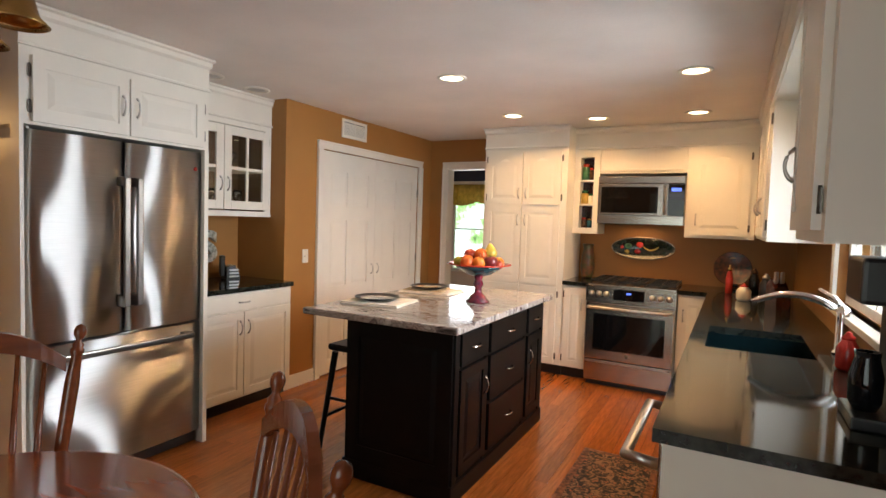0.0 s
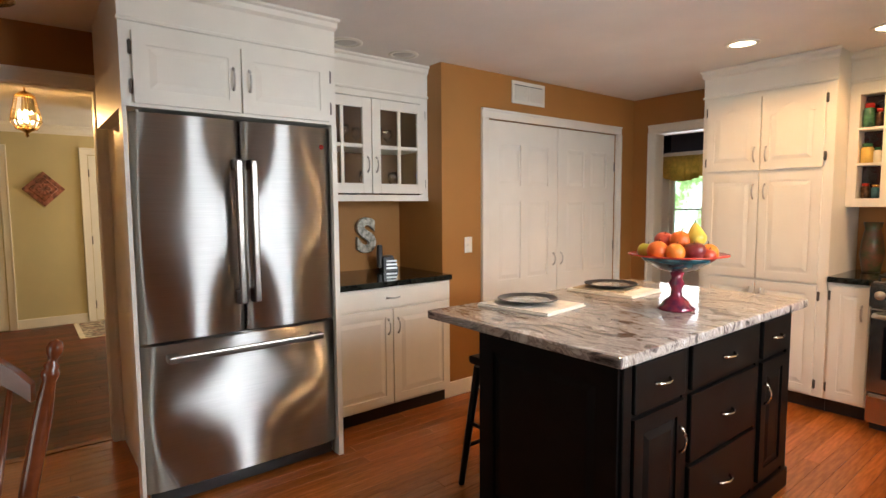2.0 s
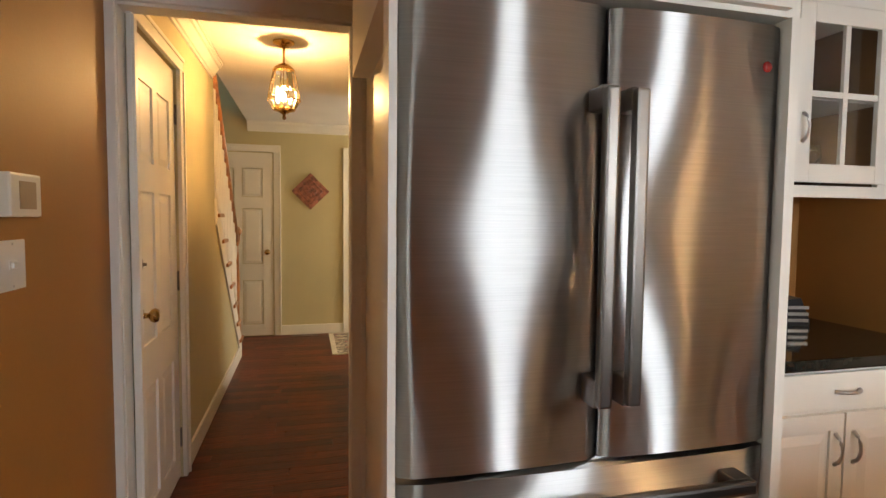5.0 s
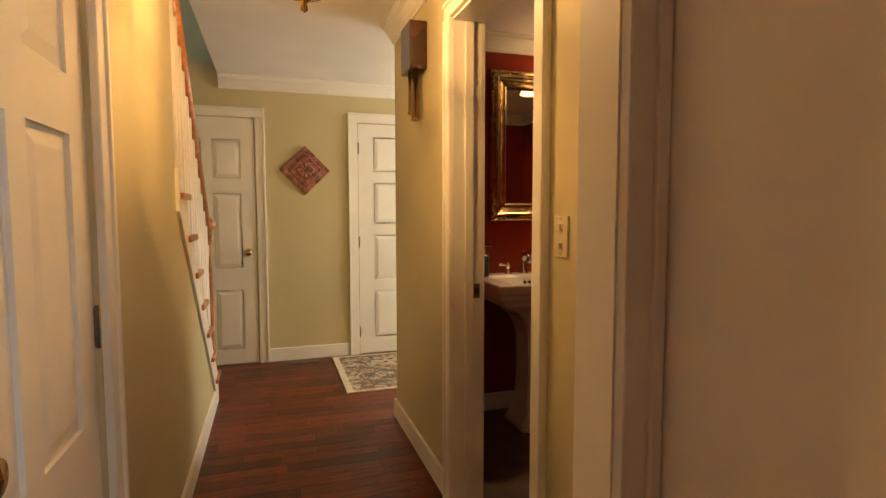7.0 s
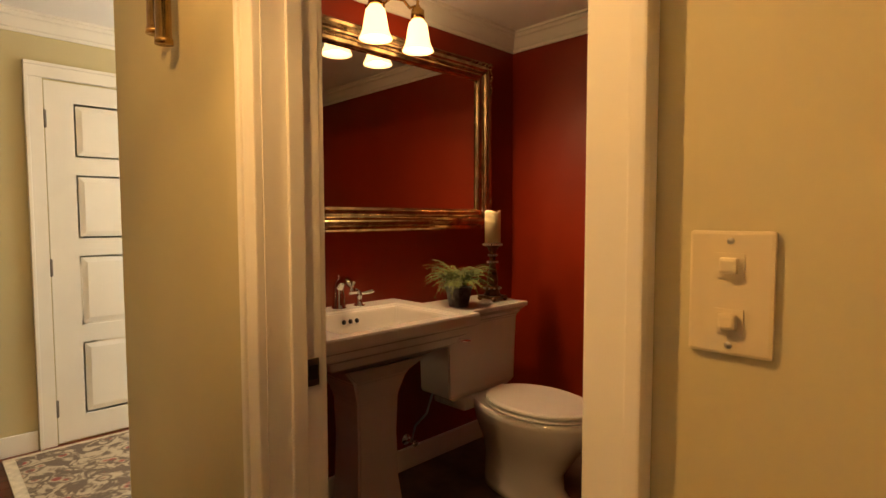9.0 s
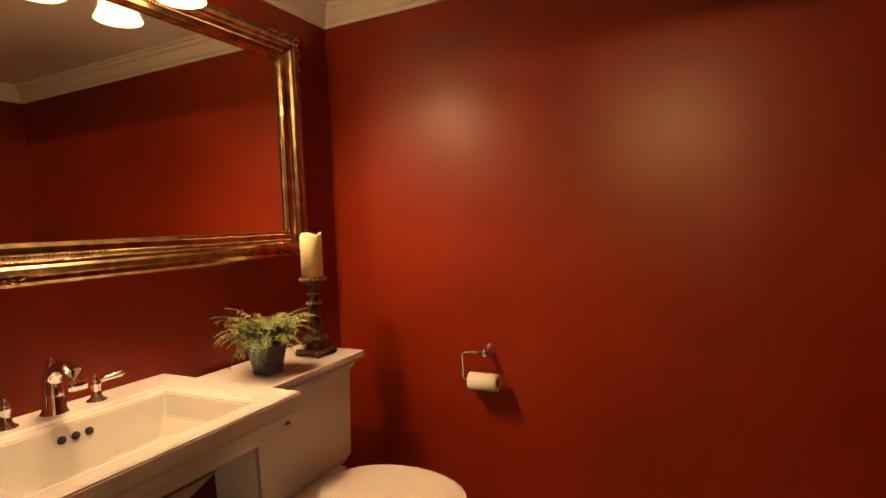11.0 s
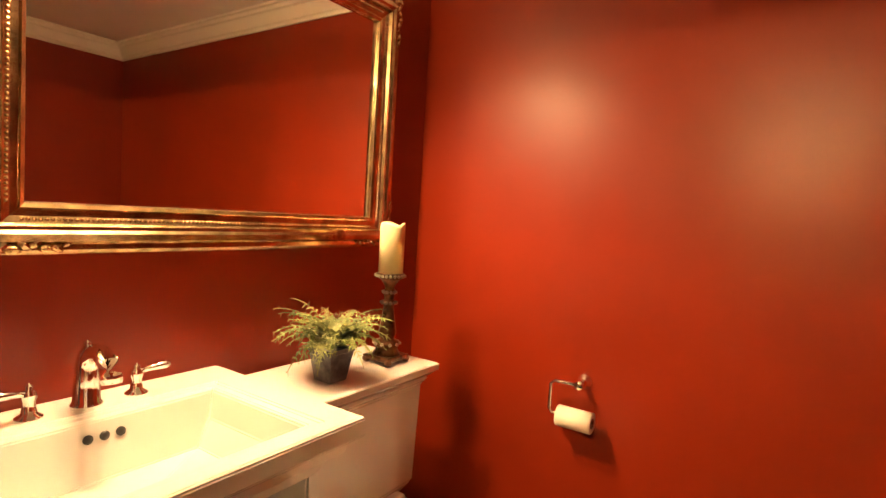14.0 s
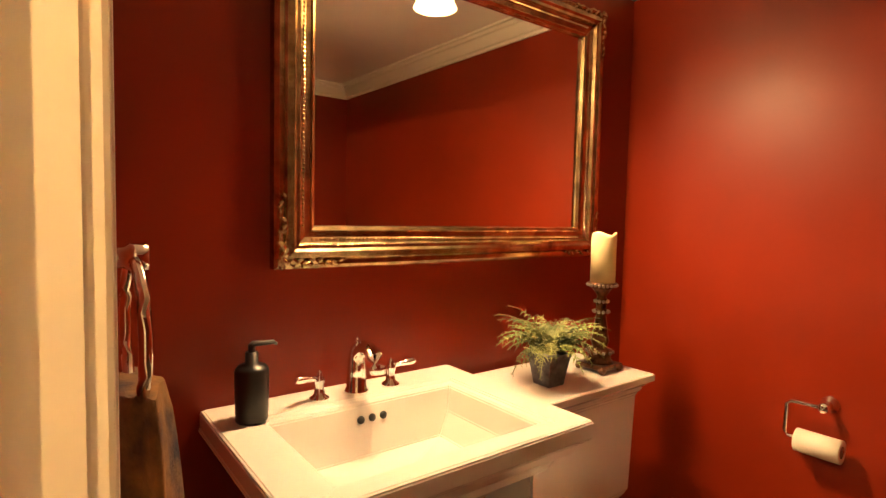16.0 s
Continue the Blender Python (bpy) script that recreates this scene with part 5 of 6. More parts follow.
bm = bmesh.new()
lathe(bm, [(0.155, 0.231), (0.203, 0.240), (0.205, 0.245), (0.15, 0.237)], seg=36)
part("rim", bm, mat("red_rim", (0.5, 0.05, 0.03), 0.2), fb, "red flared rim")


def fruit(kind, x, y, z, r, col, sx=1.0, sz=1.0):
    o = thing(kind, pose(-1.20 + x, 2.84 + y, 0.931 + z, 8 * math.sin(x * 90), 10 * math.cos(y * 70), 40 * x), f"{col[0]} {kind} in the pedestal bowl", "fruit", "fruit in the bowl")
    bm = bmesh.new()
    prof = []
    for i in range(13):
        a = math.pi * i / 12
        rr = r * math.sin(a)
        zz = -r * math.cos(a)
        if kind == "apple":
            zz *= 0.9 - 0.22 * math.exp(-(rr / (0.45 * r)) ** 2)
        if kind == "pear":
            rr *= 1.0 - 0.38 * max(0, zz / r)
            zz *= 1.0 + 0.5 * max(0, zz / r)
        prof.append((max(rr * sx, 0.0001), zz * sz))
    lathe(bm, prof, seg=20)
    part("flesh", bm, mat(kind + "_skin", col[1], 0.3 if kind != "orange" else 0.45, 0, 0.15, 14, 0.5 if kind == "orange" else 0.05, 160 if kind == "orange" else 40, color2=col[2]), o)
    part("stem", tube(bmesh.new(), [(0, 0, prof[-1][1] - 0.004), (0.003, 0, prof[-1][1] + 0.012)], 0.0022, 6), M_BRONZE, o, "short brown stem")


OR = ("orange", (0.62, 0.13, 0.012), (0.50, 0.09, 0.008))
YE = ("yellow-orange", (0.68, 0.21, 0.015), (0.56, 0.15, 0.012))
RD = ("red", (0.26, 0.013, 0.012), (0.36, 0.05, 0.02))
DR = ("dark red", (0.10, 0.01, 0.012), (0.17, 0.02, 0.02))
GR = ("green", (0.42, 0.40, 0.05), (0.32, 0.36, 0.04))
YG = ("yellow", (0.60, 0.45, 0.07), (0.50, 0.34, 0.05))
for k, x, y, z, r, c in (("apple", -0.10, -0.07, 0.255, 0.042, GR), ("orange", -0.035, -0.10, 0.258, 0.044, OR), ("orange", 0.035, -0.085, 0.255, 0.040, YE), ("apple", 0.09, -0.03, 0.262, 0.045, DR), ("orange", 0.115, 0.04, 0.252, 0.038, YE), ("apple", -0.06, -0.005, 0.30, 0.042, RD), ("orange", 0.01, 0.0, 0.30, 0.043, OR), ("pear", 0.06, 0.04, 0.315, 0.042, YG), ("orange", -0.09, 0.07, 0.255, 0.042, OR), ("apple", 0.02, 0.10, 0.252, 0.042, RD), ("apple", 0.13, -0.0, 0.245, 0.034, RD)):
    fruit(k, x, y, z, r, c)

# ---- kitchen wall fittings ----
vt = thing("wall_vent", pose(PANX, 3.635, 2.17, 0, 0, 90), "white metal return air grille high on the tan wall", "vent")
bm = bmesh.new()
for a in ((0, 0.37, 0, 0.025), (0, 0.37, 0.145, 0.17), (0, 0.025, 0.025, 0.145), (0.345, 0.37, 0.025, 0.145), (0.18, 0.19, 0.025, 0.145)):
    box(bm, a[0], a[1], -0.012, 0, a[2], a[3], 0.002)
part("frame", bm, M_TRIM, vt)
part("backing", B(0.02, 0.35, -0.003, -0.0005, 0.02, 0.15), M_BLACK, vt)
for i in range(9):
    bm = B(0.025, 0.345, -0.010, -0.0085, -0.006, 0.006)
    part("slat", bm, M_TRIM, vt).matrix_basis = Matrix.Translation((0, 0, 0.033 + 0.013 * i)) @ pose(0, -0.002, 0, 38, 0, 0)


def switch(name, m, gang, label, color=None, toggles=1, wide=0.07, high=0.115):
    o = thing(name, m, label, "switch")
    part("plate", B(-wide / 2, wide / 2, -0.006, 0, -high / 2, high / 2, bevel=0.003), color or M_CREAMW, o)
    for k in range(toggles):
        z = 0 if toggles == 1 else (0.024 - 0.048 * k)
        x = 0
        hw = 0.012 if toggles == 1 else 0.0075
        part("toggle_slot", B(x - hw - 0.004, x + hw + 0.004, -0.0075, -0.0058, z - 0.0105, z + 0.0105), color or M_CREAMW, o)
        part("toggle", B(x - hw, x + hw, -0.014, -0.006, z - 0.007, z + 0.007, bevel=0.003), color or M_CREAMW, o)
    for z in (-high * 0.42, high * 0.42):
        bm = bmesh.new()
        lathe(bm, [(0.003, 0), (0.003, 0.001), (0.0001, 0.0014)], (0, -0.006, z), 8, Matrix.Rotation(radians(90), 4, "X"))
        part("screw", bm, M_NICKEL, o)
    return o


switch("light_switch", pose(PANX, 3.19, 1.10, 0, 0, 90), 1, "white rocker light switch on the tan pantry wall", M_TRIM)
switch("light_switch", pose(-4.329, HN, 1.20), 1, "cream switch plate with two stacked toggles on the hall wall", mat("beige_switch_plate", (0.66, 0.56, 0.36), 0.35, 0, 0.02), 2, 0.068, 0.107)
tw = switch("light_switch", pose(-3.01, 0.17, 1.215, 0, 0, 180), 2, "white double toggle switch plate on the tan wall", M_TRIM, 1, 0.115, 0.115)
th = thing("thermostat", pose(-3.035, 0.17, 1.375, 0, 0, 180), "cream wall thermostat with a small dial window", "thermostat")
part("case", B(-0.07, 0.07, -0.028, 0, -0.05, 0.05, bevel=0.006), M_CREAMW, th)
part("window", B(-0.035, 0.04, -0.030, -0.027, -0.032, 0.032, bevel=0.001), mat("thermostat_dial", (0.45, 0.32, 0.18), 0.4), th, "tan dial window")
switch("outlet", pose(-2.99, 0.17, 0.50, 0, 0, 180), 1, "white wall outlet near the floor", M_TRIM)

for i, (cx, cy) in enumerate(CANS + CAN_OFF):
    lit = i < len(CANS)
    o = thing("ceiling_light", pose(cx, cy, CEIL), "lit round recessed ceiling light" if lit else "unlit round recessed ceiling light", "ceiling light", "recessed kitchen lights")
    bm = bmesh.new()
    lathe(bm, [(0.075, -0.001), (0.098, -0.001), (0.098, -0.006), (0.076, -0.010), (0.072, -0.002)], seg=28)
    part("trim_ring", bm, M_TRIM, o, "white trim ring")
    bm = bmesh.new()
    lathe(bm, [(0.073, -0.002), (0.05, -0.0055 if lit else -0.003), (0.0001, -0.006 if lit else -0.003)], seg=28)
    part("lens", bm, M_CAN if lit else M_OFFCAN, o, "glowing lens" if lit else "grey reflector")

kr = thing("kitchen_rug", pose(-0.33, 2.55, 0.0), "dark patterned oriental runner rug on the oak floor", "rug")
part("rug_field", B(-0.19, 0.19, -0.60, 0.60, 0.002, 0.009), M_RUGK, kr)
for a in ((-0.23, 0.23, -0.64, -0.60), (-0.23, 0.23, 0.60, 0.64), (-0.23, -0.19, -0.60, 0.60), (0.19, 0.23, -0.60, 0.60)):
    part("border", B(*a, 0.002, 0.0085), mat("rug_band", (0.26, 0.11, 0.05), 0.95, 0, 0.3, 40, 0.6, 200, color2=(0.05, 0.02, 0.015)), kr)

# ---- breakfast table, chairs, chandelier ----
tb = thing("dining_table", pose(-1.15, 0.12, 0), "round cherry-stained wooden breakfast table", "table")
bm = bmesh.new()
lathe(bm, [(0.0001, 0.715), (0.51, 0.715), (0.532, 0.722), (0.54, 0.735), (0.532, 0.748), (0.515, 0.752), (0.0001, 0.752)], seg=64)
part("tabletop", bm, M_TABLE, tb)
bm = bmesh.new()
lathe(bm, [(0.10, 0.714), (0.07, 0.66), (0.05, 0.60), (0.075, 0.45), (0.085, 0.36), (0.06, 0.28), (0.09, 0.20), (0.09, 0.13)], seg=24)
part("pedestal", bm, M_CHERRY, tb)
for k in range(4):
    a = math.pi / 4 + k * math.pi / 2
    c, s = math.cos(a), math.sin(a)
    part("foot", tube(bmesh.new(), [(0.06 * c, 0.06 * s, 0.19), (0.2 * c, 0.2 * s, 0.15), (0.34 * c, 0.34 * s, 0.05), (0.40 * c, 0.40 * s, 0.025)], [0.035, 0.032, 0.026, 0.024], 10), M_CHERRY, tb)


def chair(m):
    """A spindle-back chair that faces local -y."""
    o = thing("dining_chair", m, "cherry-stained spindle-back wooden dining chair with turned posts", "chair", "chairs round the breakfast table")
    bm = box(bmesh.new(), -0.22, 0.22, -0.21, 0.21, 0.43, 0.465, 0.014)
    for v_ in bm.verts:
        v_.co.x *= 1.0 - 0.18 * (v_.co.y + 0.21) / 0.42
    part("seat", bm, M_CHERRY, o)
    for sx in (-1, 1):
        part("leg", tube(bmesh.new(), [(sx * 0.21, -0.20, 0), (sx * 0.185, -0.165, 0.18), (sx * 0.165, -0.14, 0.435)], [0.014, 0.022, 0.018], 10), M_CHERRY, o)
        part("leg", tube(bmesh.new(), [(sx * 0.20, 0.23, 0), (sx * 0.17, 0.185, 0.2), (sx * 0.145, 0.15, 0.435)], [0.014, 0.022, 0.018], 10), M_CHERRY, o)
        part("stretcher", tube(bmesh.new(), [(sx * 0.188, -0.17, 0.17), (sx * 0.178, 0.02, 0.17), (sx * 0.172, 0.19, 0.17)], [0.009, 0.014, 0.009], 8), M_CHERRY, o)
        pp = [(0.014, 0), (0.017, 0.06), (0.020, 0.10), (0.014, 0.13), (0.018, 0.20), (0.020, 0.40), (0.014, 0.475), (0.019, 0.485), (0.019, 0.495), (0.014, 0.500), (0.017, 0.508), (0.009, 0.518), (0.010, 0.524), (0.0165, 0.537), (0.0175, 0.548), (0.013, 0.561), (0.0001, 0.567)]
        bm = bmesh.new()
        tilt = Matrix.Rotation(radians(sx * 9), 4, "Y") @ Matrix.Rotation(radians(-11), 4, "X")
        lathe(bm, pp, (sx * 0.165, 0.175, 0.462), 14, tilt)
        part("back_post", bm, M_CHERRY, o)
    # carved top rail, bowed upwards
    bm = bmesh.new()
    ring = []
    for i in range(15):
        s = i / 14 * 2 - 1
        x, zc = s * 0.212, 0.90 + 0.075 * (1 - abs(s) ** 2.2)
        hh = 0.024 + 0.012 * (1 - s * s)
        y = 0.248 + 0.03 * (1 - s * s)
        ring.append([bm.verts.new(q) for q in ((x, y - 0.011, zc - hh * 0.6), (x, y + 0.011, zc - hh * 0.6), (x, y + 0.013, zc + hh), (x, y - 0.009, zc + hh))])
    for a, b in zip(ring, ring[1:]):
        for k in range(4):
            bm.faces.new((a[k], a[(k + 1) % 4], b[(k + 1) % 4], b[k]))
    bm.faces.new(ring[0][::-1]), bm.faces.new(ring[-1])
    part("top_rail", bm, M_CHERRY, o)
    for i in range(6):
        s = (i - 2.5) / 2.5
        xt = s * 0.16
        zt = 0.90 + 0.075 * (1 - abs(xt / 0.212) ** 2.2) - 0.02
        yt = 0.25 + 0.028 * (1 - (xt / 0.212) ** 2)
        part("spindle", tube(bmesh.new(), [(s * 0.115, 0.165, 0.463), (s * 0.135, 0.20, 0.62), (xt, yt, zt)], [0.006, 0.010, 0.006], 8), M_CHERRY, o)
    return o


c1 = chair(pose(-1.42, 0.32, 0, 0, 0, 64) @ Matrix.Diagonal((1, 1, 1.07, 1)))
copy_thing(c1, pose(-0.65, 0.27, 0, 0, 0, -34))
ch = thing("chandelier", pose(-1.80, 0.30, CEIL) @ Matrix.Diagonal((1.35, 1.35, 1.08, 1)), "brass chandelier with glass shades over the breakfast table", "chandelier")
bm = bmesh.new()
lathe(bm, [(0.06, 0), (0.06, -0.02), (0.012, -0.03), (0.008, -0.25), (0.03, -0.30), (0.045, -0.36), (0.02, -0.42), (0.0001, -0.45)], seg=20)
part("stem", bm, M_BRASS, ch)
for k in range(5):
    a = 2 * math.pi * k / 5 + 0.81
    c, s = math.cos(a), math.sin(a)
    part("arm", tube(bmesh.new(), [(0.03 * c, 0.03 * s, -0.36), (0.12 * c, 0.12 * s, -0.42), (0.20 * c, 0.20 * s, -0.36), (0.22 * c, 0.22 * s, -0.30)], 0.007, 8), M_BRASS, ch)
    bm = bmesh.new()
    lathe(bm, [(0.02, -0.29), (0.03, -0.30), (0.042, -0.36), (0.062, -0.385), (0.060, -0.387), (0.04, -0.362), (0.026, -0.302)], (0.22 * c, 0.22 * s, 0), 18)
    part("shade", bm, M_BRASS, ch, "bell-shaped brass shade")

# ---- hall and foyer ----
st = thing("staircase", pose(0, 0, 0), "oak-tread staircase with white risers along the hall", "staircase", "", "structure")
RISE, RUN, SX = 0.192, 0.19, -6.93
for i in range(15):
    x = SX + RUN * i
    z = RISE * (i + 1)
    side = HS + 0.03 if x < -5.60 else HS - 0.102
    part("tread", B(x - 0.03, x + RUN, -0.9, side, z - 0.028, z, bevel=0.006), M_TREAD, st, "honey oak tread")
    part("riser", B(x - 0.001, x + 0.018, -0.9, HS - 0.004 if x < -5.60 else HS - 0.104, z - RISE, z - 0.028), M_TRIM, st, "white riser")
    if x < -5.62:
        part("side_panel", B(x + 0.018, x + RUN + 0.018, HS - 0.10, HS - 0.003, 0 if i < 1 else z - RISE - 0.25, z - 0.028), M_TRIM, st)
        for k in (0.05, 0.15):
            if x + k < -5.59:
                part("baluster", tube(bmesh.new(), [(x + k, HS - 0.02, z), (x + k, HS - 0.02, z + 0.25), (x + k, HS - 0.02, min(z + 0.86 + RISE * k / RUN, 2.9))], [0.016, 0.013, 0.011], 8), M_TRIM, st, "white baluster")
ang = RISE / RUN
bm = tube(bmesh.new(), [(SX + 0.02, HS - 0.02, RISE + 0.88), (SX + 1.34, HS - 0.02, RISE + 0.88 + 1.32 * ang)], 0.028, 10)
part("handrail", bm, M_TREAD, st, "oak handrail")
bm = bmesh.new()
lathe(bm, [(0.03, 0.0), (0.03, 0.12), (0.02, 0.16), (0.027, 0.5), (0.018, 0.85), (0.032, 0.9), (0.034, 0.95), (0.05, 0.97), (0.05, 1.0), (0.03, 1.03), (0.0001, 1.04)], (SX + 0.04, HS - 0.02, RISE), 16)
part("newel_post", bm, M_TREAD, st, "turned oak newel post")
# wall below the open flight, with a slanted skirt
bm = bmesh.new()
prism(bm, [(-6.90, 0.0), (-5.58, 0.0), (-5.58, RISE * 6.9 - 0.05), (-6.90, 0.11)], HS - 0.06, HS)
struct("wall_stair_side", bm, M_SAGE, "cream wall below the open stair flight", "wall")
bm = bmesh.new()
prism(bm, [(-6.92, 0.0), (-6.88, 0.0), (-5.57, RISE * 6.85 - 0.05), (-5.57, RISE * 6.85 + 0.13), (-6.92, 0.17)], HS, HS + 0.014)
struct("trim_stair_skirt", bm, M_TRIM, "white slanted stair skirt board", "trim")

ln = thing("hall_lantern", pose(-4.9, 0.70, HALL_C), "brass hall lantern with clear glass panes hanging from the ceiling", "ceiling light")
bm = bmesh.new()
lathe(bm, [(0.062, 0), (0.062, -0.012), (0.03, -0.03), (0.008, -0.035), (0.006, -0.12), (0.03, -0.13), (0.055, -0.15), (0.06, -0.165)], seg=20)
part("canopy", bm, M_BRASS, ln)
GL = [(0.058, -0.165), (0.085, -0.29), (0.092, -0.335), (0.06, -0.39)]
for k in range(8):
    a0, a1 = 2 * math.pi * k / 8, 2 * math.pi * (k + 1) / 8
    bm = bmesh.new()
    for (r0, z0), (r1, z1) in zip(GL, GL[1:]):
        bm.faces.new([bm.verts.new(q) for q in ((r0 * math.cos(a0), r0 * math.sin(a0), z0), (r0 * math.cos(a1), r0 * math.sin(a1), z0), (r1 * math.cos(a1), r1 * math.sin(a1), z1), (r1 * math.cos(a0), r1 * math.sin(a0), z1))])
    p = part("pane", bm, M_GLASS, ln, "bevelled clear glass pane")
    p.visible_shadow = False
    part("rib", tube(bmesh.new(), [(r * math.cos(a0), r * math.sin(a0), z) for r, z in GL], 0.0028, 6), M_BRASS, ln, "brass rib")
for r, z in ((0.06, -0.165), (0.093, -0.335), (0.061, -0.39)):
    part("ring", tube(bmesh.new(), [(r * math.cos(2 * math.pi * i / 24), r * math.sin(2 * math.pi * i / 24), z) for i in range(25)], 0.004, 6), M_BRASS, ln, "brass band")
bm = bmesh.new()
lathe(bm, [(0.0001, -0.45), (0.012, -0.44), (0.008, -0.42), (0.03, -0.405), (0.06, -0.392)], seg=16)
part("finial", bm, M_BRASS, ln)
for k in range(3):
    a = 2 * math.pi * k / 3
    bm = bmesh.new()
    lathe(bm, [(0.006, -0.34), (0.011, -0.315), (0.008, -0.285), (0.0001, -0.262)], (0.028 * math.cos(a), 0.028 * math.sin(a), 0), 10)
    p = part("bulb", bm, M_BULB, ln, "glowing candle bulb")
    p.visible_shadow = False

dm = thing("wall_plaque", pose(FAR, 0.868, 1.605, 0, 0, 90), "diamond-hung carved dark rose wooden plaque", "wall plaque")
bm = bmesh.new()
box(bm, -0.145, 0.145, -0.02, 0, -0.145, 0.145, 0.006)
o = part("board", bm, M_PLAQ, dm)
o.matrix_basis = pose(0, 0, 0, 0, 45, 0)
for r, t in ((0.11, 0.009), (0.06, 0.008)):
    bm = tube(bmesh.new(), [(r * math.cos(2 * math.pi * i / 4 + math.pi / 4) * 1.2, -0.022, r * math.sin(2 * math.pi * i / 4 + math.pi / 4) * 1.2) for i in range(5)], t, 6)
    o = part("carved_border", bm, M_PLAQ, dm)
    o.matrix_basis = pose(0, 0, 0, 0, 45, 0)
for i in range(8):
    a = 2 * math.pi * i / 8
    bm = bmesh.new()
    bmesh.ops.create_uvsphere(bm, u_segments=10, v_segments=6, radius=0.022, matrix=pose(0.042 * math.cos(a), -0.022, 0.042 * math.sin(a), 0, -math.degrees(a), 0) @ Matrix.Diagonal((1.5, 0.35, 0.6, 1)))
    part("carved_petal", bm, M_PLAQ, dm)

fg = thing("foyer_rug", pose(-7.245, 1.69, 0.0), "beige and brown floral entry rug before the front door", "rug")
part("rug_field", B(-0.44, 0.44, -0.58, 0.58, 0.001, 0.010), M_RUGF, fg)
for a in ((-0.47, 0.47, -0.63, -0.58), (-0.47, 0.47, 0.58, 0.63), (-0.47, -0.44, -0.58, 0.58), (0.44, 0.47, -0.58, 0.58)):
    part("border", B(*a, 0.001, 0.009), M_RUGE, fg, "cream rug border")
fv = thing("floor_vent", pose(-7.68, 0.80, 0.001), "brown metal floor register by the baseboard", "vent")
part("plate", B(-0.05, 0.05, -0.14, 0.14, 0, 0.005, bevel=0.001), M_DARKM, fv)

dc = thing("door_chime", pose(-5.665, HN, 1.95), "mahogany door chime box with hanging brass tubes", "door chime")
part("box", B(-0.09, 0.09, -0.085, 0, -0.02, 0.20, bevel=0.006), M_WENGE, dc)
part("side_box", B(-0.12, -0.09, -0.07, 0, 0.03, 0.15, bevel=0.004), M_BLACK, dc, "black side grille")
for x, l in ((-0.03, 0.20), (0.035, 0.24)):
    bm = bmesh.new()
    lathe(bm, [(0.019, -0.02), (0.019, -l), (0.022, -l), (0.022, -l - 0.014), (0.0001, -l - 0.012)], (x, -0.045, 0), 14)
    part("chime_tube", bm, M_BRASS, dc, "polished brass tube")

# ---- powder room ----
mr = thing("wall_mirror", pose(PX0, 1.870, 1.204, 0, 0, 90), "large mirror in an ornate antique gold frame", "mirror")
MW, MH = 1.262, 0.916
FPROF = [(0.0, 0.0), (0.0, -0.030), (0.010, -0.040), (0.022, -0.038), (0.028, -0.046), (0.044, -0.050), (0.052, -0.044), (0.060, -0.044), (0.066, -0.034), (0.080, -0.028), (0.094, -0.026), (0.098, -0.030), (0.106, -0.026), (0.110, -0.014), (0.110, 0.0)]
for nm, a, b, ln_ in (("bottom", (0, 0), 0, MW), ("right", (MW, 0), 90, MH), ("top", (MW, MH), 180, MW), ("left", (0, MH), 270, MH)):
    bm = bmesh.new()
    p0 = [bm.verts.new((o_, y, o_)) for o_, y in FPROF]
    p1 = [bm.verts.new((ln_ - o_, y, o_)) for o_, y in FPROF]
    bm.faces.new(p0), bm.faces.new(p1[::-1])
    for i in range(len(p0)):
        j = (i + 1) % len(p0)
        bm.faces.new((p0[i], p0[j], p1[j], p1[i]))
    o = part("frame_rail", bm, M_GOLD, mr)
    M4 = Matrix.Translation((a[0], 0, a[1])) @ Matrix.Rotation(radians(-b), 4, "Y")
    o.matrix_basis = M4
    # bead row and corner scrolls
    bm = bmesh.new()
    nb = int((ln_ - 0.2) / 0.011)
    for i in range(nb):
        bmesh.ops.create_icosphere(bm, subdivisions=1, radius=0.005, matrix=Matrix.Translation((0.1 + (ln_ - 0.2) * i / nb, -0.030, 0.074)))
    o = part("beaded_moulding", bm, M_GOLD, mr)
    o.matrix_basis = M4
    for e in (0, 1):
        bm = bmesh.new()
        for i in range(9):
            u = 0.02 + i * 0.020
            x = u if e == 0 else ln_ - u
            bmesh.ops.create_uvsphere(bm, u_segments=8, v_segments=6, radius=0.015 - 0.0008 * i, matrix=pose(x, -0.040, 0.018 + 0.007 * math.sin(i * 1.7), 0, 40 * math.sin(i * 2.1), 0) @ Matrix.Diagonal((1.5, 0.7, 0.8, 1)))
        o = part("carved_scroll", bm, M_GOLD, mr, "carved gold leaf scroll")
        o.matrix_basis = M4
part("mirror_glass", B(0.105, MW - 0.105, -0.010, -0.004, 0.105, MH - 0.105), M_MIRROR, mr, "silvered mirror glass")

sn = thing("pedestal_sink", pose(PX0 + 0.002, 2.073, 0, 0, 0, 90), "biscuit porcelain pedestal sink with a stepped rim", "sink")
SWD, SD, SZ = 0.37, 0.565, 0.876
bx, by0, by1 = 0.255, -SD + 0.075, -0.155


def ring_faces(bm, rings):
    vr = [[bm.verts.new(v_) for v_ in r] for r in rings]
    for a, b in zip(vr, vr[1:]):
        for i in range(len(a)):
            j = (i + 1) % len(a)
            bm.faces.new((a[i], a[j], b[j], b[i]))
    return vr


def rect(x, y0, y1, z):
    return [(-x, y0, z), (x, y0, z), (x, y1, z), (-x, y1, z)]


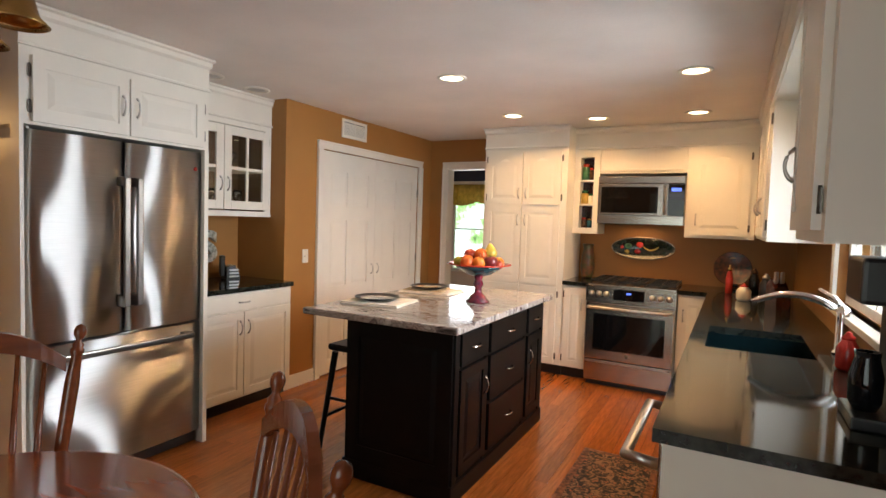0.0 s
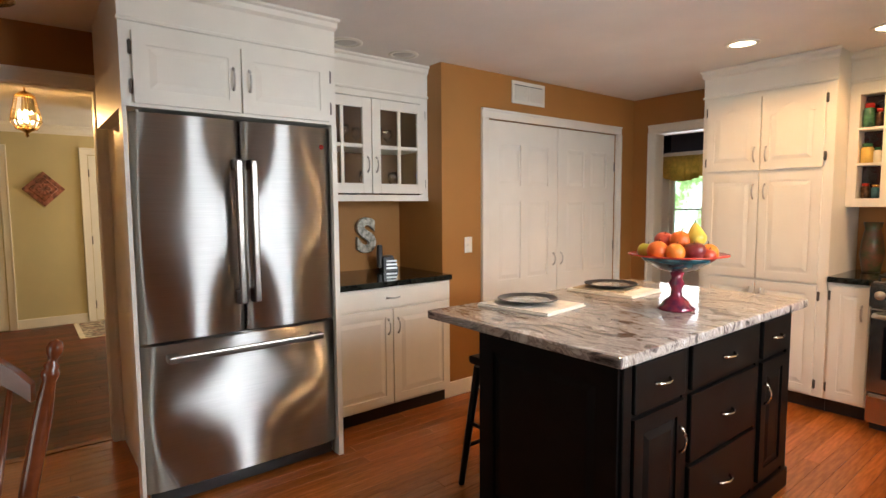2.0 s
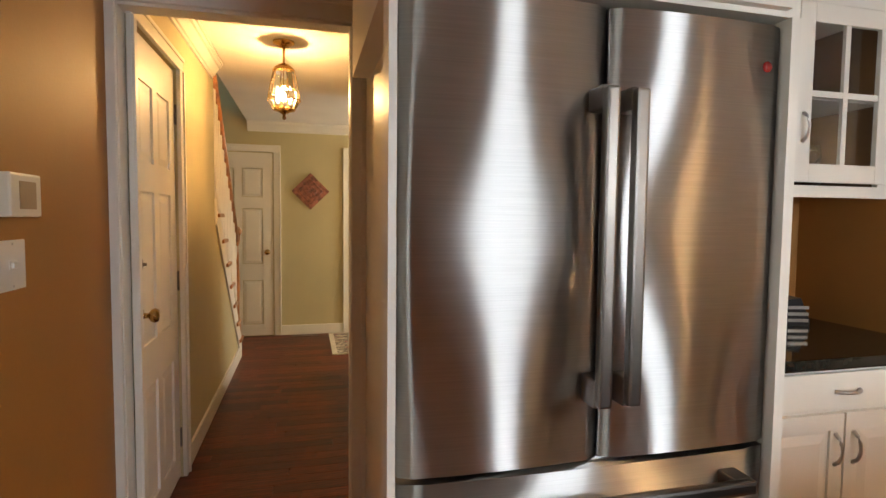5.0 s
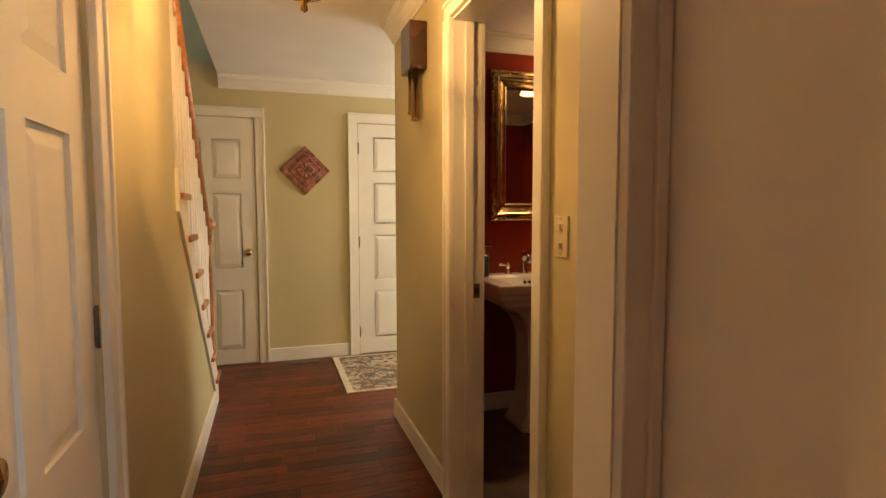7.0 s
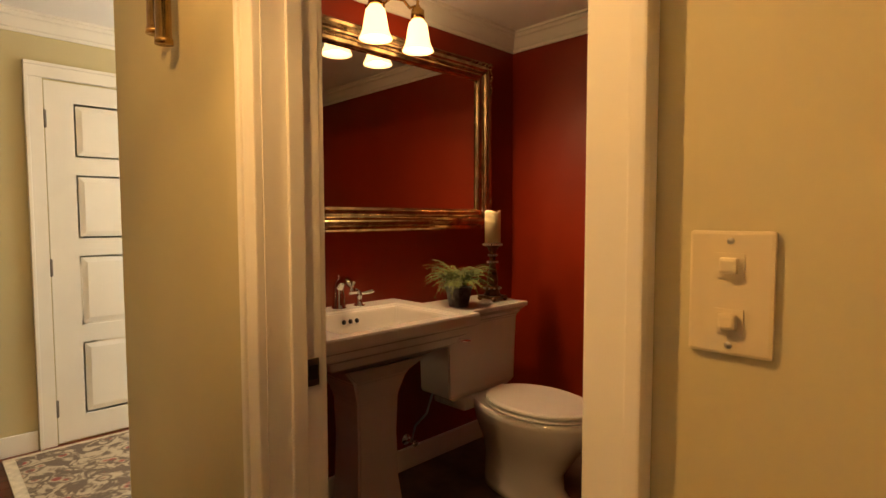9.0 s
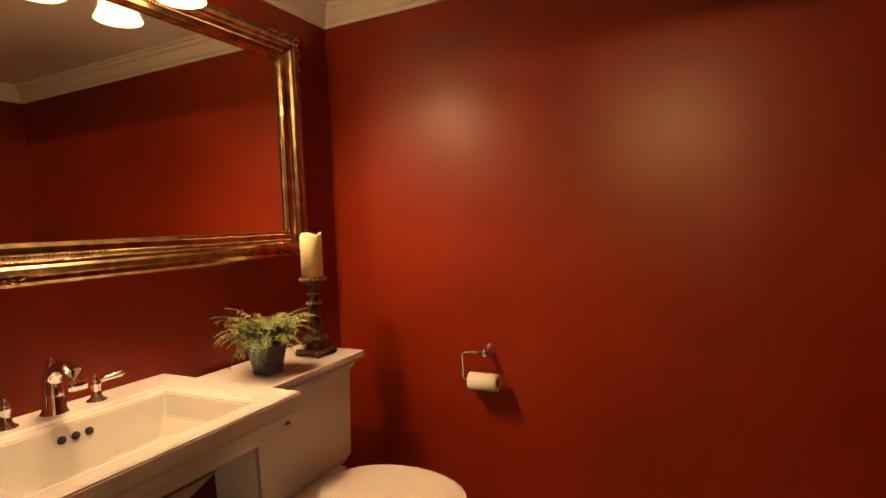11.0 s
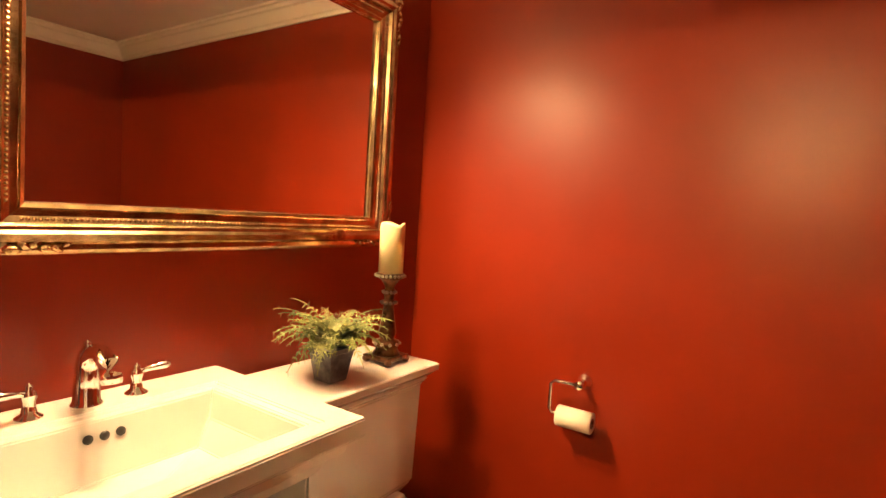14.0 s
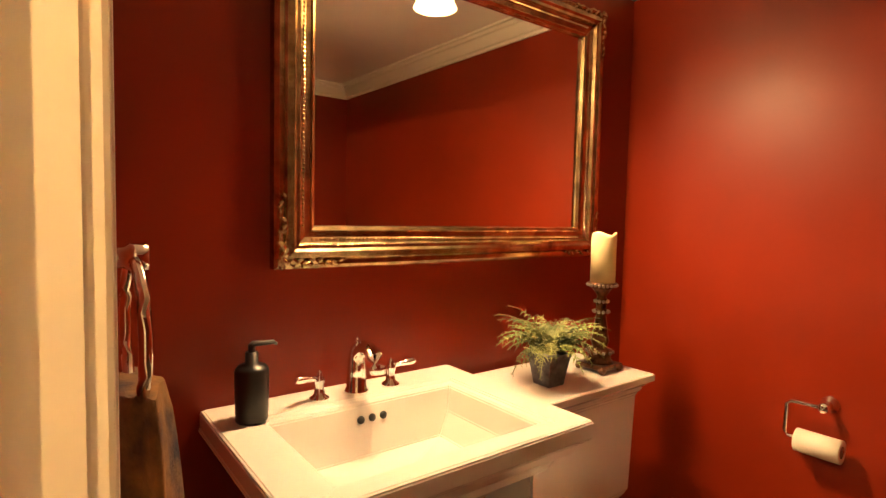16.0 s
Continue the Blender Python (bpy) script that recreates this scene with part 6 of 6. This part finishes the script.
bm = bmesh.new()
fr_, bk = -SD, 0.0
vr = ring_faces(bm, [rect(0.20, fr_ + 0.16, bk, 0.70), rect(0.30, fr_ + 0.075, bk, 0.745), rect(0.315, fr_ + 0.062, bk, 0.775), rect(0.345, fr_ + 0.035, bk, 0.79), rect(0.35, fr_ + 0.030, bk, 0.815), rect(0.375, fr_ + 0.006, bk, 0.826), rect(SWD, fr_, bk, 0.832), rect(SWD, fr_, bk, SZ - 0.005), rect(SWD - 0.006, fr_ + 0.006, bk - 0.002, SZ), rect(bx + 0.030, by0 - 0.030, by1 + 0.030, SZ), rect(bx + 0.026, by0 - 0.026, by1 + 0.026, SZ - 0.005), rect(bx + 0.006, by0 - 0.006, by1 + 0.006, SZ - 0.006), rect(bx, by0, by1, SZ - 0.012), rect(bx - 0.02, by0 + 0.03, by1 - 0.02, SZ - 0.07), rect(bx - 0.06, by0 + 0.07, by1 - 0.04, SZ - 0.125), rect(0.02, (by0 + by1) / 2 - 0.02, (by0 + by1) / 2 + 0.02, SZ - 0.14)])
bm.faces.new(vr[0][::-1]), bm.faces.new(vr[-1])
bmesh.ops.bevel(bm, geom=[e for e in bm.edges], offset=0.003, segments=2, affect="EDGES")
part("basin", bm, M_PORC, sn)
bm = bmesh.new()
py = -0.27
ring_faces(bm, [[(x * sx, py + y * sy, z) for x, y, sx, sy in ((-1, -1, w, dpt), (1, -1, w, dpt), (1, 1, w, dpt), (-1, 1, w, dpt))] for w, dpt, z in ((0.15, 0.13, 0.0), (0.15, 0.13, 0.03), (0.14, 0.12, 0.04), (0.115, 0.10, 0.09), (0.10, 0.09, 0.20), (0.095, 0.085, 0.40), (0.10, 0.09, 0.55), (0.13, 0.11, 0.64), (0.20, 0.16, 0.705))])
bmesh.ops.bevel(bm, geom=[e for e in bm.edges], offset=0.008, segments=2, affect="EDGES")
part("pedestal", bm, M_PORC, sn)
for k in (-1, 0, 1):
    bm = bmesh.new()
    lathe(bm, [(0.010, 0), (0.010, 0.003), (0.0001, 0.0035)], (0.032 * k + 0.0, by1 - 0.012, SZ - 0.042), 14, Matrix.Rotation(radians(78), 4, "X"))
    part("overflow_hole", bm, M_BLACK, sn, "dark overflow hole")
bm = bmesh.new()
lathe(bm, [(0.022, 0), (0.022, 0.004), (0.0001, 0.005)], (0, (by0 + by1) / 2, SZ - 0.14), 16)
part("drain", bm, M_CHROME, sn, "chrome drain")

fa = thing("bath_faucet", pose(PX0 + 0.085, 2.073, SZ + 0.001, 0, 0, 90), "polished chrome widespread bathroom faucet", "faucet")
bm = bmesh.new()
lathe(bm, [(0.032, 0), (0.032, 0.006), (0.027, 0.012), (0.0255, 0.05), (0.022, 0.095), (0.017, 0.118), (0.009, 0.127), (0.005, 0.131), (0.008, 0.139), (0.0001, 0.146)], seg=22)
part("post", bm, M_CHROME, fa)
part("spout", tube(bmesh.new(), [(0, -0.002, 0.075), (0, -0.012, 0.105), (0, -0.036, 0.125), (0, -0.066, 0.127), (0, -0.094, 0.112), (0, -0.108, 0.090), (0, -0.111, 0.074)], [0.019, 0.0185, 0.018, 0.0185, 0.0195, 0.0205, 0.020], 16), M_CHROME, fa)
for s in (-1, 1):
    bm = bmesh.new()
    lathe(bm, [(0.025, 0), (0.025, 0.005), (0.014, 0.012), (0.011, 0.035), (0.014, 0.045), (0.014, 0.055), (0.007, 0.062), (0.008, 0.068), (0.0001, 0.074)], (s * 0.105, 0, 0), 20)
    part("valve", bm, M_CHROME, fa)
    part("lever", tube(bmesh.new(), [(s * 0.105, 0, 0.052), (s * 0.13, -0.006, 0.057), (s * 0.165, -0.014, 0.062), (s * 0.175, -0.016, 0.062)], [0.006, 0.007, 0.010, 0.006], 10), M_CHROME, fa, "lever with ivory insert")

so = thing("soap_dispenser", pose(PX0 + 0.13, 1.785, SZ + 0.001, 0, 0, 100), "matte black soap pump bottle on the sink corner", "soap dispenser")
bm = bmesh.new()
lathe(bm, [(0.034, 0), (0.036, 0.006), (0.035, 0.014), (0.036, 0.018), (0.037, 0.115), (0.030, 0.125), (0.014, 0.130), (0.014, 0.155), (0.0001, 0.156)], seg=24)
part("bottle", bm, M_SOAP, so)
part("pump", tube(bmesh.new(), [(0, 0, 0.15), (0, 0, 0.172), (0.0, -0.002, 0.174), (0.05, -0.006, 0.172), (0.058, -0.006, 0.166)], [0.008, 0.008, 0.007, 0.005, 0.004], 10), M_SOAP, so)

# toilet
TYC = 2.755
to = thing("toilet", pose(PX0 + 0.10, TYC, 0, 0, 0, 90), "biscuit two-piece toilet with a squared tank, lid down", "toilet")
bm = bmesh.new()
vr = ring_faces(bm, [rect(0.19, -0.195, -0.012, 0.40), rect(0.238, -0.21, -0.01, 0.43), rect(0.25, -0.215, -0.008, 0.765), rect(0.262, -0.232, -0.005, 0.782), rect(0.262, -0.232, -0.005, 0.79)])
bm.faces.new(vr[0][::-1]), bm.faces.new(vr[-1])
bmesh.ops.bevel(bm, geom=[e for e in bm.edges], offset=0.006, segments=2, affect="EDGES")
tk = part("tank", bm, M_PORC, to)
bm = bmesh.new()
vr = ring_faces(bm, [rect(0.262, -0.232, -0.004, 0.792), rect(0.280, -0.25, 0.03, 0.808), rect(0.288, -0.257, 0.07, 0.812), rect(0.288, -0.257, 0.07, 0.832), rect(0.283, -0.252, 0.068, 0.836)])
bm.faces.new(vr[0][::-1]), bm.faces.new(vr[-1])
part("tank_lid", bm, M_PORC, to)
part("flush_lever", tube(bmesh.new(), [(-0.19, -0.215, 0.70), (-0.19, -0.235, 0.70), (-0.13, -0.240, 0.692)], [0.011, 0.009, 0.007], 10), M_CHROME, to, "chrome flush lever")


def oval(a, b0, b1, z, n=28, cy=-0.53):
    return [(a * math.cos(2 * math.pi * i / n), cy + (b1 if math.sin(2 * math.pi * i / n) > 0 else b0) * math.sin(2 * math.pi * i / n), z) for i in range(n)]


bm = bmesh.new()
vr = ring_faces(bm, [oval(0.115, 0.16, 0.30, 0.0), oval(0.115, 0.16, 0.30, 0.03), oval(0.10, 0.13, 0.30, 0.06), oval(0.10, 0.13, 0.30, 0.14), oval(0.13, 0.19, 0.31, 0.23), oval(0.175, 0.25, 0.34, 0.32), oval(0.19, 0.265, 0.35, 0.38), oval(0.19, 0.265, 0.35, 0.418)])
bm.faces.new(vr[0][::-1]), bm.faces.new(vr[-1])
for f in bm.faces:
    f.smooth = len(f.verts) == 4
part("bowl", bm, M_PORC, to)
part("deck", B(-0.17, 0.17, -0.24, -0.03, 0.36, 0.418, bevel=0.015), M_PORC, to)
for nm, z0, z1, g in (("seat", 0.420, 0.436, 0.0), ("lid", 0.439, 0.457, 0.004)):
    bm = bmesh.new()
    vr = ring_faces(bm, [oval(0.191 - g, 0.266 - g, 0.255, z0), oval(0.195 - g, 0.271 - g, 0.257, z0 + 0.006), oval(0.193 - g, 0.269 - g, 0.256, z1 - 0.005), oval(0.18 - g, 0.254 - g, 0.245, z1)])
    bm.faces.new(vr[0][::-1]), bm.faces.new(vr[-1])
    part(nm, bm, M_PORC, to)
sv = thing("supply_valve", pose(PX0 + 0.017, 2.50, 0.16, 0, 0, 90), "chrome toilet supply valve with a braided hose", "valve")
bm = bmesh.new()
lathe(bm, [(0.028, 0), (0.028, 0.004), (0.009, 0.006), (0.009, 0.06), (0.016, 0.06), (0.016, 0.075), (0.0001, 0.076)], seg=14, m=Matrix.Rotation(radians(90), 4, "X"))
part("valve", bm, M_CHROME, sv)
part("hose", tube(bmesh.new(), [(0, -0.045, 0.005), (0.01, -0.06, 0.08), (0.06, -0.09, 0.14), (0.09, -0.10, 0.235)], 0.006, 8), M_NICKEL, sv, "braided hose")

# things on the tank
TZ = 0.837
fp = thing("potted_fern", pose(-5.965, 2.655, TZ), "small green fern in a square patterned slate pot", "plant")
bm = bmesh.new()
vr = ring_faces(bm, [rect(0.032, -0.032, 0.032, 0), rect(0.045, -0.045, 0.045, 0.085), rect(0.048, -0.048, 0.048, 0.087), rect(0.048, -0.048, 0.048, 0.098), rect(0.042, -0.042, 0.042, 0.098), rect(0.040, -0.040, 0.040, 0.085)])
bm.faces.new(vr[0][::-1]), bm.faces.new(vr[-1])
part("pot", bm, M_POT, fp)
rnd = random.Random(4)
for i in range(92):
    a = rnd.uniform(0, 2 * math.pi)
    L, up = rnd.uniform(0.08, 0.20), rnd.uniform(0.6, 1.55)
    bm = bmesh.new()
    pts = []
    for k in range(15):
        s = k / 14
        r = L * s * math.cos(up * (1 - 0.75 * s))
        h = 0.09 + L * (math.sin(up) * s - 0.75 * s * s * s * (1.3 - up * 0.55))
        pts.append(Vector((r * math.cos(a), r * math.sin(a), max(h, 0.05))))
    tube(bm, pts, 0.0012, 4)
    for k in range(2, 15):
        d_ = (pts[min(k + 1, 14)] - pts[k - 1]).normalized()
        sd = d_.cross(Vector((0, 0, 1))).normalized()
        ll = 0.036 * (1.15 - k / 14) * rnd.uniform(0.6, 1.15)
        for sg in (-1, 1):
            q = pts[k]
            tip = q + sg * sd * ll + d_ * ll * 0.6 + Vector((0, 0, rnd.uniform(-0.014, 0.008)))
            m_ = q + sg * sd * ll * 0.5 + d_ * ll * 0.55
            m2 = q + sg * sd * ll * 0.55 + d_ * ll * 0.05
            bm.faces.new([bm.verts.new(v_) for v_ in (q, m2, tip, m_)])
    part("frond", bm, M_FROND, fp)

cs = thing("candle_holder", pose(-5.975, 2.918, TZ), "dark bronze and silver pillar candle holder with an ivory candle", "candle holder")
bm = box(bmesh.new(), -0.055, 0.055, -0.055, 0.055, 0.012, 0.028, 0.005)
for sx in (-1, 1):
    for sy in (-1, 1):
        bmesh.ops.create_uvsphere(bm, u_segments=10, v_segments=8, radius=0.014, matrix=pose(sx * 0.046, sy * 0.046, 0.0125) @ Matrix.Diagonal((1, 1, 0.9, 1)))
part("base", bm, M_BRONZE, cs)
bm = bmesh.new()
lathe(bm, [(0.048, 0.028), (0.036, 0.045), (0.042, 0.06), (0.040, 0.07), (0.024, 0.08), (0.030, 0.10), (0.022, 0.15), (0.016, 0.19), (0.024, 0.20), (0.015, 0.21), (0.020, 0.235), (0.014, 0.25), (0.03, 0.275), (0.046, 0.285), (0.048, 0.297), (0.0001, 0.298)], seg=20)
part("stem", bm, M_BRONZE, cs)
bm = bmesh.new()
for i in range(22):
    a = 2 * math.pi * i / 22
    bmesh.ops.create_icosphere(bm, subdivisions=1, radius=0.006, matrix=Matrix.Translation((0.048 * math.cos(a), 0.048 * math.sin(a), 0.290)))
for z, r in ((0.065, 0.043), (0.20, 0.025), (0.235, 0.021)):
    for i in range(10):
        a = 2 * math.pi * i / 10
        bmesh.ops.create_icosphere(bm, subdivisions=1, radius=0.0065, matrix=Matrix.Translation((r * math.cos(a), r * math.sin(a), z)))
part("beading", bm, M_NICKEL, cs, "silvered bead ornament")
cd = thing("candle", pose(-5.975, 2.918, TZ + 0.299), "ivory pillar candle with a melted rim", "candle")
bm = bmesh.new()
lathe(bm, [(0.041, 0), (0.041, 0.155), (0.040, 0.163), (0.031, 0.160), (0.027, 0.150), (0.0001, 0.147)], seg=24)
for v_ in bm.verts:
    if v_.co.z > 0.155:
        v_.co.z += 0.006 * math.sin(3 * math.atan2(v_.co.y, v_.co.x))
part("wax", bm, M_WAX, cd)
part("wick", tube(bmesh.new(), [(0, 0, 0.146), (0.002, 0, 0.158)], 0.0015, 6), M_BLACK, cd, "black wick")

# paper holder
tp = thing("paper_holder", pose(-5.44, PY1, 0.79), "chrome pivoting toilet paper holder on the red wall", "paper holder")
bm = bmesh.new()
lathe(bm, [(0.026, 0), (0.026, 0.006), (0.012, 0.014), (0.010, 0.05), (0.015, 0.055), (0.015, 0.068), (0.0001, 0.07)], seg=18, m=Matrix.Rotation(radians(90), 4, "X"))
part("post", bm, M_CHROME, tp)
part("arm", tube(bmesh.new(), [(0.0, -0.06, 0.0), (-0.085, -0.065, 0.0), (-0.097, -0.065, -0.012), (-0.10, -0.065, -0.10), (-0.09, -0.065, -0.112), (0.06, -0.065, -0.112)], 0.006, 10), M_CHROME, tp)
pr = thing("toilet_paper", pose(-5.445, PY1 - 0.065, 0.79 - 0.118, 0, 90, 0), "white toilet paper roll on the chrome holder", "toilet paper")
bm = bmesh.new()
lathe(bm, [(0.019, -0.06), (0.036, -0.06), (0.036, 0.06), (0.019, 0.06)], seg=26)
part("roll", bm, M_PAPER, pr)
bm = bmesh.new()
lathe(bm, [(0.0185, -0.0605), (0.0185, 0.0605)], seg=20)
part("core", bm, M_BRONZE, pr, "brown cardboard core")

# towel ring and towel
tr = thing("towel_ring", pose(-5.47, PY0 + 0.004, 1.30, 0, 0, 180), "polished chrome towel ring on the red wall", "towel ring")
bm = bmesh.new()
lathe(bm, [(0.026, 0), (0.026, 0.006), (0.013, 0.014), (0.010, 0.05), (0.014, 0.055), (0.014, 0.07), (0.0001, 0.072)], seg=18, m=Matrix.Rotation(radians(90), 4, "X"))
part("post", bm, M_CHROME, tr)
part("ring", tube(bmesh.new(), [(0.07 * math.sin(2 * math.pi * i / 32), -0.058, -0.073 + 0.07 * math.cos(2 * math.pi * i / 32)) for i in range(33)], 0.006, 10), M_CHROME, tr)
bm = bmesh.new()
nu, nv = 30, 14
g = []
for j in range(nv + 1):
    s = j / nv
    row = []
    for i in range(nu):
        a = 2 * math.pi * i / nu
        rx, ry = 0.055 + 0.055 * s ** 0.7, 0.020 + 0.028 * s ** 0.6
        w = 1 + 0.16 * math.sin(5 * a + 2 * s) + 0.08 * math.sin(9 * a)
        row.append(bm.verts.new((rx * math.cos(a) * w, ry * math.sin(a) * w, -0.42 * s)))
    g.append(row)
for a, b in zip(g, g[1:]):
    for i in range(nu):
        bm.faces.new((a[i], a[(i + 1) % nu], b[(i + 1) % nu], b[i])).smooth = True
bm.faces.new(g[0]), bm.faces.new(g[-1][::-1])
tagged(part("hand_towel", bm, M_TOWEL, None, "", pose(-5.47, PY0 + 0.064, 1.175)), "gold and navy patterned hand towel through the ring", "towel")

# vanity light
vl = thing("vanity_light", pose(PX0, 2.345, 2.23, 0, 0, 90), "brass two-light scroll wall lamp with frosted bell shades, lit", "wall lamp")
bm = bmesh.new()
lathe(bm, [(0.055, 0), (0.055, 0.008), (0.03, 0.02), (0.02, 0.05), (0.0001, 0.055)], seg=22, m=Matrix.Rotation(radians(90), 4, "X"))
part("back_plate", bm, M_BRASS, vl)
for s in (-1, 1):
    part("scroll_arm", tube(bmesh.new(), [(0, -0.04, 0), (s * 0.03, -0.08, 0.03), (s * 0.07, -0.12, 0.02), (s * 0.09, -0.14, -0.015), (s * 0.12, -0.155, 0.0), (s * 0.12, -0.16, -0.02)], 0.007, 8), M_BRASS, vl)
    bm = bmesh.new()
    lathe(bm, [(0.0001, 0.045), (0.008, 0.04), (0.006, 0.025), (0.014, 0.01), (0.030, -0.005), (0.032, -0.04), (0.026, -0.045)], (s * 0.12, -0.16, -0.02), 18)
    part("socket_cup", bm, M_BRASS, vl)
    bm = bmesh.new()
    lathe(bm, [(0.026, -0.045), (0.042, -0.065), (0.050, -0.11), (0.056, -0.15), (0.072, -0.185), (0.068, -0.185), (0.052, -0.15), (0.046, -0.11), (0.038, -0.067)], (s * 0.12, -0.16, -0.02), 26)
    p = part("shade", bm, M_SHADE, vl, "glowing frosted glass bell shade")
    p.visible_shadow = False

# ---- floor boards, last ----
rnd = random.Random(11)
lens = (0.9, 1.3, 1.8, 2.3)
plank_mesh = {}


def plank(w, l, mtl, t=0.012):
    key = (round(w, 4), round(l, 3), mtl.name)
    if key not in plank_mesh:
        bm = box(bmesh.new(), 0.0006, w - 0.0006, 0.0008, l - 0.0008, -t, 0.0)
        top_ = [e for e in bm.edges if all(v_.co.z > -0.001 for v_ in e.verts)]
        bmesh.ops.bevel(bm, geom=top_, offset=0.0009, segments=1, affect="EDGES")
        me_ = bpy.data.meshes.new("plank")
        bm.to_mesh(me_)
        bm.free()
        me_.materials.append(mtl)
        plank_mesh[key] = me_
    return plank_mesh[key]


fl = tagged(new("floor_kitchen"), "honey-coloured narrow oak strip floor with a satin finish", "floor", "", "structure")
count, x = 0, WX - 0.05
while x < 1.6:
    y = -2.6 if x > -2.2 else 0.05
    first = True
    while y < 5.29:
        l = rnd.choice(lens) if not first else rnd.choice((0.7, 1.1, 1.6))
        first = False
        l = min(l, 5.30 - y)
        if l > 0.05:
            o = new("plank", plank(0.0572 * 1.35, round(l, 2), M_OAK))
            o.parent = fl
            o.matrix_basis = Matrix.Translation((x, y, 0))
        y += l
    x += 0.0572 * 1.35
fh = tagged(new("floor_hall"), "dark red-brown laminate strip floor of the hall", "floor", "", "structure")
x = FAR
while x < -3.76:
    y = HS - 0.05 if x > -6.9 else -0.9
    y1 = HN if x > -6.37 else 3.6
    y -= rnd.uniform(0, 0.3)
    while y < y1:
        l = rnd.choice((0.35, 0.5, 0.7))
        a, b = max(y, HS - 0.05 if x > -6.9 else -0.9), min(y + l, y1)
        if b - a > 0.02:
            o = new("strip", plank(0.085, round(b - a, 2), M_LAM, 0.010))
            o.parent = fh
            o.matrix_basis = Matrix.Translation((x, a, 0))
        y += l
    x += 0.085
